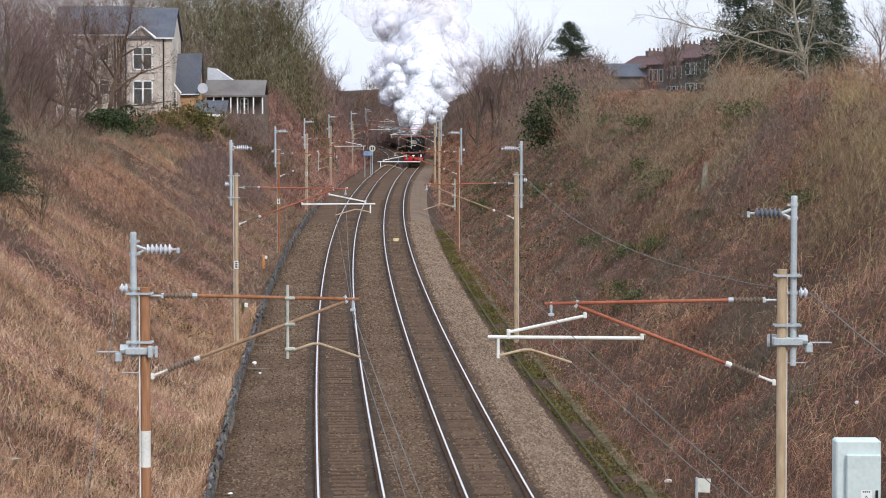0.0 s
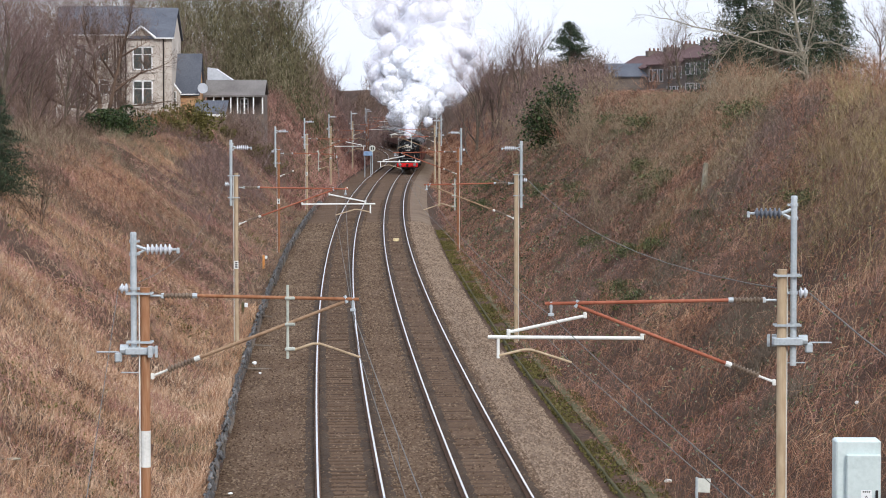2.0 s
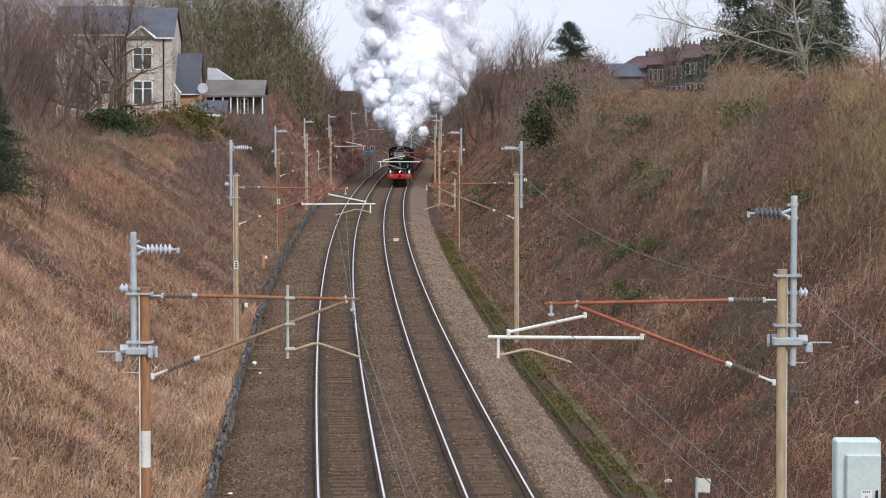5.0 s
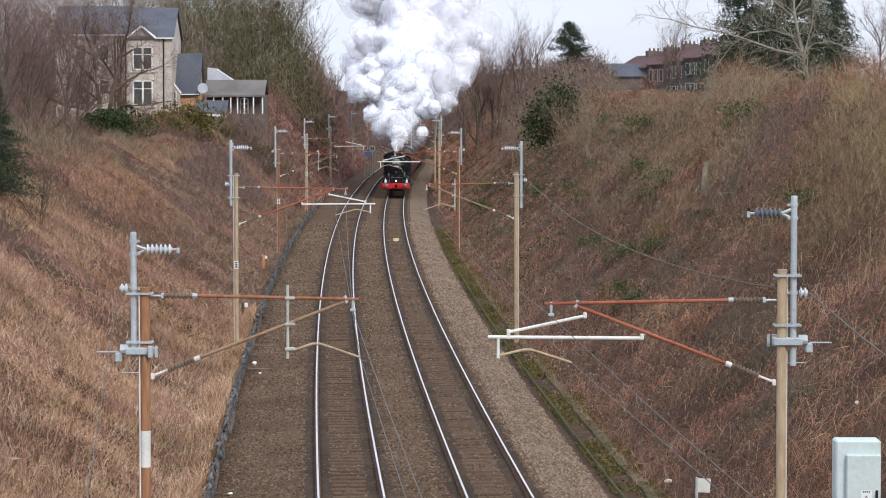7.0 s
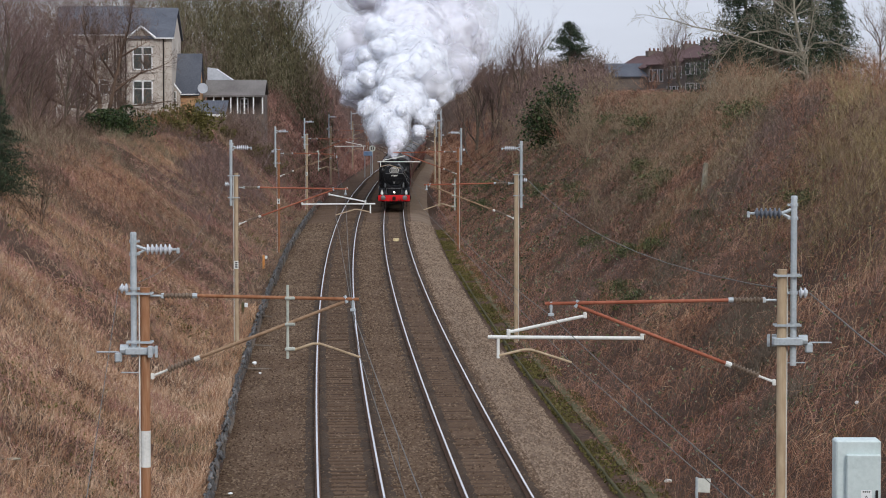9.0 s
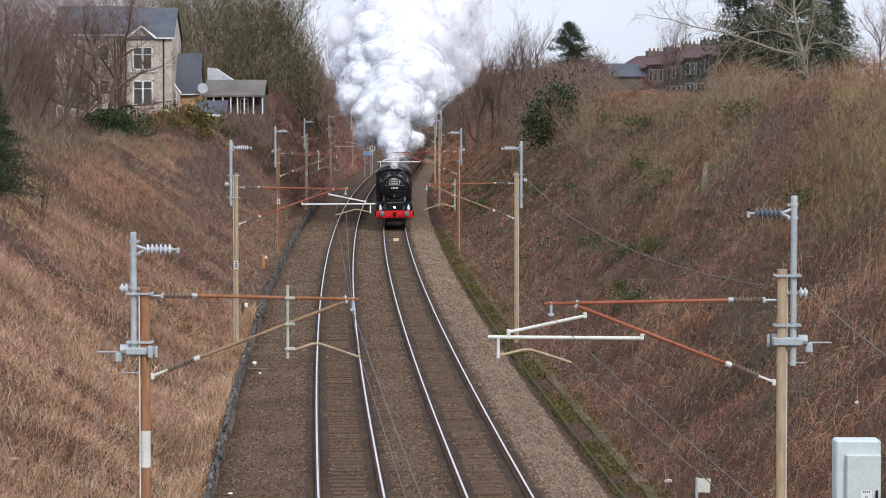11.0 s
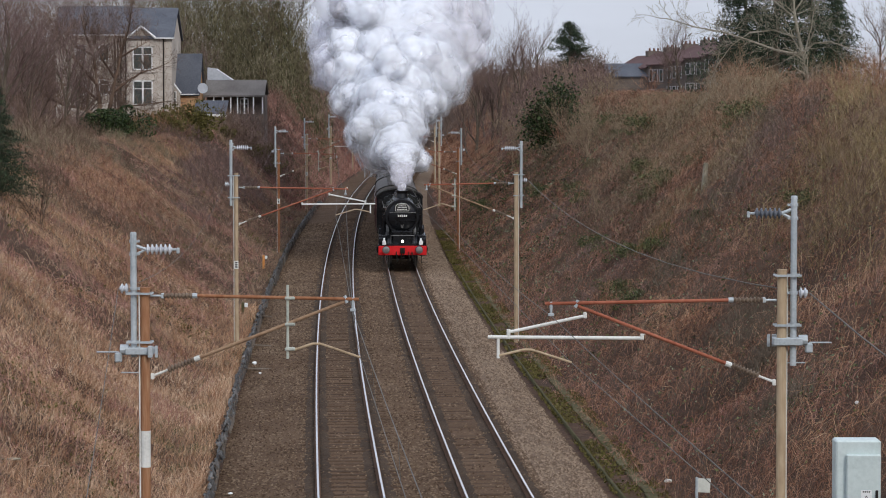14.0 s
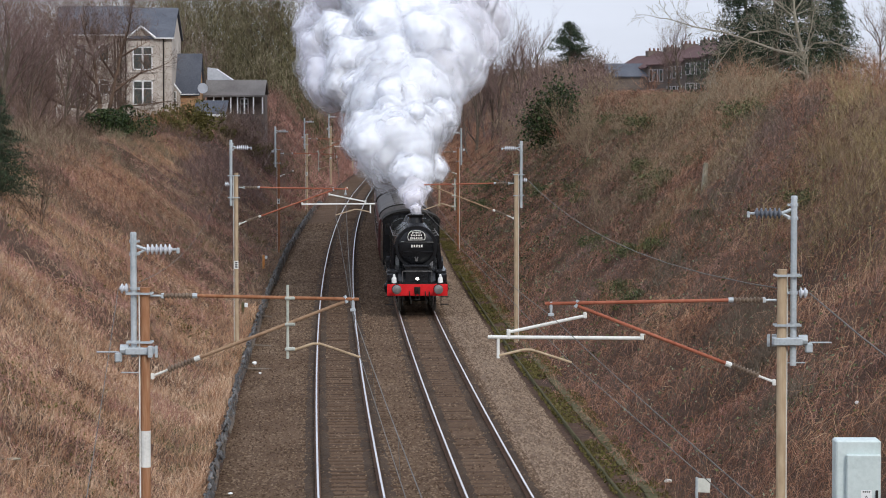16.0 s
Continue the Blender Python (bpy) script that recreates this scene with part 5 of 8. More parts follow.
brush_layer("brown leafless brushwood mounded on the upper bank", 150, 255, 11.5, 21, 80, 240, 2.0, 1.7, M["twig_dark"], 101)
brush_layer("olive and grey brushwood mounded on the upper bank", 70, 255, 12, 22, 100, 260, 2.0, 2.2, M["olive_twig"], 102)
brush_layer("reddish brushwood mounded on the upper bank", 60, 285, 10.5, 24, 90, 200, 2.2, 2.2, M["bramble"], 108)
brush_layer("tall dark brushwood along the top of the bank", 150, 210, 12.5, 26, 215, 340, 3.0, 4.5, M["mauve_twig"], 109, length=1.4)
brush_layer("distant leafless wood beside the line", 240, 90, 7.5, 60, 430, 720, 5.0, 7.0, M["twig_dark"], 110, width=0.02, length=2.5)
brush_layer("distant leafless wood beside the line", 330, 80, -70, -8, 430, 1100, 5.5, 7.5, M["twig_dark"], 111, width=0.02, length=2.5)
brush_layer("dark brushwood on the far bank", 110, 170, -24, -9.5, 215, 330, 2.4, 2.0, M["twig_dark"], 112, length=1.2)
brush_layer("dense olive crowns of the hillside wood", 44, 330, -40, -16.5, 310, 380, 4.5, 13.0, M["wood_twig"], 117, length=2.0)
brush_layer("dark grey brushwood on the hillside", 120, 190, -50, -13, 300, 420, 4.5, 7.0, M["olive_twig"], 113, length=1.9)
brush_layer("yellowish lichen-covered brushwood on the bank", 8, 200, 15.4, 18, 84, 104, 1.5, 1.9, M["gold_twig"], 103, length=1.0)
brush_layer("low dark brushwood on the lower bank", 110, 165, 6.5, 13, 55, 240, 1.3, 0.8, M["twig_dark"], 104, near=1.4)
brush_layer("grey brown brushwood along the bank top", 90, 285, -26, -15.5, 110, 240, 2.0, 1.6, M["twig_dark"], 105)
brush_layer("brown brushwood on the grassy bank", 120, 165, -16, -7, 60, 220, 1.2, 0.7, M["redstem"], 106, near=1.3)
leaf_layer("bramble_leaves", "dull green evergreen growth in patches on the bank", 13000, 6.5, 18, 60, 240, 0.045, 0.7, M["green"], 114, (3.2, 0.5), near=1.0)
brush_layer("dark brown brushwood in hollows of the bank", 110, 225, 7, 19, 60, 200, 1.5, 1.0, M["bark"], 115, near=1.3)
arc_layer("bramble_stems", "thin pale dead stems through the brambles", 9000, 5.6, 19, 44, 150, 0.8, 0.6, 0.003, M["straw"], 118, (2.2, 0.45))
arc_layer("bramble_stems", "thin pale dead stems on the grassy bank", 9000, -18, -6, 46, 200, 0.9, 0.5, 0.0035, M["pale_lit_straw"], 119, (2.2, 0.4))
leaf_layer("bramble_leaves", "small grey green leaves scattered on the bank", 16000, 5.8, 18, 46, 180, 0.035, 0.7, M["sage"], 120, (1.8, 0.5), near=1.3)
leaf_layer("moss_cushions", "green moss along the foot of the bank", 40000, 4.7, 5.9, 46, 200, 0.035, 0.07, M["moss"], 116, (1.4, 0.3), near=1.2)
leaf_layer("ivy_leaves", "dark ivy trailing over the lower bank", 12000, 6.2, 13, 120, 230, 0.034, 0.6, M["ivy"], 107, (3.0, 0.45), near=1.0)


def brush_at(label, spots, per, material, seed, width=0.012, length=0.9, up=0.7, low=0.0):
    """Brushwood mounds at given places: (bearing x over y, distance, radius, height), bare below low."""
    rng = np.random.default_rng(seed)
    s = np.array(spots, float)
    i = np.repeat(np.arange(len(s)), per)
    n = len(i)
    a, q = rng.uniform(0, 2 * np.pi, n), np.sqrt(rng.uniform(0, 1, n))
    x, y = s[i, 0] * s[i, 1] + s[i, 2] * q * np.cos(a), s[i, 1] + s[i, 2] * q * np.sin(a)
    z = bank_z(x, y) + s[i, 3] * np.sqrt(np.maximum(0.0, 1 - q * q)) * rng.uniform(low, 1.0, n) ** 0.7
    d = np.stack([rng.normal(0, 1, n), rng.normal(0, 0.8, n), rng.normal(up, 0.8, n)], 1)
    d *= (length * rng.uniform(0.4, 1.0, n) / np.linalg.norm(d, axis=1))[:, None]
    base = np.stack([x, y, z], 1)
    ok = low_view(x, y, z + np.maximum(d[:, 2], 0))
    base, d, y = base[ok], d[ok], y[ok]
    me = blades("brushwood", base, base + d, width * (0.7 + y / 150), material, rng, 0.12)
    return tagged(new("brushwood", me), label, "brushwood", kind="stuff")


brush_at("dense dark olive wood on the hillside behind the house", [(-0.1 + 0.0042 * k, 318 + 9 * (k % 3), 5.2, 17 - 0.5 * (k % 4)) for k in range(12)], 1900, M["wood_twig"], 201, 0.014, 2.0)
brush_at("dark ivy-grown wood on the hillside", [(-0.09 + 0.0062 * k, 318 + 8 * (k % 2), 4.6, 13 - 1.2 * (k % 3)) for k in range(7)], 1900, M["wood_leaf"], 202, 0.03, 0.9)
brush_at("mauve grey leafless trees crowding behind the garden", [(-0.166 + 0.0075 * k, 262 + 7 * (k % 2), 6.5, 15.5) for k in range(8)], 1200, M["mauve_twig"], 203, 0.011, 2.2)
brush_at("mauve grey twiggy crowns before the house", [(-0.158, 206, 3.6, 11.5), (-0.15, 210, 3.0, 11), (-0.166, 200, 3.6, 12)], 800, M["mauve_twig"], 211, 0.010, 1.7)
brush_at("olive brown scrub below the garden", [(-0.157, 128, 2.4, 1.4), (-0.15, 136, 2.4, 1.4), (-0.142, 145, 2.4, 1.3), (-0.133, 155, 2.4, 1.2), (-0.124, 164, 2.2, 1.0), (-0.114, 174, 2.0, 0.9), (-0.155, 112, 1.8, 0.9), (-0.105, 184, 2.0, 1.0)], 900, M["olive_twig"], 212, 0.008, 0.8)
brush_at("brown brushwood below the garden", [(-0.076, 229, 2.0, 2.6), (-0.0705, 233, 2.0, 3.4), (-0.0655, 240, 2.4, 4.2), (-0.061, 246, 2.6, 5.2), (-0.058, 256, 2.6, 5.4), (-0.072, 228, 1.6, 2.0)], 1500, M["twig_dark"], 204, 0.011, 0.9)
brush_at("reddish brushwood below the garden", [(-0.0725, 224, 2.2, 1.6), (-0.066, 231, 2.4, 2.2), (-0.09, 205, 2.2, 1.2), (-0.1, 196, 2.2, 1.1)], 900, M["mauve_twig"], 205, 0.011, 0.8)
brush_at("brown leafless thicket in the garden", [(-0.158, 168, 3.0, 3.2), (-0.15, 176, 3.2, 3.6), (-0.143, 182, 3.0, 2.6), (-0.134, 186, 2.6, 1.6), (-0.162, 150, 2.4, 2.0)], 700, M["mauve_twig"], 206, 0.008, 1.0)
brush_at("dark leafless scrub in a hollow of the grassy bank", [(-0.098, 168, 1.8, 0.9), (-0.092, 174, 2.0, 1.2), (-0.087, 180, 2.0, 1.3), (-0.082, 188, 2.0, 1.4), (-0.078, 196, 2.0, 1.2), (-0.09, 160, 1.5, 0.7), (-0.083, 168, 1.5, 0.8)], 700, M["mauve_twig"], 213, 0.008, 0.7)
brush_at("low brown scrub across the grassy bank", [(-0.128 + 0.0075 * k, 122 + 7 * (k % 3), 2.0, 0.55) for k in range(6)] + [(-0.142, 108, 1.6, 0.5), (-0.136, 98, 1.3, 0.4), (-0.11, 92, 1.2, 0.4)], 520, M["twig_dark"], 214, 0.007, 0.55)
brush_at("tall reddish bushes on the top of the bank", [(0.104, 150, 2.2, 2.0), (0.112, 146, 2.0, 1.7), (0.121, 140, 1.8, 0.9), (0.134, 132, 2.0, 0.6), (0.141, 128, 2.2, 0.9), (0.151, 124, 2.4, 1.5), (0.158, 120, 2.2, 1.9), (0.149, 142, 2.6, 2.2), (0.158, 138, 2.6, 2.8)], 1500, M["bramble"], 207, 0.009, 0.6)
# bark-dark twigs put the shade under the bushes into colour
brush_at("brushwood darkened for the shade in a hollow of the bank", [(0.108, 118, 1.7, 0.9), (0.117, 116, 1.8, 1.0), (0.126, 112, 1.7, 0.9), (0.118, 72, 0.9, 0.6), (0.124, 66, 0.8, 0.6), (0.098, 105, 1.3, 0.8), (0.085, 98, 1.3, 0.7)], 800, M["bark"], 208, 0.012, 0.7)
brush_at("golden brown brushwood below the terrace", [(0.062, 196, 2.0, 1.0), (0.068, 184, 2.0, 0.9), (0.075, 172, 2.0, 0.9), (0.083, 162, 2.0, 0.8), (0.09, 156, 1.8, 1.2)], 900, M["bramble"], 209, 0.008, 0.9)
brush_at("dense brown scrub along the top of the bank", [(0.018, 330, 4.5, 6.0), (0.026, 300, 4.0, 5.6), (0.033, 280, 3.6, 5.0), (0.04, 262, 3.4, 4.4), (0.047, 248, 3.0, 3.6), (0.054, 236, 2.6, 2.2)], 1600, M["mauve_twig"], 210, 0.011, 1.2)

brush_at("olive brown rounded shrubs on the bank", [(0.0735, 128, 2.3, 1.7), (0.08, 134, 2.4, 1.9), (0.0858, 127, 2.4, 2.0), (0.0885, 122, 2.0, 1.8), (0.1045, 112, 1.2, 1.5), (0.083, 111, 1.4, 1.2), (0.102, 122, 2.0, 1.8), (0.109, 114, 1.8, 1.5), (0.07, 142, 2.2, 1.6), (0.084, 142, 2.2, 1.8)], 2550, M["tawny_twig"], 221, 0.008, 0.36, 0.3)
brush_at("dark twiggy shrubs on the bank", [(0.0545, 130, 1.8, 1.3), (0.06, 126, 1.8, 1.5), (0.0665, 124, 1.7, 1.5), (0.062, 136, 1.8, 1.4), (0.079, 116, 1.6, 1.1), (0.071, 113, 1.5, 1.0), (0.086, 104, 1.5, 1.0)], 1950, M["twig_dark"], 222, 0.008, 0.36, 0.3)
brush_at("mauve red twiggy shrubs on the bank", [(0.1167, 103, 2.0, 1.4), (0.112, 110, 2.0, 1.4), (0.122, 109, 2.0, 1.6), (0.128, 113, 2.0, 1.7), (0.048, 138, 1.9, 0.9), (0.043, 147, 1.9, 0.9), (0.051, 120, 1.7, 0.8), (0.058, 108, 1.6, 0.7), (0.125, 98, 1.6, 1.2)], 1950, M["mauve_twig"], 223, 0.008, 0.36, 0.3)
brush_at("yellow lichen-covered shrubs on the bank", [(0.1415, 97, 1.7, 2.0), (0.148, 92, 2.0, 2.4), (0.155, 87, 2.0, 2.5), (0.1605, 82, 1.7, 2.3), (0.152, 80, 1.5, 1.6), (0.1585, 96, 2.0, 2.5), (0.146, 84, 1.3, 1.2)], 430, M["gold_twig"], 224, 0.007, 1.2, 0.35)
brush_at("dark twigs inside the yellow shrubs", [(0.1425, 98, 1.7, 1.8), (0.149, 93, 2.0, 2.1), (0.1555, 88, 2.0, 2.2), (0.153, 81, 1.5, 1.4), (0.16, 84, 1.5, 1.6)], 1500, M["twig_dark"], 225, 0.009, 0.7)
brush_at("flattened pale tan grass on the bank", [(0.078, 90, 1.0, 0.2), (0.084, 87, 1.1, 0.22), (0.09, 85, 1.0, 0.2), (0.082, 93, 0.9, 0.2)], 650, M["straw"], 226, 0.007, 0.7, 0.0)
# dark-coloured twigs stand in for the shade of a lower hollow
brush_at("tangled growth darkened for the shade in a hollow", [(0.1109, 80, 1.0, 0.6), (0.106, 82, 0.9, 0.6), (0.1165, 76, 0.9, 0.6), (0.121, 72, 0.8, 0.5)], 900, M["bark"], 227, 0.008, 0.5)
brush_at("tawny brushwood along the brow of the bank", [(0.0655, 173, 2.4, 1.3), (0.071, 167, 2.4, 1.2), (0.0775, 161, 2.4, 1.2), (0.0845, 156, 2.4, 1.3), (0.0915, 150, 2.4, 1.6), (0.099, 143, 2.4, 2.0), (0.106, 136, 2.4, 2.2), (0.1125, 131, 2.2, 1.8), (0.119, 127, 2.2, 1.2), (0.127, 128, 2.2, 0.3)], 1800, M["tawny_twig"], 228, 0.008, 0.55, 0.5)
brush_at("reddish brown scrub in the grassy bank", [(-0.133, 131, 1.9, 0.7), (-0.1255, 136, 2.0, 0.8), (-0.118, 141, 2.0, 0.85), (-0.11, 145, 2.0, 0.8), (-0.102, 150, 1.9, 0.75), (-0.121, 128, 1.8, 0.6), (-0.112, 132, 1.8, 0.6), (-0.128, 124, 1.6, 0.5), (-0.104, 138, 1.8, 0.6)], 900, M["bramble"], 229, 0.008, 0.5)
brush_at("dark brown brushwood above the far curve", [(-0.055, 345, 3.4, 3.4), (-0.051, 352, 3.4, 3.6), (-0.047, 360, 3.4, 3.8), (-0.043, 372, 3.6, 4.2), (-0.039, 386, 3.8, 4.8), (-0.035, 402, 4.0, 5.6), (-0.031, 420, 4.2, 6.4)], 1500, M["mauve_twig"], 231, 0.012, 1.2)
brush_at("brown and grey scrub crowding the garden edge", [(-0.153, 134, 2.2, 1.8), (-0.146, 142, 2.2, 1.9), (-0.139, 150, 2.2, 1.7), (-0.132, 158, 2.0, 1.4), (-0.15, 124, 1.8, 1.3)], 1400, M["twig_dark"], 232, 0.009, 0.8)
brush_at("reddish brown garden bushes", [(-0.107, 203, 1.9, 2.0), (-0.101, 206, 2.0, 2.3), (-0.096, 209, 1.8, 2.1)], 1500, M["bramble"], 233, 0.010, 0.8)
brush_at("grey leafless scrub near the masts", [(-0.087, 186, 1.9, 1.9), (-0.082, 191, 2.1, 2.3), (-0.077, 197, 2.1, 2.3), (-0.073, 204, 2.0, 1.9), (-0.067, 228, 1.9, 4.8), (-0.0705, 230, 1.8, 4.2), (-0.063, 234, 1.9, 4.6)], 1400, M["mauve_twig"], 234, 0.010, 0.8)
leaf_layer("bramble_leaves", "dull green growth in patches on the grassy bank", 30000, -18, -6.5, 55, 210, 0.04, 0.4, M["moss"], 235, (4.0, 0.6), near=1.2)
brush_at("mossy green undergrowth high on the bank", [(0.104, 127, 1.6, 1.0), (0.111, 124, 1.5, 1.0), (0.079, 125, 1.0, 0.9), (0.0765, 109, 0.9, 0.6)], 500, M["moss"], 236, 0.016, 0.25)
brush_at("dark reddish clumps in the dead grass", [(-0.0985, 77, 0.7, 0.45), (-0.1015, 80, 0.6, 0.4), (-0.116, 74, 0.6, 0.3), (-0.13, 90, 1.0, 0.35), (-0.118, 98, 1.0, 0.4), (-0.105, 96, 0.9, 0.35), (-0.14, 100, 1.1, 0.4), (-0.152, 92, 1.0, 0.4), (-0.112, 112, 1.2, 0.5), (-0.098, 112, 1.1, 0.45), (-0.09, 128, 1.2, 0.5)], 420, M["redstem"], 237, 0.006, 0.4)
brush_at("green grass at the foot of the bank", [(-0.0985, 72, 0.8, 0.15), (-0.096, 76, 0.8, 0.15), (-0.1, 68, 0.7, 0.15), (-0.0925, 82, 0.7, 0.12)], 420, M["green"], 238, 0.006, 0.2, 1.2)
arc_layer("bramble_stems", "long pale arching bramble stems", 1300, 8.0, 13.0, 52, 84, 1.3, 0.8, 0.0038, M["straw"], 239, (1.8, 0.35), near=1.0)
arc_layer("bramble_stems", "yellowish arching twigs of the lichened shrubs", 1500, 12.0, 16.5, 72, 104, 1.5, 1.3, 0.005, M["gold_twig"], 240, (2.2, 0.4), near=1.0)
grass_layer("green_grass", "fresh green grass beside the far track", 9000, -9.0, -5.3, 235, 335, 0.5, 0.6, 0.02, M["green"], 241, near=1.0)
grass_layer("dry_grass", "pale tan grass below the garden edge", 30000, -17.0, -12.5, 128, 205, 0.55, 0.7, 0.010, M["straw"], 242, (4.5, 0.35), near=1.0)
brush_at("dark brown bracken hump on the grassy bank", [(-0.1335, 118, 1.6, 0.5), (-0.126, 122, 1.7, 0.6), (-0.118, 126, 1.8, 0.65), (-0.1105, 124, 1.7, 0.6), (-0.103, 128, 1.7, 0.6), (-0.096, 136, 1.7, 0.6), (-0.141, 116, 1.5, 0.5)], 900, M["twig_dark"], 243, 0.008, 0.4)
brush_at("distant brown wood beyond the curve", [(-0.056 + 0.004 * k, 505 + 16 * (k % 3), 7.5, 6.5 + 1.5 * (k % 2)) for k in range(11)], 1100, M["mauve_twig"], 244, 0.016, 2.0)
brush_at("dense mauve brown crowns of the garden trees", [(-0.163 + 0.0068 * k, 196 + 5 * (k % 2), 3.4, 13.5 - 0.4 * (k % 3)) for k in range(8)], 1150, M["mauve_twig"], 245, 0.008, 1.6, 0.1, 0.45)
brush_at("olive wood closing the view behind the house", [(-0.166 + 0.007 * k, 322 + 8 * (k % 2), 5.6, 19 - (k % 3)) for k in range(10)], 1100, M["wood_twig"], 246, 0.016, 2.4)
brush_at("bare grey twigs before the house", [(-0.135, 208, 3.2, 11.0), (-0.129, 206, 2.6, 9.5), (-0.124, 207, 2.4, 10.5)], 650, M["twig_dark"], 230, 0.013, 1.3)


# ---------------------------------------------------------------- trees


def grow(rng, p, d, length, r, level, out, spread, up, twist, split):
    k = (6, 4, 3, 3, 3)[level]
    step = length / k
    pts = [p]
    for i in range(k):
        d = d + rng.normal(0, twist, 3)
        d[2] += up * 0.12
        d /= np.linalg.norm(d)
        q = p + d * step
        ra, rb = r * (1 - 0.62 * i / k), r * (1 - 0.62 * (i + 1) / k)
        out.append((p, q, ra, rb, level))
        p = q
        pts.append((p, d.copy(), rb))
    if level >= len(split):
        return
    for j in range(split[level]):
        f = 0.25 + 0.75 * (j + rng.uniform(0.2, 0.9)) / split[level]
        idx = min(k, max(1, int(round(f * k))))
        q, dd, rr = pts[idx]
        ax = rng.normal(size=3)
        ax -= dd * ax.dot(dd)
        ax /= np.linalg.norm(ax)
        nd = dd * math.cos(spread) + ax * math.sin(spread)
        nd[2] += up * 0.25
        nd /= np.linalg.norm(nd)
        grow(rng, q, nd, length * rng.uniform(0.42, 0.72) * (1.0 if level else 0.85), rr * rng.uniform(0.55, 0.8), level + 1, out, spread * rng.uniform(0.85, 1.15), up, twist * 1.15, split)


def bare_tree(name, label, seed, height, r, spread, up, split, bark, twig, stems=1, twist=0.13, minr=0.007, cat="tree", ivy=None, lean=(0, 0)):
    """A leafless tree: trunk and limbs, and a crown of twigs; built at the origin."""
    rng = np.random.default_rng(seed)
    out = []
    for s in range(stems):
        d = np.array([rng.normal(0, 0.06) + lean[0], rng.normal(0, 0.06) + lean[1], 1.0]) if stems == 1 else np.array([rng.normal(0, 0.45), rng.normal(0, 0.45), 1.0])
        d /= np.linalg.norm(d)
        b = np.array([0.0, 0, -0.3]) if stems == 1 else np.array([rng.normal(0, 0.03), rng.normal(0, 0.03), -0.2])
        grow(rng, b, d, height * rng.uniform(0.75, 1.0) * 0.62, r * rng.uniform(0.7, 1.0), 0, out, spread, up, twist, split)
    p0, p1 = np.array([o[0] for o in out]), np.array([o[1] for o in out])
    r0, r1 = np.maximum([o[2] for o in out], minr), np.maximum([o[3] for o in out], minr * 0.7)
    lv = np.array([o[4] for o in out])
    t = thing(name, label, cat)
    thick = lv <= 1
    a = new("trunk", tubes("trunk", p0[thick], p1[thick], r0[thick], r1[thick], bark, 7 if stems == 1 else 4))
    b = new("crown", tubes("crown", p0[~thick], p1[~thick], r0[~thick], r1[~thick], twig, 3))
    a.parent = b.parent = t
    if ivy:
        n, size, reach, zmax, material = ivy
        pick = rng.choice(np.flatnonzero((lv <= 2) & (p0[:, 2] < zmax)), n)
        c = p0[pick] + (p1[pick] - p0[pick]) * rng.uniform(0, 1, (n, 1)) + rng.normal(0, reach, (n, 3))
        c[:, 2] = np.maximum(c[:, 2], 0.1)
        v = new("ivy", leaves("ivy", c, size * rng.uniform(0.6, 1.3, n), material, rng))
        v.parent = t
        v["label"] = "dark green ivy leaves"
    return t


def fir_tree(name, label, seed, height, width, material, n=5200, cat="tree", power=0.85):
    """Drooping whorls of branches hung with needle sprays round a trunk."""
    n = int(n * 2.7)
    rng = np.random.default_rng(seed)
    t = thing(name, label, cat)
    a = new("trunk", tubes("trunk", [(0, 0, -0.3)], [(0, 0, height * 0.97)], 0.12 + height * 0.01, 0.02, M["bark"], 8))
    a.parent = t
    p0, p1, cen, sz = [], [], [], []
    k = int(height * 16)
    for i in range(k):
        f = (i + rng.uniform(0, 1)) / k
        z = height * (0.06 + 0.92 * f)
        L = width / 2 * (1 - f) ** power * rng.uniform(0.55, 1.15) + 0.12
        ang = rng.uniform(0, 2 * math.pi)
        e = np.array([math.cos(ang) * L, math.sin(ang) * L, -0.16 * L + 0.12])
        b = np.array([0, 0, z])
        p0.append(b), p1.append(b + e)
        m = max(4, int(n / k * (0.35 + L / (width / 2))))
        u = rng.uniform(0.15, 1.05, m)[:, None]
        cen.append(b + e * u + rng.normal(0, 0.10 + 0.06 * L, (m, 3)) * np.array([1, 1, 0.7]))
        sz.append(rng.uniform(0.07, 0.15, m))
    b = new("bough", tubes("bough", p0, p1, 0.03, 0.008, M["bark"], 4))
    c = new("needles", leaves("needles", np.concatenate(cen), np.concatenate(sz), material, rng, 0.22))
    b.parent = c.parent = t
    return t


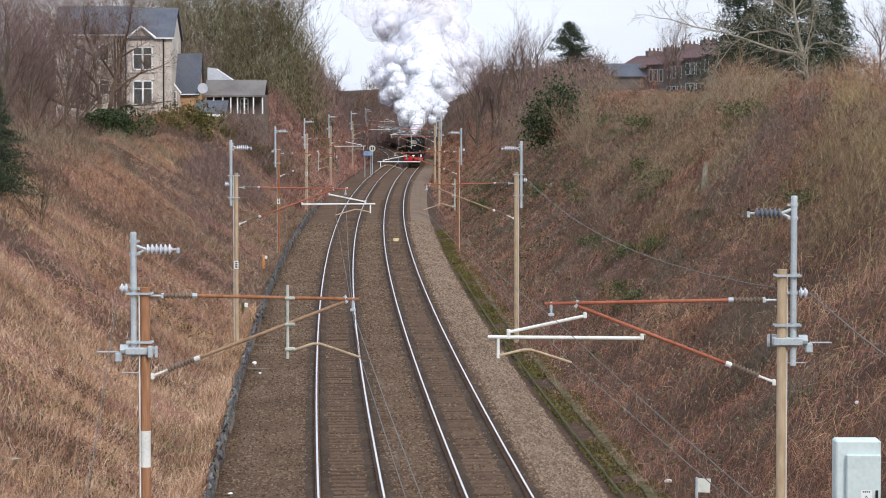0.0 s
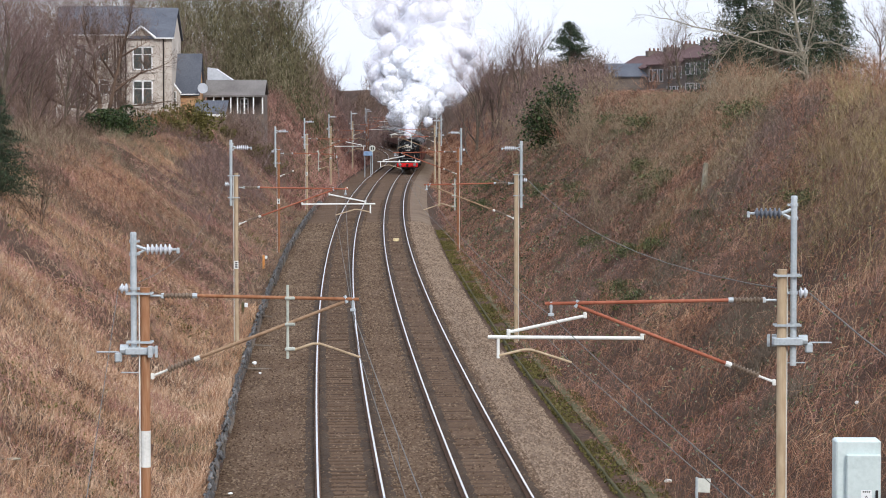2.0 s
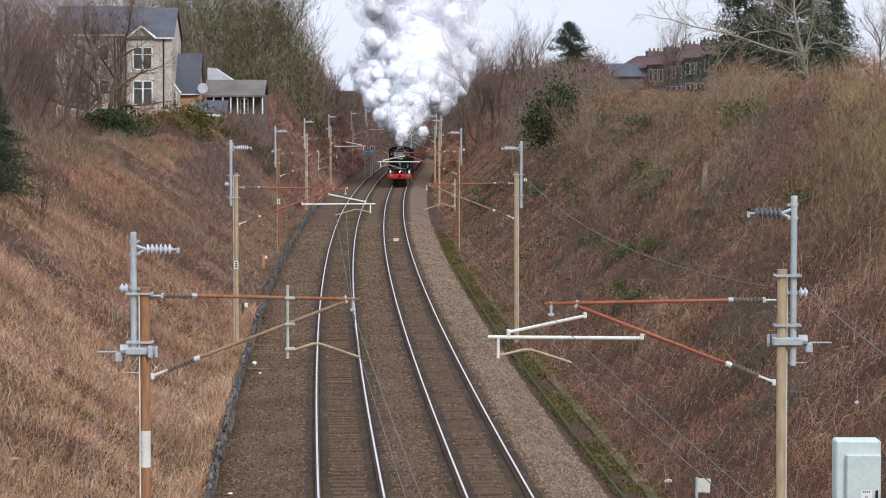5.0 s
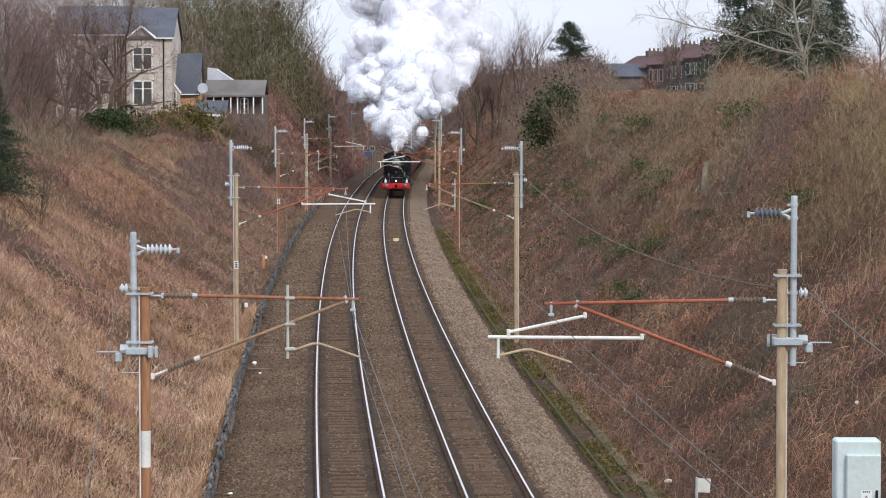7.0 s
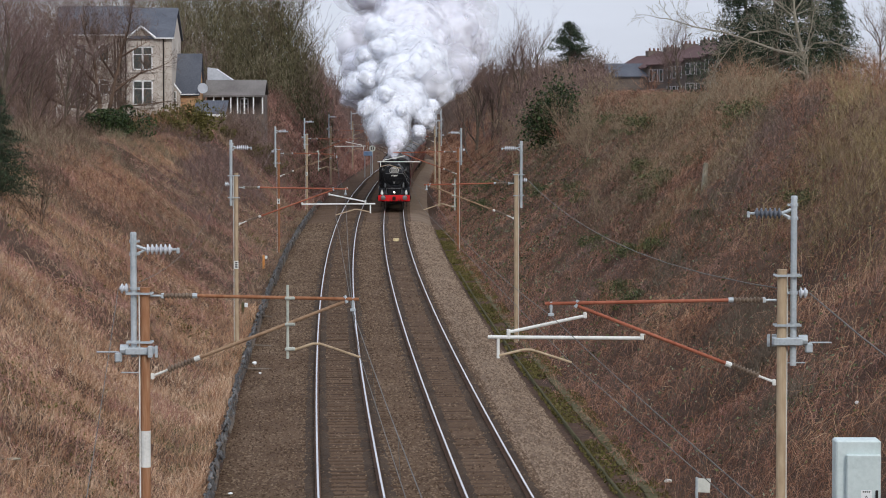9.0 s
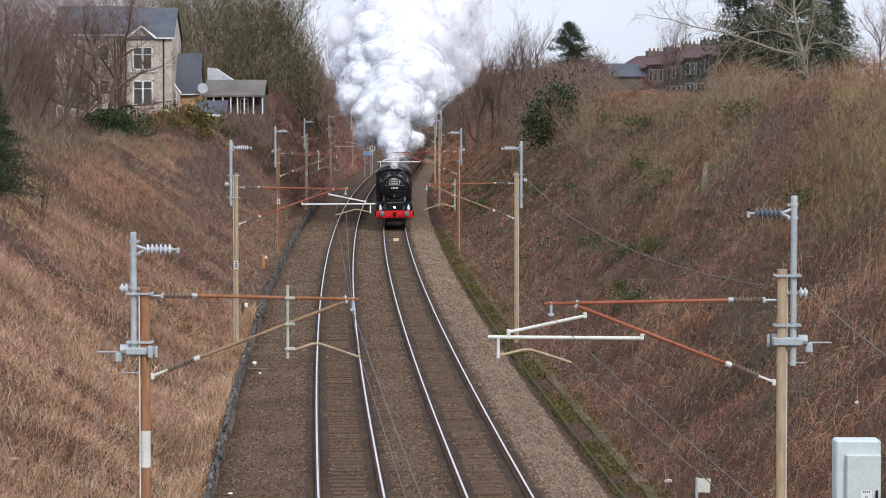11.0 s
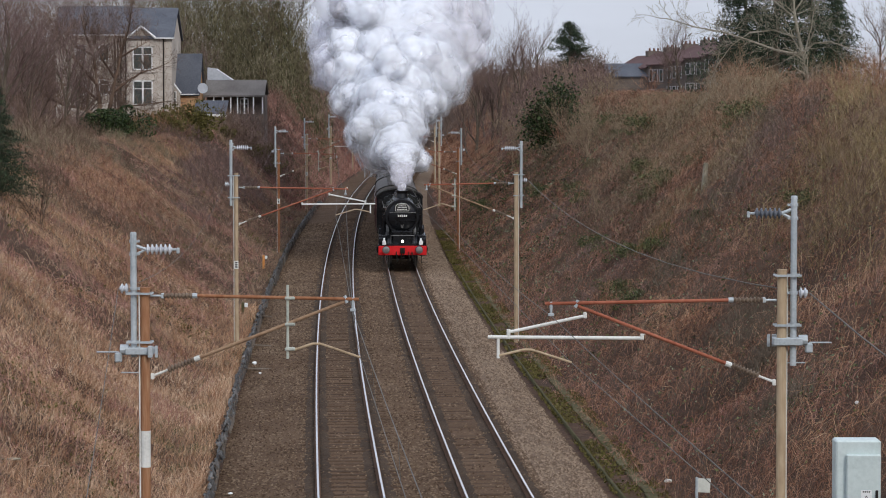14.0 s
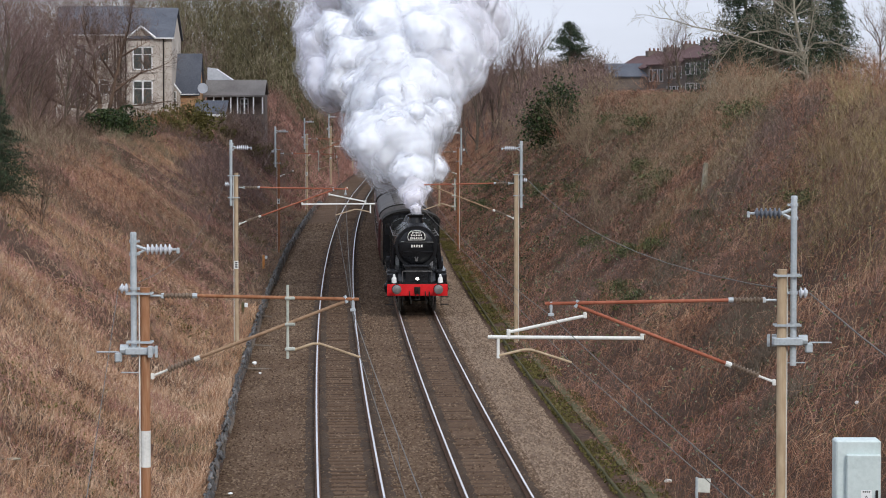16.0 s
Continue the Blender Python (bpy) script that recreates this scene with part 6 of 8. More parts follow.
def bush(name, label, seed, w, h, material, n, size, cat="bush"):
    """An uneven leafy shrub: stems and many leaves in loose clumps."""
    rng = np.random.default_rng(seed)
    t = thing(name, label, cat)
    k = 26
    cl = rng.normal(0, 1, (k, 3)) * np.array([w * 0.27, w * 0.27, h * 0.2]) + np.array([0, 0, h * 0.5])
    cl[:, 2] = np.clip(cl[:, 2], h * 0.15, h * 0.92)
    st = new("stem", tubes("stem", np.zeros((k, 3)) + rng.normal(0, 0.1, (k, 3)) * np.array([1, 1, 0]) - np.array([0, 0, 0.1]), cl, 0.03, 0.01, M["bark"], 4))
    pick = rng.integers(0, k, n)
    rad = rng.uniform(0.12, 0.26, k)[pick] * w
    d = rng.normal(size=(n, 3))
    d /= np.linalg.norm(d, axis=1, keepdims=True)
    c = cl[pick] + d * (rad * rng.uniform(0.5, 1.0, n) ** 0.4)[:, None] * np.array([1, 1, 0.8])
    c[:, 2] = np.maximum(c[:, 2], 0.03)
    lf = new("foliage", leaves("foliage", c, size * rng.uniform(0.6, 1.3, n), material, rng))
    st.parent = lf.parent = t
    return t


def spot(px, y, sink=0.0):
    """A place on the ground at sideways slope px (x over y) and distance y."""
    x = px * y
    return x, y, float(bank_z(np.array(x), np.array(y))) - sink


def sx(p):
    return (p - 784) / 4850


def place(ob, p, y, scale=1.0, rz=0.0, sink=0.0):
    m = Matrix.Translation(spot(sx(p), y, sink)) @ Matrix.Rotation(rz, 4, "Z")
    ob.matrix_world = m @ Matrix.Diagonal((scale, scale, scale, 1))
    return ob


def plant(ob, p, y, scale=1.0, rz=0.0, sink=0.0, dz=None):
    """A copy of a tree elsewhere."""
    x, yy, z = spot(sx(p), y, sink)
    m = Matrix.Translation((x, yy, z if dz is None else dz)) @ Matrix.Rotation(rz, 4, "Z")
    c = copy_thing(ob, m)
    c.scale = (scale, scale, scale)
    return c


tall = bare_tree("bare_tree", "tall leafless tree with fine twigs", 42, 12.0, 0.2, 0.5, 0.5, (8, 6, 5, 3), M["bark"], M["mauve_twig"])
place(tall, 880, 300, 0.95, 1.0)


def limb_tree(name, label, limbs, seed, bark, split, spread=0.7, minr=0.008):
    """A leafless tree whose main limbs are given as (radius, points of x, y, z); twigs grow from them."""
    rng = np.random.default_rng(seed)
    p0, p1, r0, r1, tw = [], [], [], [], []
    for r, pts in limbs:
        pts = [np.array(p, float) for p in pts]
        k = len(pts) - 1
        for i in range(k):
            p0.append(pts[i]), p1.append(pts[i + 1])
            r0.append(r * (1 - 0.75 * i / k)), r1.append(r * (1 - 0.75 * (i + 1) / k))
            if r < 0.2:
                for j in range(3):
                    q = pts[i] + (pts[i + 1] - pts[i]) * rng.uniform(0, 1)
                    d = (pts[i + 1] - pts[i]) / np.linalg.norm(pts[i + 1] - pts[i]) + rng.normal(0, 0.75, 3) + np.array([0, 0, 0.2])
                    grow(rng, q, d / np.linalg.norm(d), rng.uniform(0.9, 1.9), max(0.016, r * 0.3), 1, tw, spread, 0.1, 0.18, (0,) + split)
    t = thing(name, label, "tree")
    a = new("trunk", tubes("trunk", p0, p1, np.array(r0), np.array(r1), bark, 8))
    b = new("crown", tubes("crown", [o[0] for o in tw], [o[1] for o in tw], np.maximum([o[2] for o in tw], minr), np.maximum([o[3] for o in tw], minr * 0.7), bark, 3))
    a.parent = b.parent = t
    return t


garden = limb_tree("bare_tree", "wide leafless garden tree with spreading dark limbs", [
    (0.24, [(-0.3, 0, -0.4), (-0.2, 0, 1.2), (-0.1, 0, 2.2), (-0.3, 0, 3.6), (-0.4, 0.2, 4.6)]),
    (0.22, [(0.1, 0.1, -0.4), (0.35, 0, 1.0), (0.65, 0, 2.2), (0.95, 0, 3.8), (1.1, 0.2, 4.4)]),
    (0.13, [(-0.4, 0.2, 4.5), (-0.6, 0.3, 5.8), (-1.1, 0.3, 7.0), (-1.4, 0.2, 8.4)]),
    (0.12, [(1.05, 0.2, 4.2), (1.4, 0.1, 5.8), (1.9, 0.2, 7.3), (2.1, 0.3, 8.6)]),
    (0.13, [(-0.2, 0, 1.3), (-1.2, -0.4, 1.9), (-2.4, -0.6, 2.1), (-3.4, -0.5, 2.5), (-4.4, -0.5, 3.4)]),
    (0.11, [(-0.15, 0, 2.4), (-1.1, 0.3, 3.2), (-2.0, 0.4, 3.5), (-3.6, 0.5, 3.7), (-4.8, 0.4, 4.6)]),
    (0.11, [(-0.35, 0.1, 3.6), (-1.3, -0.3, 4.8), (-2.3, -0.4, 5.9), (-3.2, -0.5, 7.0)]),
    (0.11, [(0.5, 0, 1.6), (1.5, -0.3, 2.0), (2.4, -0.4, 2.1), (4.2, -0.3, 2.3)]),
    (0.10, [(0.8, 0, 3.0), (1.8, 0.3, 3.8), (2.8, 0.4, 4.4), (3.9, 0.4, 4.7)]),
    (0.10, [(0.95, 0.1, 4.0), (0.1, 0.4, 5.2), (-0.5, 0.5, 6.6)]),
    (0.09, [(1.3, 0.1, 5.4), (2.3, 0, 6.0), (3.4, -0.1, 6.6)]),
    (0.09, [(-0.6, 0.3, 5.6), (-1.8, 0.2, 6.2), (-2.8, 0.1, 7.6)])], 41, M["twig_dark"], (9, 5))
place(garden, 180, 190, 1.0, 0.0)
pale = limb_tree("bare_tree", "pale-barked leafless tree with long crooked limbs", [
    (0.164, [(-0.2, 0, -0.5), (-0.05, 0.1, 0.3), (0.17, 0, 1.0), (0.2, -0.1, 1.7), (0.04, 0, 2.3), (-0.05, 0, 2.8)]),
    (0.07, [(-0.05, 0, 2.7), (-1.4, -0.3, 2.95), (-2.9, -0.2, 3.5), (-4.1, 0.2, 3.9), (-5.5, 0.3, 4.15), (-7.0, 0.2, 4.6)]),
    (0.091, [(-0.05, 0, 2.7), (-0.25, 0.1, 3.8), (-0.45, 0.3, 5.0), (-0.5, 0.3, 6.4), (-0.7, 0.4, 8.0), (-0.6, 0.5, 9.5)]),
    (0.0525, [(0.0, 0, 2.8), (0.5, -0.2, 3.3), (1.3, -0.3, 3.4), (2.2, -0.2, 3.1), (2.9, -0.1, 2.9)]),
    (0.042, [(-0.3, 0.1, 3.6), (-1.5, 0.5, 4.0), (-2.7, 0.6, 3.85), (-3.6, 0.7, 3.2), (-4.3, 0.8, 2.2), (-4.7, 0.8, 1.3)]),
    (0.042, [(-0.4, 0.2, 4.6), (-1.4, 0.8, 5.5), (-2.6, 1.0, 6.0), (-3.8, 1.2, 7.0)]),
    (0.042, [(-0.45, 0.3, 4.9), (0.3, 0.2, 6.0), (0.9, 0.1, 7.4), (1.2, 0.1, 9.0)]),
    (0.0385, [(0.1, 0, 3.0), (0.5, 0.6, 4.2), (0.7, 0.9, 5.6), (1.5, 1.0, 6.8)]),
    (0.035, [(-0.5, 0.3, 6.2), (-1.6, 0.2, 7.0), (-2.6, 0.1, 8.2)])], 43, M["pale_bark"], (5, 3))
place(pale, 1420, 140, 1.0, 0.0)
scrub = bare_tree("bare_shrub", "leafless light brown shrub with many stems", 44, 3.6, 0.035, 0.55, 0.35, (5, 3, 2), M["twig"], M["twig"], stems=6, cat="shrub")
place(scrub, 900, 215, 1.2)
scrub_d = bare_tree("bare_shrub", "leafless dark brown shrub with many stems", 45, 4.2, 0.04, 0.5, 0.4, (5, 3, 2), M["twig_dark"], M["twig_dark"], stems=6, cat="shrub")
place(scrub_d, 60, 150, 1.2)
scrub_r = bare_tree("bare_shrub", "leafless reddish brown shrub with arching twigs", 46, 2.6, 0.028, 0.6, 0.3, (5, 3, 2), M["bramble"], M["bramble"], stems=6, cat="shrub")
place(scrub_r, 1150, 200, 1.0)
ivied = bare_tree("ivy_clad_tree", "leafless tree with its trunk and limbs wrapped in dark ivy", 47, 5.6, 0.14, 0.6, 0.35, (6, 4, 3), M["bark"], M["twig_dark"], ivy=(6000, 0.10, 0.5, 4.2, M["ivy"]))
place(ivied, 985, 196, 1.15)
wood = bare_tree("woodland_tree", "tall woodland tree partly wrapped in ivy", 48, 15.0, 0.26, 0.5, 0.4, (8, 5, 4, 3), M["bark"], M["twig_dark"], ivy=(1500, 0.1, 0.6, 12.0, M["wood_leaf"]))
place(wood, 420, 330, 1.0)
fir = fir_tree("conifer", "dark green conifer with drooping branches", 51, 9.0, 7.2, M["needles"], 6500)
place(fir, 1372, 165, 1.3)
broad = fir_tree("conifer", "dense dark green conifer above the scrub", 52, 7.8, 8.0, M["needles"], 8000, power=0.65)
place(broad, 1008, 300, 1.3, 0.0, 1.9)
rng = np.random.default_rng(77)
for p, y, s in ((470, 320, 1.05), (515, 330, 1.1), (370, 330, 1.0), (330, 345, 0.95), (440, 350, 1.15), (495, 350, 1.15), (300, 360, 1.1), (250, 370, 1.1), (535, 345, 0.7), (400, 370, 1.2)):
    plant(wood, p, y, s, rng.uniform(0, 6.3), 0.3)
for p, y, s in ((830, 330, 0.75), (842, 300, 1.1), (872, 304, 1.05), (905, 300, 1.0), (925, 310, 0.85), (960, 320, 0.8), (860, 340, 0.9), (595, 430, 0.6), (1210, 230, 0.62), (1180, 240, 0.5), (30, 170, 0.8), (100, 178, 0.75), (-20, 150, 0.9), (60, 160, 0.7), (135, 186, 0.7), (5, 200, 1.0), (85, 205, 0.95),
                (350, 270, 0.7), (310, 280, 0.75), (1545, 260, 0.75), (1590, 240, 0.8), (60, 210, 0.85), (-40, 190, 0.9), (150, 203, 0.8), (228, 207, 0.7)):
    plant(tall, p, y, s, rng.uniform(0, 6.3), 0.3)
for p, y, s in ((1318, 172, 1.0), (1435, 172, 1.2), (-8, 106, 0.5), (-34, 104, 0.6), (1062, 300, 0.42), (1480, 178, 0.8)):
    plant(fir, p, y, s, rng.uniform(0, 6.3), 0.3)
# thickets along both crests and on the upper banks
gold = bare_tree("bare_shrub", "leafless yellowish shrub covered in lichen", 49, 3.0, 0.03, 0.6, 0.3, (5, 3, 2), M["gold_twig"], M["gold_twig"], stems=6, cat="shrub")
place(gold, 1500, 105, 1.0)
olive = bush("evergreen_scrub", "olive green low scrub on the bank", 63, 2.4, 1.5, M["green"], 1300, 0.08)
place(olive, 1170, 125, 0.8)


def thicket(kinds, n, y0, y1, o0, o1, s0, s1):
    for i in range(n):
        y, off = rng.uniform(y0, y1), rng.uniform(o0, o1)
        if not low_view(mid(y) + off, y, float(bank_z(np.array(mid(y) + off), np.array(y))) + 2.2 * s1):
            continue
        plant(kinds[i % len(kinds)], 784 + 4850 * (mid(y) + off) / y, y, rng.uniform(s0, s1), rng.uniform(0, 6.3), 0.1)


thicket([scrub, scrub, scrub_d], 28, 150, 260, 13.0, 21, 0.7, 1.35)
thicket([scrub_r, scrub, scrub_r], 46, 85, 230, 8, 20, 0.35, 0.85)
thicket([gold, scrub_r], 12, 82, 108, 15.2, 18, 0.5, 0.9)
thicket([scrub_d, scrub_r], 26, 90, 260, -24, -13, 0.4, 0.8)
thicket([scrub, scrub_r, scrub_d], 16, 175, 240, 12.5, 23, 0.8, 1.25)
thicket([scrub_r, scrub, scrub_r], 14, 105, 150, 15, 21, 0.6, 0.95)
thicket([olive], 22, 90, 210, 6.5, 17, 0.35, 0.8)


def far_scrub(seed, n, y0, y1, o0, o1, h0, h1, material, label):
    """Distant leafless thicket, too far to tell one shrub from the next."""
    r = np.random.default_rng(seed)
    p0, p1, ra = [], [], []
    for i in range(n):
        y, off = r.uniform(y0, y1), r.uniform(o0, o1)
        x = mid(y) + off
        if not low_view(x, y, 20.0):
            continue
        b = np.array([x, y, float(bank_z(np.array(x), np.array(y))) - 0.2])
        out = []
        for s in range(4):
            d = np.array([r.normal(0, 0.4), r.normal(0, 0.4), 1.0])
            grow(r, b, d / np.linalg.norm(d), r.uniform(h0, h1) * 0.6, 0.05, 0, out, 0.5, 0.4, 0.13, (4, 2))
        p0 += [o[0] for o in out]
        p1 += [o[1] for o in out]
        ra += [max(o[2], 0.016) for o in out]
    ra = np.array(ra)
    tagged(new("far_scrub", tubes("far_scrub", p0, p1, ra, ra * 0.7, material, 3)), label, "scrub", kind="stuff")


far_scrub(71, 60, 300, 560, 11, 26, 3.0, 6.5, M["twig"], "leafless brown scrub along the far bank")
far_scrub(72, 60, 240, 330, 12, 22, 2.5, 5.0, M["twig"], "leafless brown scrub on the upper bank")
far_scrub(76, 34, 320, 430, -52, -13, 8.0, 15.0, M["olive_twig"], "leafless grey olive wood on the hillside")
far_scrub(77, 40, 140, 220, -34, -20, 3.0, 6.5, M["twig_dark"], "leafless thicket on the top of the bank")
far_scrub(73, 70, 280, 580, -28, -9, 2.2, 4.5, M["twig_dark"], "leafless dark scrub along the far bank")
laurel = bush("evergreen_bush", "dark evergreen garden bush", 61, 3.4, 2.6, M["ivy"], 4200, 0.1)
place(laurel, 195, 182, 1.0)
hedge = bush("hedge_shrub", "olive green and brown hedge shrub", 62, 3.2, 2.2, M["moss"], 3600, 0.09)
place(hedge, 340, 208, 1.25)
for p, y, s in ((428, 237, 0.75), (455, 235, 0.8), (480, 237, 0.7), (285, 204, 1.0), (346, 215, 0.7), (395, 224, 0.5), (440, 228, 0.6), (470, 230, 0.55), (240, 195, 0.5)):
    plant(hedge, p, y, s, rng.uniform(0, 6.3))
# ---------------------------------------------------------------- buildings
M["stone_wall"] = mat_noise("grey_stone_wall", [(0.3125, 0.2742, 0.2334), (0.4687, 0.4178, 0.3638), (0.625, 0.5679, 0.5079)], scales=(0.5, 5.0), bump=0.6, bump_scale=4, dist=0.03)
M["slate"] = mat_noise("slate_roof", [(0.06, 0.065, 0.08), (0.09, 0.098, 0.118), (0.13, 0.138, 0.158)], rough=0.55, scales=(0.6, 8.0), bump=0.3)
M["dull_frame"] = mat_noise("dull_window_paint", [(0.30, 0.29, 0.29), (0.38, 0.37, 0.37), (0.46, 0.45, 0.45)], rough=0.6, scales=(2, 20), bump=0)
M["felt"] = mat_noise("weathered_felt_roof", [(0.10, 0.09, 0.085), (0.15, 0.138, 0.13), (0.21, 0.195, 0.185)], rough=0.85, scales=(0.6, 8.0), bump=0.3)
M["brown_tile"] = mat_noise("brown_roof_tile", [(0.075, 0.046, 0.046), (0.115, 0.07, 0.068), (0.155, 0.098, 0.094)], rough=0.8, scales=(0.6, 8.0), bump=0.3)
M["window_white"] = mat_noise("white_window_paint", [(0.66, 0.66, 0.64), (0.76, 0.76, 0.74), (0.82, 0.82, 0.8)], rough=0.5, scales=(2, 20), bump=0)
M["brick"] = mat_noise("orange_brick", [(0.30, 0.165, 0.085), (0.42, 0.245, 0.135), (0.5, 0.32, 0.18)], scales=(0.8, 9.0), bump=0.4, bump_scale=9)
M["dark_stone"] = mat_noise("sooty_stone_wall", [(0.09, 0.075, 0.066), (0.14, 0.115, 0.10), (0.2, 0.165, 0.145)], scales=(0.5, 5.0), bump=0.5, bump_scale=5)
M["red_pot"] = mat_noise("red_clay_pot", [(0.10, 0.045, 0.036), (0.15, 0.068, 0.052), (0.2, 0.098, 0.07)], scales=(2, 10), bump=0)
M["pale_roof"] = mat_noise("pale_glazed_roof", [(0.34, 0.36, 0.40), (0.46, 0.48, 0.52), (0.58, 0.6, 0.63)], rough=0.3, scales=(0.8, 5), bump=0)
M["glass"] = mat_noise("window_glass", [(0.03, 0.036, 0.033), (0.06, 0.07, 0.064), (0.11, 0.125, 0.115)], rough=0.06, scales=(0.5, 2.5), bump=0, spec=0.8)
M["timber"] = mat_noise("weathered_timber", [(0.10, 0.08, 0.065), (0.16, 0.13, 0.105), (0.23, 0.19, 0.155)], scales=(1, 12), stretch=(1, 1, 0.3), bump=0.4)


def block(name, parent, x0, x1, y0, y1, z0, z1, material, label="", bevel=0.01):
    bm = bmesh.new()
    box(bm, ((x0 + x1) / 2, (y0 + y1) / 2, (z0 + z1) / 2), (x1 - x0, y1 - y0, z1 - z0), bevel)
    return part(name, bm, material, parent, label)


def sash(parent, x0, x1, y, z0, z1, lights=2, fw=0.09):
    """A white-framed window set in the wall face at y (outside is towards -y)."""
    bm = bmesh.new()
    for a, b, c, d in ((x0, x1, z0, z0 + fw), (x0, x1, z1 - fw, z1), (x0, x0 + fw, z0, z1), (x1 - fw, x1, z0, z1)):
        box(bm, ((a + b) / 2, y - 0.03, (c + d) / 2), (b - a, 0.12, d - c))
    for i in range(1, lights):
        box(bm, (x0 + (x1 - x0) * i / lights, y - 0.035, (z0 + z1) / 2), (fw * 1.4, 0.11, z1 - z0 - 0.02))
    for i in range(lights):
        a, b = x0 + (x1 - x0) * i / lights, x0 + (x1 - x0) * (i + 1) / lights
        box(bm, ((a + b) / 2, y - 0.025, z0 + (z1 - z0) * 0.66), (b - a - 0.05, 0.08, 0.06))
    w = part("window", bm, M["window_white"], parent, "white painted window frame")
    for i in range(lights):
        a, b = x0 + (x1 - x0) * i / lights, x0 + (x1 - x0) * (i + 1) / lights
        block("pane", w, a + 0.03, b - 0.03, y - 0.012, y + 0.004, z0 + 0.04, z1 - 0.04, M["glass"], "dark reflecting glass", 0)
    return w


def pitched(name, parent, x0, x1, y0, y1, ze, zr, material, label, over=0.25, thick=0.14, axis="x"):
    """A two-slope roof with its ridge along x (or y)."""
    bm = bmesh.new()
    if axis == "x":
        m = (y0 + y1) / 2
        k = (zr - ze) / (m - y0)
        pts = [(y0 - over, ze - k * over), (m, zr), (y1 + over, ze - k * over), (y1 + over, ze - k * over + thick), (m, zr + thick), (y0 - over, ze - k * over + thick)]
        extrude_poly(bm, pts, "x", x0 - over * 0.7, x1 + over * 0.7)
    else:
        m = (x0 + x1) / 2
        k = (zr - ze) / (m - x0)
        pts = [(x0 - over, ze - k * over), (m, zr), (x1 + over, ze - k * over), (x1 + over, ze - k * over + thick), (m, zr + thick), (x0 - over, ze - k * over + thick)]
        extrude_poly(bm, pts, "y", y0 - over * 0.7, y1 + over * 0.7)
    return part(name, bm, material, parent, label)


def gable_wall(parent, pts, axis, a, b, material):
    bm = bmesh.new()
    extrude_poly(bm, pts, axis, a, b)
    return part("wall", bm, material, parent)


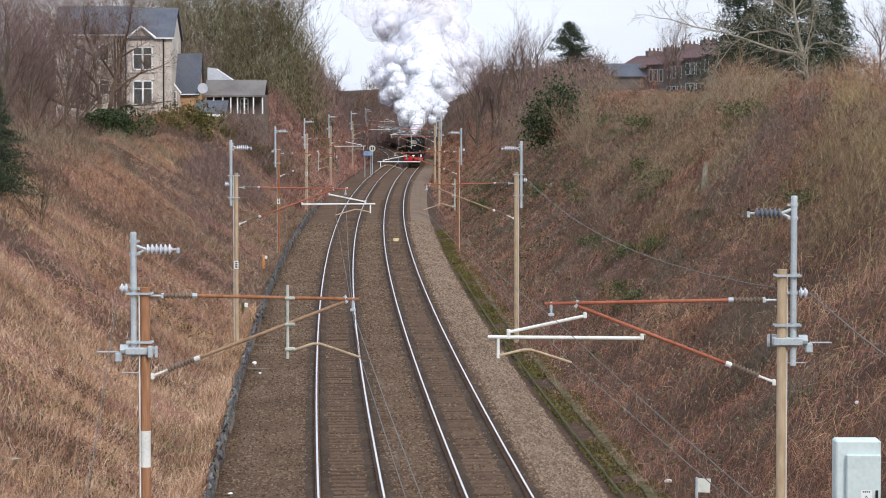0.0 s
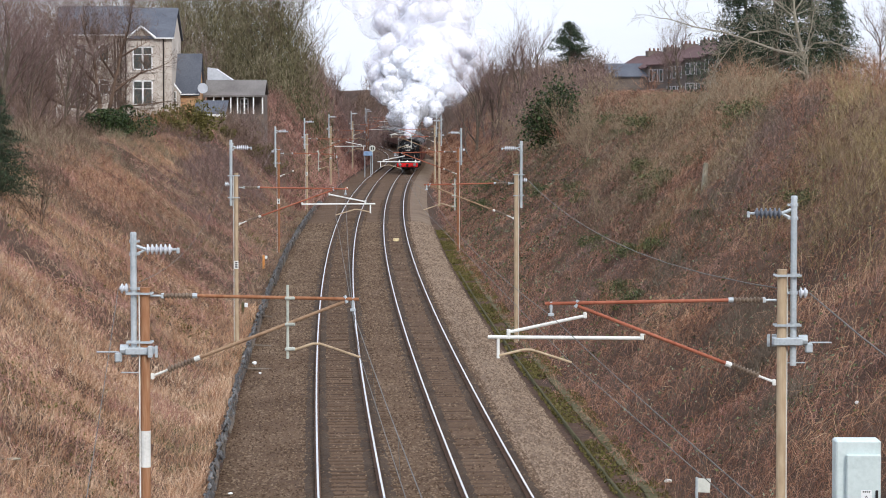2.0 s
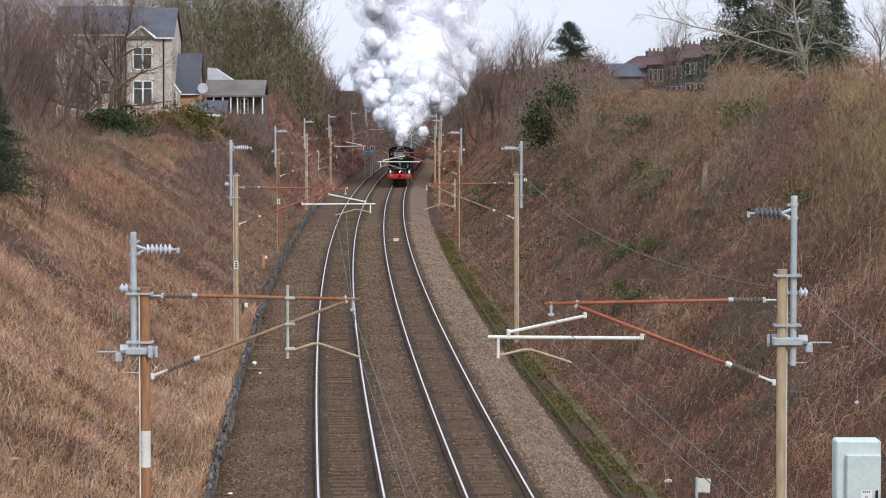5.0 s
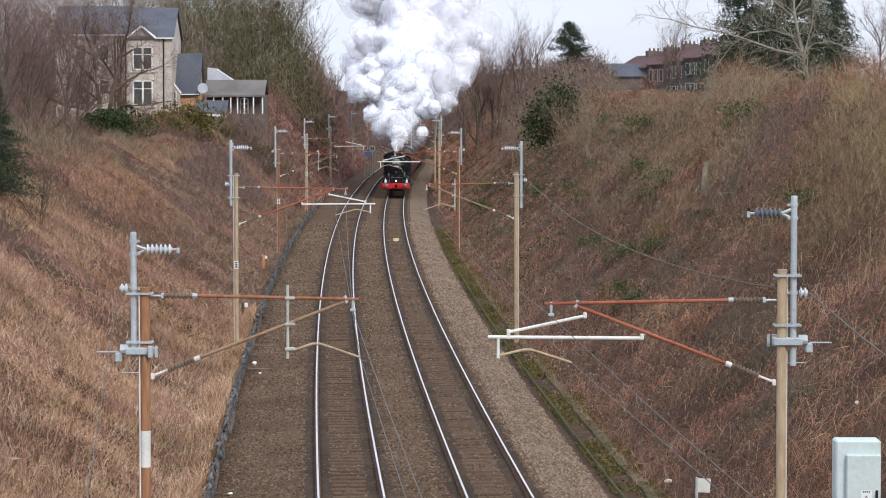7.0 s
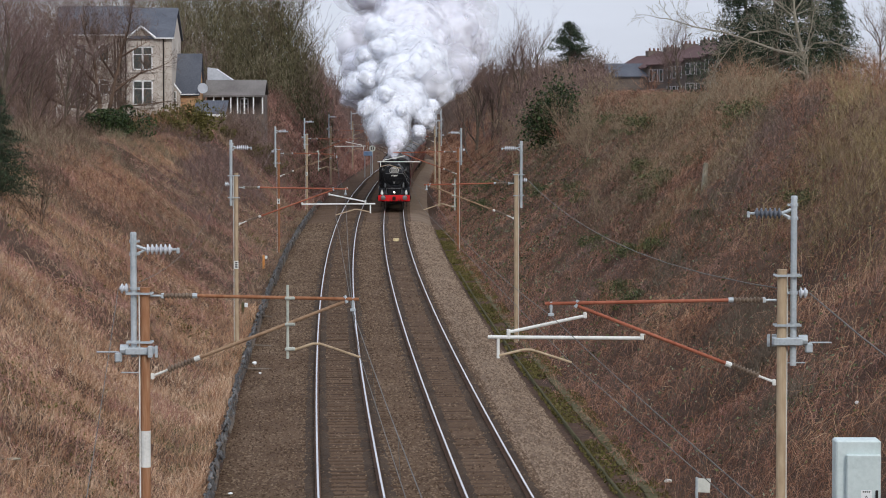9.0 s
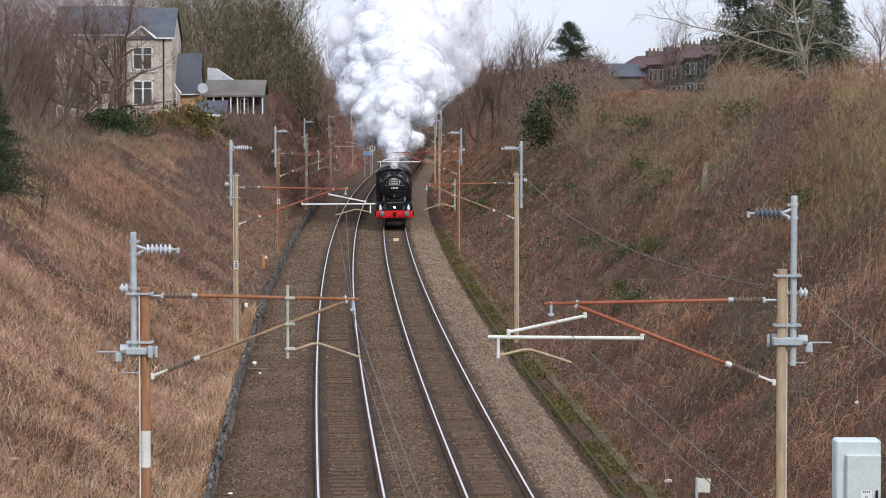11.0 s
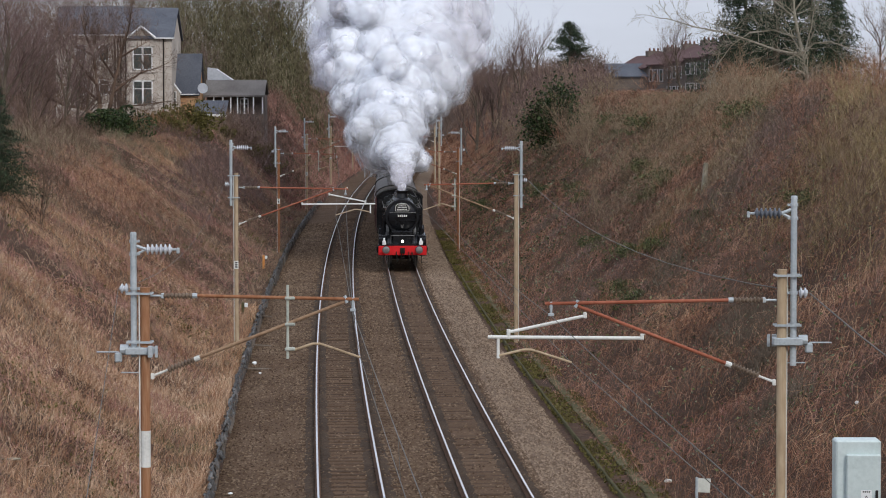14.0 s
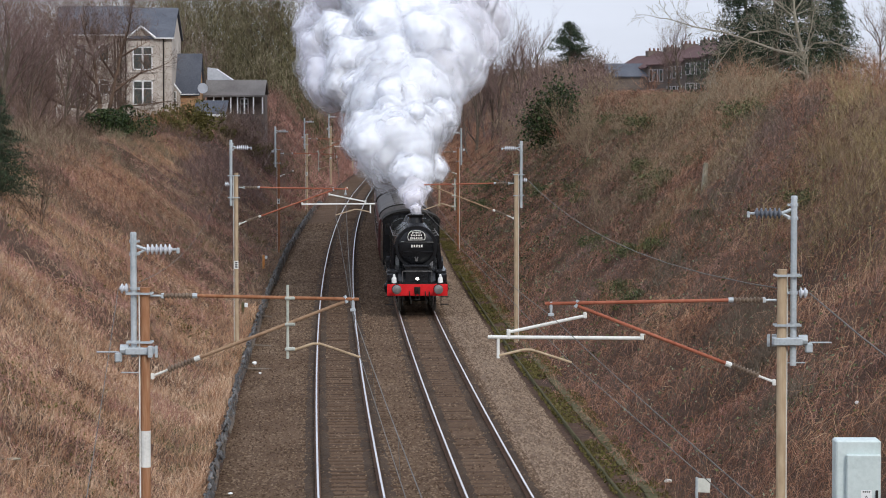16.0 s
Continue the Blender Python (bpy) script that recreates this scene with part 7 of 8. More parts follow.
def build_house():
    H = thing("stone_house", "grey stone house with slate roof and white windows", "house", at=Matrix.Translation((-26.0, 235.0, 7.0)))
    # local: x along the front, y back, z from the ground
    gable_wall(H, [(1.2, -1.5), (1.2, 7.5), (4.6, 9.9), (8.0, 7.5), (8.0, -1.5)], "x", -7.3, -1.07, M["stone_wall"])
    gable_wall(H, [(0.0, -1.5), (0.0, 7.3), (4.0, 9.7), (8.0, 7.3), (8.0, -1.5)], "x", -1.06, 2.81, M["stone_wall"])
    pitched("roof", H, -7.3, -1.1, 1.2, 8.0, 7.6, 9.95, M["slate"], "blue-grey slate roof")
    main = pitched("roof", H, -1.04, 2.83, 0.0, 8.0, 7.32, 9.8, M["slate"], "blue-grey slate roof")
    # small front gable over the bay, with white bargeboards
    gable_wall(H, [(-0.72, 7.3), (0.24, 8.05), (1.2, 7.3)], "y", -0.06, 2.2, M["stone_wall"])
    pitched("dormer_roof", main, -0.75, 1.23, -0.1, 2.4, 7.4, 8.2, M["slate"], "slate gable roof", 0.15, 0.1, "y")
    for s in (-1, 1):
        bm = bmesh.new()
        rod(bm, (0.24, -0.32, 8.2), (0.24 + s * 1.2, -0.32, 7.24), 0.1, n=4)
        part("bargeboard", bm, M["window_white"], H, "white bargeboard")
    bm = bmesh.new()
    rod(bm, (1.35, -0.3, 7.2), (3.05, -0.3, 7.2), 0.07, n=6)
    part("gutter", bm, M["window_white"], H, "white gutter")
    bm = bmesh.new()
    rod(bm, (-7.4, 0.9, 7.5), (-1.3, 0.9, 7.5), 0.07, n=6)
    part("gutter", bm, M["window_white"], H, "white gutter")
    # windows with stone surrounds
    for z0, z1 in ((4.5, 6.5), (1.5, 3.62), (-0.9, 0.72)):
        block("sill", H, -0.84, 1.46, -0.15, 0.09, z0 - 0.23, z0 - 0.05, M["stone_wall"], "dressed stone sill", 0.02)
        block("lintel", H, -0.79, 1.41, -0.1, 0.06, z1 + 0.02, z1 + 0.22, M["stone_wall"], "dressed stone lintel", 0.02)
        sash(H, -0.55, 1.17, -0.015, z0, z1, 2, 0.11)
    for z0, z1 in ((5.3, 6.7), (2.4, 3.7)):
        sash(H, -5.65, -4.65, 1.185, z0, z1, 1)
        sash(H, -3.6, -2.7, 1.185, z0, z1, 1)
    for x, y in ((-1.15, -0.08), (2.1, -0.08), (-2.2, 1.1), (-1.95, 1.1), (-1.7, 1.1)):
        bm = bmesh.new()
        rod(bm, (x, y, -1.0), (x, y, 7.2), 0.06, n=6)
        part("downpipe", bm, M["grime"], H, "dark downpipe")
    # slate-roofed side wing in orange brick
    gable_wall(H, [(2.4, -1.5), (2.4, 2.6), (5.0, 5.7), (7.6, 2.6), (7.6, -1.5)], "x", 2.82, 4.8, M["brick"])
    pitched("wing_roof", H, 2.9, 4.85, 2.4, 7.6, 2.55, 5.85, M["slate"], "dark slate wing roof", 0.2)
    for s in (-1, 1):
        bm = bmesh.new()
        rod(bm, (2.55, 1.9, 3.6), (2.55 + (0.85 if s > 0 else -0.7), 1.9, 2.5), 0.09, n=4)
        part("bargeboard", bm, M["window_white"], H, "white bargeboard")
    bm = bmesh.new()
    rod(bm, (3.3, 2.05, 2.42), (4.95, 2.05, 2.42), 0.06, n=6)
    part("gutter", bm, M["window_white"], H, "white gutter")
    gable_wall(H, [(2.1, -1.5), (3.3, -1.5), (3.3, 2.5), (2.6, 3.5), (2.1, 2.9)], "y", 1.95, 2.4, M["stone_wall"])
    sash(H, 2.62, 3.0, 1.94, 0.9, 2.7, 1, 0.08)
    bm = bmesh.new()
    turn(bm, (5.3, 1.5, 2.95), (5.3, 1.75, 2.95), [(0, 0.45), (0.05, 0.44), (0.16, 0.3), (0.22, 0.05)], 16)
    rod(bm, (5.3, 1.7, 2.9), (5.3, 2.6, 2.6), 0.04, n=6)
    part("satellite_dish", bm, M["pale_roof"], H, "pale grey satellite dish")
    return H


def build_outbuildings():
    O = thing("low_outbuilding", "long low outbuilding with grey roof and white posts", "outbuilding", at=Matrix.Translation((-26.0, 240.0, 7.0)))
    block("wall", O, 5.1, 10.2, 3.0, 7.0, -4.0, 2.4, M["dark_stone"])
    bm = bmesh.new()
    extrude_poly(bm, [(1.6, 2.2), (4.8, 3.55), (7.2, 2.4), (7.2, 2.55), (4.8, 3.72), (1.6, 2.36)], "x", 4.9, 10.3)
    part("roof", bm, M["felt"], O, "dull grey felt roof")
    for x in (5.8, 6.6, 7.3, 7.9, 8.5, 9.3, 10.1):
        block("post", O, x - 0.06, x + 0.06, 1.75, 1.87, 0.7, 2.28, M["window_white"], "white post", 0)
    block("parapet", O, 5.1, 10.2, 1.7, 1.95, -4.0, 0.72, M["dark_stone"], "low stone wall")
    sash(O, 8.0, 8.8, 2.97, 0.6, 2.1, 1, 0.1)
    L = thing("lean_to_shed", "timber lean-to shed with ribbed grey roof", "shed", at=Matrix.Translation((-26.0, 234.0, 7.0)))
    block("wall", L, 5.0, 7.3, 0.4, 2.6, -1.5, 0.7, M["timber"])
    bm = bmesh.new()
    extrude_poly(bm, [(0.0, 0.62), (2.8, 1.8), (2.8, 1.9), (0.0, 0.72)], "x", 4.7, 7.5)
    r = part("roof", bm, M["slate"], L, "ribbed grey roof")
    for i in range(9):
        bm = bmesh.new()
        rod(bm, (4.8 + i * 0.32, 0.0, 0.74), (4.8 + i * 0.32, 2.8, 1.92), 0.03, n=4)
        part("rib", bm, M["slate"], r)
    block("fascia", L, 4.7, 7.5, -0.06, -0.005, 0.5, 0.72, M["window_white"], "white fascia board", 0)
    G = thing("glazed_porch", "glazed garden room with pale hipped roof", "garden room", at=Matrix.Translation((-26.0, 246.0, 7.0)))
    bm = bmesh.new()
    extrude_poly(bm, [(4.9, 3.4), (7.6, 3.4), (5.6, 4.75), (4.9, 4.85)], "y", 0, 2.6)
    part("roof", bm, M["pale_roof"], G, "pale glazed roof")
    block("wall", G, 5.0, 7.4, 0.1, 2.5, -1.5, 3.4, M["stone_wall"])


def build_terrace():
    """A row of stone houses climbing a street beyond the bank."""
    a, b = Vector((32.8, 322.0, 0)), Vector((21.4, 346.0, 0))
    d = (b - a).normalized()
    ang = math.atan2(d.y, d.x)
    w, n = (b - a).length / 6, 6
    T0 = None
    for i in range(n):
        p = a + d * (w * i)
        ground = 9.4 - 0.36 * i
        m = Matrix.Translation((p.x, p.y, ground)) @ Matrix.Rotation(ang, 4, "Z")
        if T0 is None:
            T0 = thing("terraced_house", "sooty stone terraced house with brown roof and red chimney pots", "house", "terrace of houses")
            # local: x along the row; +y faces the railway after the turn
            gable_wall(T0, [(-7.0, -2.0), (-7.0, 4.9), (-3.5, 6.6), (0.0, 4.9), (0.0, -2.0)], "x", 0.02, w - 0.02, M["dark_stone"])
            bm = bmesh.new()
            extrude_poly(bm, [(0.3, 4.75), (-3.5, 6.68), (-7.3, 4.75), (-7.3, 4.9), (-3.5, 6.84), (0.3, 4.9)], "x", 0, w)
            part("roof", bm, M["brown_tile"], T0, "dark brown roof")
            c = block("chimney", T0, -0.35, 0.4, -4.4, -2.4, 5.8, 7.4, M["dark_stone"], "sooty chimney stack", 0.03)
            for k in range(3):
                bm = bmesh.new()
                turn(bm, (0.02, -4.0 + 0.6 * k, 7.4), (0.02, -4.0 + 0.6 * k, 7.75), [(0, 0.13), (0.1, 0.12), (0.27, 0.1), (0.34, 0.12)], 8)
                part("chimney_pot", bm, M["red_pot"], c, "red clay chimney pot")
            for x in (0.6, 1.9, 3.1):
                for z0, z1 in ((2.8, 4.3), (0.3, 1.9)):
                    bm = bmesh.new()
                    for u, v, s, t in ((x, x + 0.95, z0, z0 + 0.1), (x, x + 0.95, z1 - 0.1, z1), (x, x + 0.1, z0, z1), (x + 0.85, x + 0.95, z0, z1)):
                        box(bm, ((u + v) / 2, 0.03, (s + t) / 2), (v - u, 0.1, t - s))
                    f = part("window", bm, M["dull_frame"], T0, "dull white window frame")
                    block("pane", f, x + 0.05, x + 0.9, 0.004, 0.02, z0 + 0.05, z1 - 0.05, M["glass"], "dark glass", 0)
            T0.matrix_world = m
        else:
            copy_thing(T0, m)
    E = thing("slate_outhouse", "low stone outhouse with slate roof", "outbuilding", at=Matrix.Translation((22.0, 338.0, 8.6)))
    gable_wall(E, [(0, -1), (0, 3.2), (2.5, 4.6), (5, 3.2), (5, -1)], "x", -1.8, 4.0, M["dark_stone"])
    pitched("roof", E, -1.8, 4.0, 0, 5, 3.2, 4.65, M["slate"], "grey slate roof")


build_house()
build_outbuildings()
build_terrace()
# ---------------------------------------------------------------- trackside things
M["cabinet"] = mat_noise("pale_green_cabinet_paint", [(0.47, 0.55, 0.54), (0.56, 0.64, 0.63), (0.63, 0.70, 0.69)], rough=0.5, scales=(1.2, 14), bump=0.05)
M["sign_back"] = mat_noise("dull_sign_back", [(0.45, 0.46, 0.42), (0.56, 0.57, 0.52), (0.64, 0.65, 0.6)], rough=0.6, scales=(2, 20), bump=0)
M["netting"] = mat_noise("grey_netting", [(0.03, 0.0285, 0.027), (0.075, 0.072, 0.069), (0.3, 0.2925, 0.2775)], rough=0.6, scales=(1.5, 9), bump=0.8, bump_scale=12, dist=0.03)
M["board"] = mat_noise("dark_wet_boards", [(0.068, 0.0578, 0.051), (0.1275, 0.1071, 0.0884), (0.221, 0.187, 0.153)], rough=0.8, scales=(0.8, 8), rnd=0.3, bump=0.5)
M["concrete"] = mat_noise("mossy_concrete", [(0.05, 0.046, 0.022), (0.085, 0.077, 0.038), (0.14, 0.12, 0.075)], scales=(0.8, 9), bump=0.4, rnd=0.2)
M["litter"] = mat_noise("white_plastic", [(0.66, 0.68, 0.68), (0.78, 0.8, 0.8), (0.84, 0.86, 0.86)], rough=0.5, scales=(4, 30), bump=0)
M["yellow_box"] = mat_noise("faded_yellow_paint", [(0.40, 0.30, 0.15), (0.52, 0.41, 0.22), (0.62, 0.52, 0.32)], rough=0.6, scales=(4, 30), bump=0)
M["orange"] = mat_noise("faded_orange_paint", [(0.42, 0.17, 0.05), (0.55, 0.25, 0.08), (0.64, 0.34, 0.14)], rough=0.6, scales=(4, 30), bump=0)
M["blue"] = mat_noise("faded_blue_plastic", [(0.13, 0.22, 0.36), (0.2, 0.3, 0.46), (0.28, 0.38, 0.54)], rough=0.5, scales=(4, 30), bump=0)


def build_cabinet():
    y = 54.0
    x = (1524 - 784) / 4850 * y
    z = float(bank_z(np.array(x), np.array(y)))
    top = 2.35
    C = thing("equipment_cabinet", "pale green metal equipment cabinet with closed door", "cabinet", at=Matrix.Translation((x, y, z)))
    h = top - z
    bm = bmesh.new()
    box(bm, (0, 0.3, h / 2 - 0.15), (0.9, 0.55, h + 0.25), 0.035)
    part("body", bm, M["cabinet"], C)
    bm = bmesh.new()
    box(bm, (0.09, -0.02, h / 2 - 0.3), (0.68, 0.16, h - 0.0), 0.02)
    d = part("door", bm, M["cabinet"], C, "raised cabinet door")
    bm = bmesh.new()
    box(bm, (0.345, -0.115, h - 1.13), (0.05, 0.04, 0.26), 0.01)
    part("handle", bm, M["grime"], d, "black door handle")
    bm = bmesh.new()
    box(bm, (0.14, -0.105, h - 1.14), (0.22, 0.008, 0.28))
    lab = part("warning_label", bm, M["litter"], d, "white warning label")
    for k in range(4):
        bm = bmesh.new()
        box(bm, (0.08 + 0.04 * k, -0.111, h - 1.03), (0.025, 0.004, 0.03))
        part("label_bar", bm, M["grime"], lab, "dark bar")
    bm = bmesh.new()
    for a, b in (((0.14, h - 1.11), (0.07, h - 1.23)), ((0.07, h - 1.23), (0.21, h - 1.23)), ((0.21, h - 1.23), (0.14, h - 1.11))):
        rod(bm, (a[0], -0.11, a[1]), (b[0], -0.11, b[1]), 0.007, n=4)
    part("warning_triangle", bm, M["grime"], lab, "dark triangle outline")


def build_sign():
    y = 58.0
    x = (1236 - 784) / 4850 * y
    S = thing("small_track_sign", "small pale sign seen from behind on a short post", "sign", at=Matrix.Translation((x, y, float(bank_z(np.array(x), np.array(y))))))
    top = 1.02 - S.location.z
    bm = bmesh.new()
    rod(bm, (0, 0, -0.3), (0, 0, top + 0.02), 0.03, n=8)
    part("post", bm, M["galv"], S)
    bm = bmesh.new()
    box(bm, (0.06, 0.04, top - 0.16), (0.34, 0.02, 0.3), 0.006, Matrix.Rotation(0.35, 4, "Z") @ Matrix.Rotation(0.08, 4, "Y"))
    part("sign_plate", bm, M["sign_back"], S, "dull white sign plate")


def build_stump():
    y = 112.0
    x = (1246 - 784) / 4850 * y
    S = thing("broken_post", "weathered broken timber post standing in the scrub", "post", at=Matrix.Translation((x, y, float(bank_z(np.array(x), np.array(y)))) ) @ Matrix.Rotation(0.06, 4, "Y"))
    bm = bmesh.new()
    turn(bm, (0, 0, -0.3), (0, 0, 1.3), [(0, 0.14), (0.5, 0.13), (1.2, 0.115), (1.5, 0.11), (1.56, 0.07)], 9)
    part("trunk", bm, M["pale_bark"], S, "bare grey timber", smooth=False)


def build_low_wall():
    """Low board edging with grey netting thrown along it, left of the tracks."""
    W = thing("edging_wall", "low board edging draped with grey netting", "edging", kind="structure")
    rng = np.random.default_rng(91)
    for i in range(64):
        y = 50 + i * 2.9
        bm = bmesh.new()
        box(bm, (0, 0, 0), (0.07, 2.85, 0.62), 0.012)
        p = part("board", bm, M["board"], W)
        p.matrix_world = Matrix.Translation((mid(y) - 4.98 + rng.normal(0, 0.035), y, -0.3 + rng.normal(0, 0.03))) @ Matrix.Rotation(-math.atan(-0.06425 + 2.201e-4 * y) + rng.normal(0, 0.01), 4, "Z") @ Matrix.Rotation(rng.normal(-0.08, 0.06), 4, "Y")
    # netting: a crumpled strip over the top edge
    ys = np.arange(48, 240, 0.22)
    k = 7
    v = np.zeros((len(ys), k, 3))
    wv = np.cumsum(rng.normal(0, 0.02, len(ys)))
    wv -= np.convolve(wv, np.ones(25) / 25, "same")
    for j in range(k):
        u = j / (k - 1)
        v[:, j, 0] = mid(ys) - 5.05 + 0.17 * u + wv * 0.9 + rng.normal(0, 0.018, len(ys))
        v[:, j, 1] = ys
        v[:, j, 2] = 0.07 + 0.07 * math.sin(math.pi * u) - 0.28 * max(0.0, u - 0.6) + rng.normal(0, 0.03, len(ys))
    i = (np.arange(len(ys) - 1)[:, None] * k + np.arange(k - 1)[None, :]).ravel()
    keep = rng.uniform(0, 1, len(i)) < 0.72
    quads = np.stack([i, i + 1, i + k + 1, i + k], 1)[keep].ravel()
    net = new("netting", raw_mesh("netting", v.reshape(-1, 3), quads, 4, M["netting"], smooth=False))
    net.parent = W
    net["label"] = "crumpled grey netting"


def build_troughs():
    """Mossy concrete cable trough lids along the right verge."""
    T = thing("cable_trough", "mossy concrete cable trough beside the ballast", "cable trough", kind="structure")
    bm = bmesh.new()
    box(bm, (0, 0, 0), (0.3, 0.97, 0.08), 0.012)
    me = finish(bm, "trough_lid", M["concrete"])
    rng = np.random.default_rng(92)
    for i in range(120):
        y = 52 + i
        ob = new("trough_lid", me)
        ob.parent = T
        ob.matrix_world = Matrix.Translation((mid(y) + 5.55 + rng.normal(0, 0.01), y, -0.425 + rng.normal(0, 0.012))) @ Matrix.Rotation(-math.atan(-0.06425 + 2.201e-4 * y), 4, "Z")
    bm = bmesh.new()
    E = strip("edging_kerb", [(4.82, -0.6), (4.82, -0.39), (4.88, -0.39), (4.88, -0.6)], 48, 150, 1.0, M["concrete"], wob=0.006)
    tagged(E, "mossy concrete edging along the ballast foot", "edging", kind="structure")


def build_small():
    rng = np.random.default_rng(93)

    def scrap(p, y, label, material, s, z=None, name="litter"):
        x = (p - 784) / 4850 * y
        off = x - mid(y)
        gz = float(bank_z(np.array(x), np.array(y))) + 0.12 if abs(off) > 4.8 else -0.3
        bm = bmesh.new()
        bmesh.ops.create_icosphere(bm, subdivisions=2, radius=1.0)
        for v in bm.verts:
            v.co = Vector((v.co.x * s[0], v.co.y * s[1], v.co.z * s[2])) * (0.8 + 0.5 * noise.noise(v.co * 2.1 + Vector((p, y, 0))))
        ob = part(name, bm, material, None)
        ob.location = (x, y, gz if z is None else z)
        tagged(ob, label, "litter")
    scrap(186, 57, "crumpled white plastic sheet lying in dead grass", M["litter"], (0.16, 0.1, 0.04))
    scrap(449, 96, "white plastic scrap beside the edging", M["litter"], (0.1, 0.1, 0.07), -0.2)
    scrap(459, 93, "white plastic scrap on the ballast", M["litter"], (0.07, 0.07, 0.03), -0.25)
    scrap(405, 65, "pale green plastic scrap on the ballast", M["litter"], (0.07, 0.08, 0.03), -0.32)
    scrap(1520, 62, "white scrap caught in the brambles", M["litter"], (0.05, 0.05, 0.05))
    scrap(1185, 66, "pale grey leafy scrap in the brambles", M["sign_back"], (0.12, 0.1, 0.06))
    scrap(15, 60, "broken pale branch lying on the bank", M["pale_bark"], (0.3, 0.08, 0.04), name="fallen_branch")
    # dark boards thrown down beside the edging
    for p, y, a, size in ((462, 104, 0.9, (0.75, 0.14, 0.05)), (456, 95, 1.3, (0.9, 0.16, 0.05)), (470, 118, 0.4, (0.5, 0.12, 0.05)), (812, 100, 0.2, (0.4, 0.1, 0.05)), (806, 215, 0.3, (0.9, 0.18, 0.06))):
        x = (p - 784) / 4850 * y
        bm = bmesh.new()
        box(bm, (0, 0, 0), size, 0.012)
        b = part("loose_board", bm, M["timber"], None)
        b.matrix_world = Matrix.Translation((x, y, -0.3)) @ Matrix.Rotation(a - 0.8, 4, "Z") @ Matrix.Rotation(0.06, 4, "Y")
        tagged(b, "dark weathered board lying on the ballast", "board")
    # magnet box between the rails
    y = 178.5
    A = thing("track_magnet", "faded yellow magnet box between the rails", "track equipment", at=Matrix.Translation((mid(y) + 1.72, y, -0.16)))
    bm = bmesh.new()
    box(bm, (0, 0, 0.05), (0.4, 0.75, 0.14), 0.03)
    part("housing", bm, M["yellow_box"], A)
    bm = bmesh.new()
    extrude_poly(bm, [(-0.6, -0.03), (-0.38, 0.12), (-0.38, -0.03)], "x", -0.15, 0.15)
    part("ramp", bm, M["yellow_box"], A)
    # short marker posts in the left cess
    for p, yy, h, mt, lb in ((466, 150, 0.75, M["orange"], "short orange marker post"), (429, 117, 0.6, M["concrete"], "short grey concrete marker post"), (612, 285, 0.5, M["orange"], "short orange marker post")):
        x = (p - 784) / 4850 * yy
        P = thing("marker_post", lb + " in the cess", "marker post", at=Matrix.Translation((x, yy, float(bank_z(np.array(x), np.array(yy))))))
        bm = bmesh.new()
        box(bm, (0, 0, h / 2 - 0.1), (0.12, 0.12, h + 0.2), 0.02)
        part("post", bm, mt, P)
        bm = bmesh.new()
        box(bm, (0.14, -0.02, h - 0.12), (0.14, 0.08, 0.18), 0.02)
        part("marker_plate", bm, M["litter"], P, "small white plate")
    # speed board and blue box by the far left track
    y = 330.0
    x = (659 - 784) / 4850 * y
    S = thing("speed_board", "round white speed board on a post", "railway sign", at=Matrix.Translation((x, y, -0.4)))
    bm = bmesh.new()
    rod(bm, (0, 0, 0), (0, 0, 3.2), 0.05, n=8)
    part("post", bm, M["galv"], S)
    bm = bmesh.new()
    rod(bm, (0, -0.06, 3.45), (0, -0.1, 3.45), 0.38, n=24)
    disc = part("sign_disc", bm, M["sign_back"], S, "white disc with dark bars")
    for k in (-0.12, 0.12):
        bm = bmesh.new()
        box(bm, (k, -0.107, 3.45), (0.13, 0.01, 0.36))
        part("sign_bar", bm, M["grime"], disc, "dark bar")
    x = (651 - 784) / 4850 * 322
    B = thing("location_case", "blue trackside box on a stand", "equipment box", at=Matrix.Translation((x, 322, -0.4)))
    bm = bmesh.new()
    box(bm, (0, 0, 3.0), (1.0, 0.6, 0.5), 0.03)
    part("box", bm, M["blue"], B)
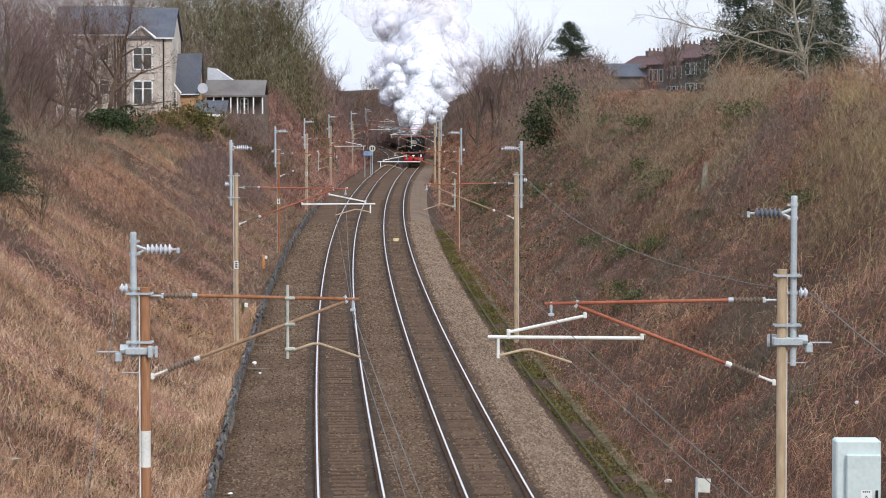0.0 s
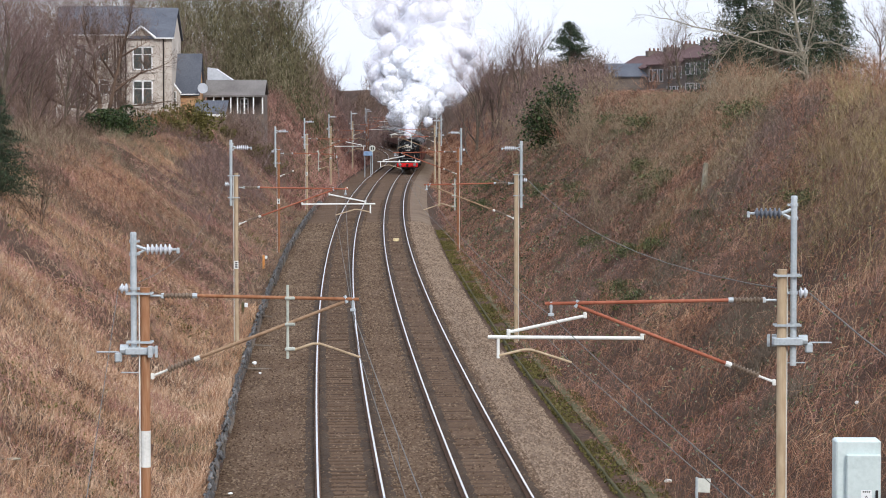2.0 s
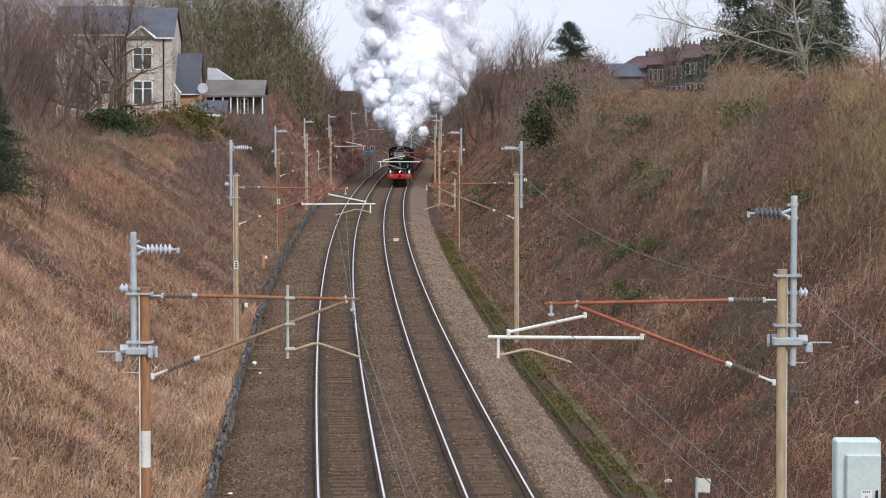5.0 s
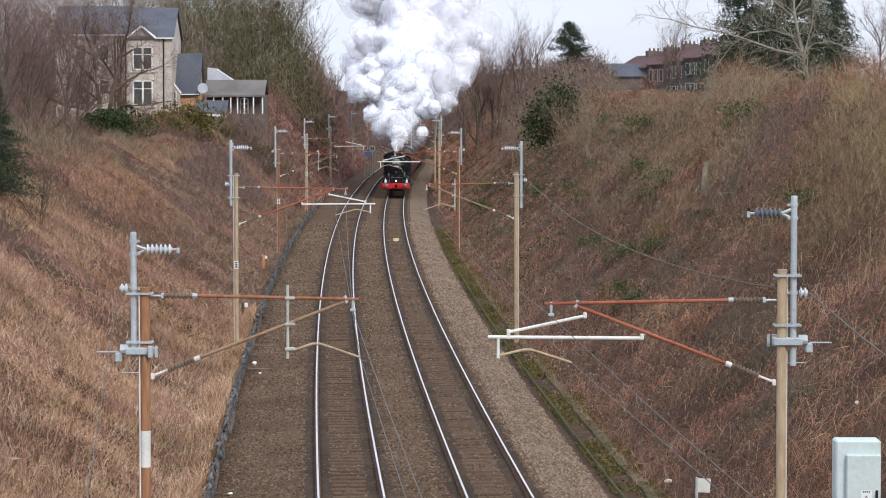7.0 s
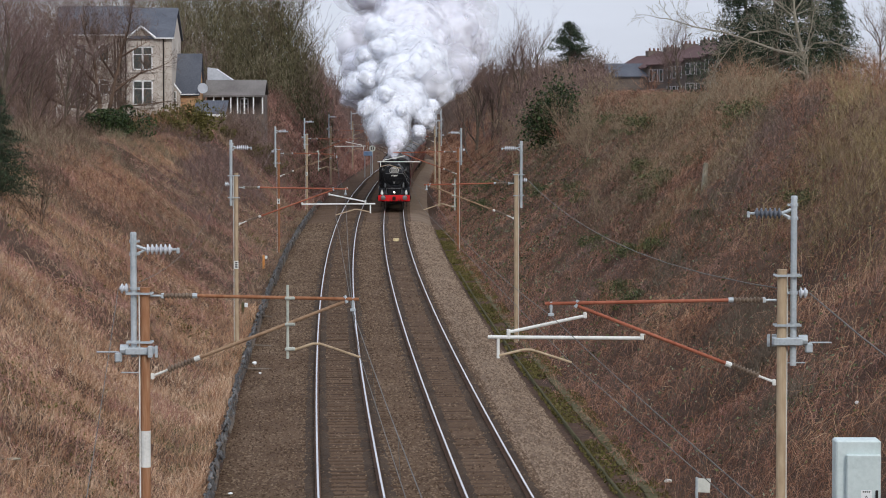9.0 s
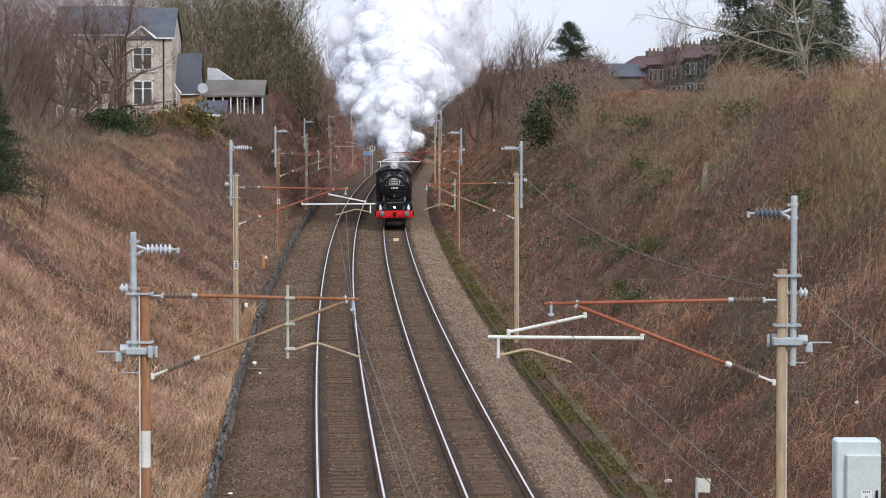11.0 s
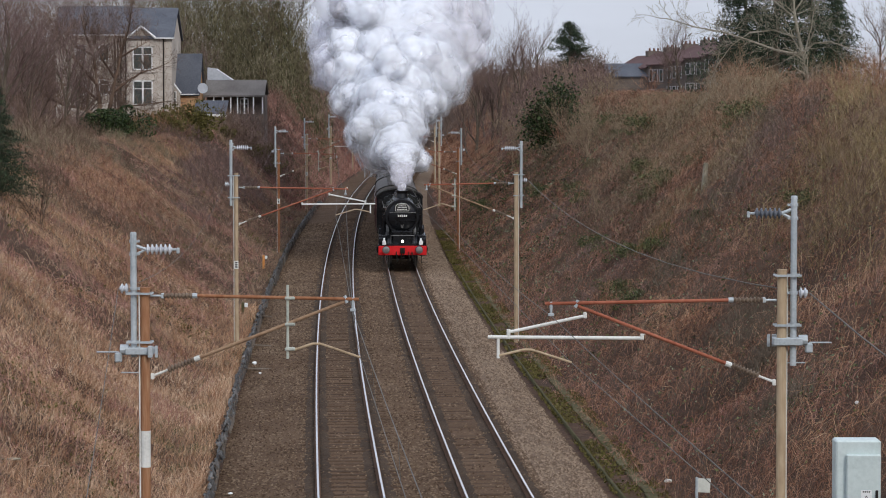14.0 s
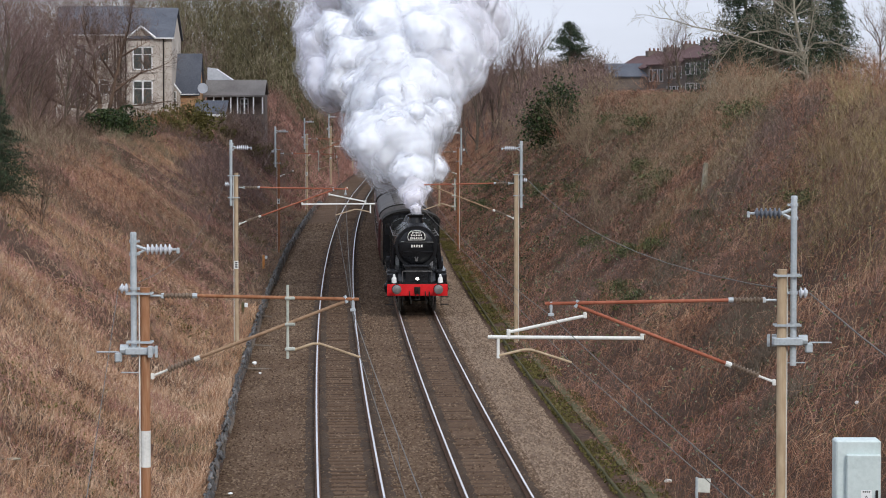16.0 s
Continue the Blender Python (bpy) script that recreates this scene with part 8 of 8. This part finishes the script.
    for k in (-0.35, 0.35):
        bm = bmesh.new()
        rod(bm, (k, 0, 0), (k, 0, 2.8), 0.05, n=6)
        part("leg", bm, M["galv"], B)


def build_sleepers():
    rng = np.random.default_rng(94)
    bm = bmesh.new()
    box(bm, (0, 0, 0), (2.55, 0.25, 0.16), 0.02)
    me = finish(bm, "sleeper", M["sleeper"])
    for track, off in ((TRACK_L, -1.7), (TRACK_R, 1.7)):
        for i in range(300):
            y = 54 + i * 0.66
            ob = new("sleeper", me)
            ob.parent = track
            ob.matrix_world = Matrix.Translation((mid(y) + off + rng.normal(0, 0.012), y + rng.normal(0, 0.015), (-0.262 if off < 0 else -0.272) + rng.normal(0, 0.006))) @ Matrix.Rotation(-math.atan(-0.06425 + 2.201e-4 * y), 4, "Z")


build_cabinet()
build_sign()
build_stump()
build_low_wall()
build_troughs()
build_small()
build_sleepers()
# ---------------------------------------------------------------- what moves


def motions():
    ts = [i * 0.5 for i in range(33)]
    walk(LOCO, [(t, on_track(front_y(t), 2.5, 9.0)) for t in ts])
    for k, c in enumerate(COACHES):
        walk(c, [(t, on_track(front_y(t) + 20.3 + 20.2 * k, 3.0, 17.2)) for t in ts])
    for ob, r, (x, y, z) in WHEELS:
        rows = []
        for i in range(481):
            t = i / 30
            rows.append((t, pose(x, y, z, math.degrees((front_y(0) - front_y(t)) / r) % 360.0)))
        walk(ob, rows)
    walk(PLUME, [(t, on_track(front_y(t), 2.5, 9.0)) for t in ts])
    for ob, a, dx, dz, ph, ax, turning in PUFFS:
        rows = []
        grow = min(1.0, a)
        for t in ts:
            w = 0.45 * t + ph
            p = on_track(front_y(t), 2.5, 9.0).inverted() @ puff_place(t, max(0.0, a + 0.18 * grow * math.sin(1.7 * w)))
            p += Vector((dx * (1.0 + 0.5 * min(1.0, max(0.0, (13.0 - t) / 6.0))) + 0.25 * grow * math.sin(w), 0.5 * grow * math.sin(0.8 * w + 1), dz + 0.3 * grow * math.cos(1.3 * w)))
            rows.append((t, Matrix.Translation(p) @ Matrix.Rotation(turning * t, 4, Vector(ax).normalized())))
        walk(ob, rows)


motions()
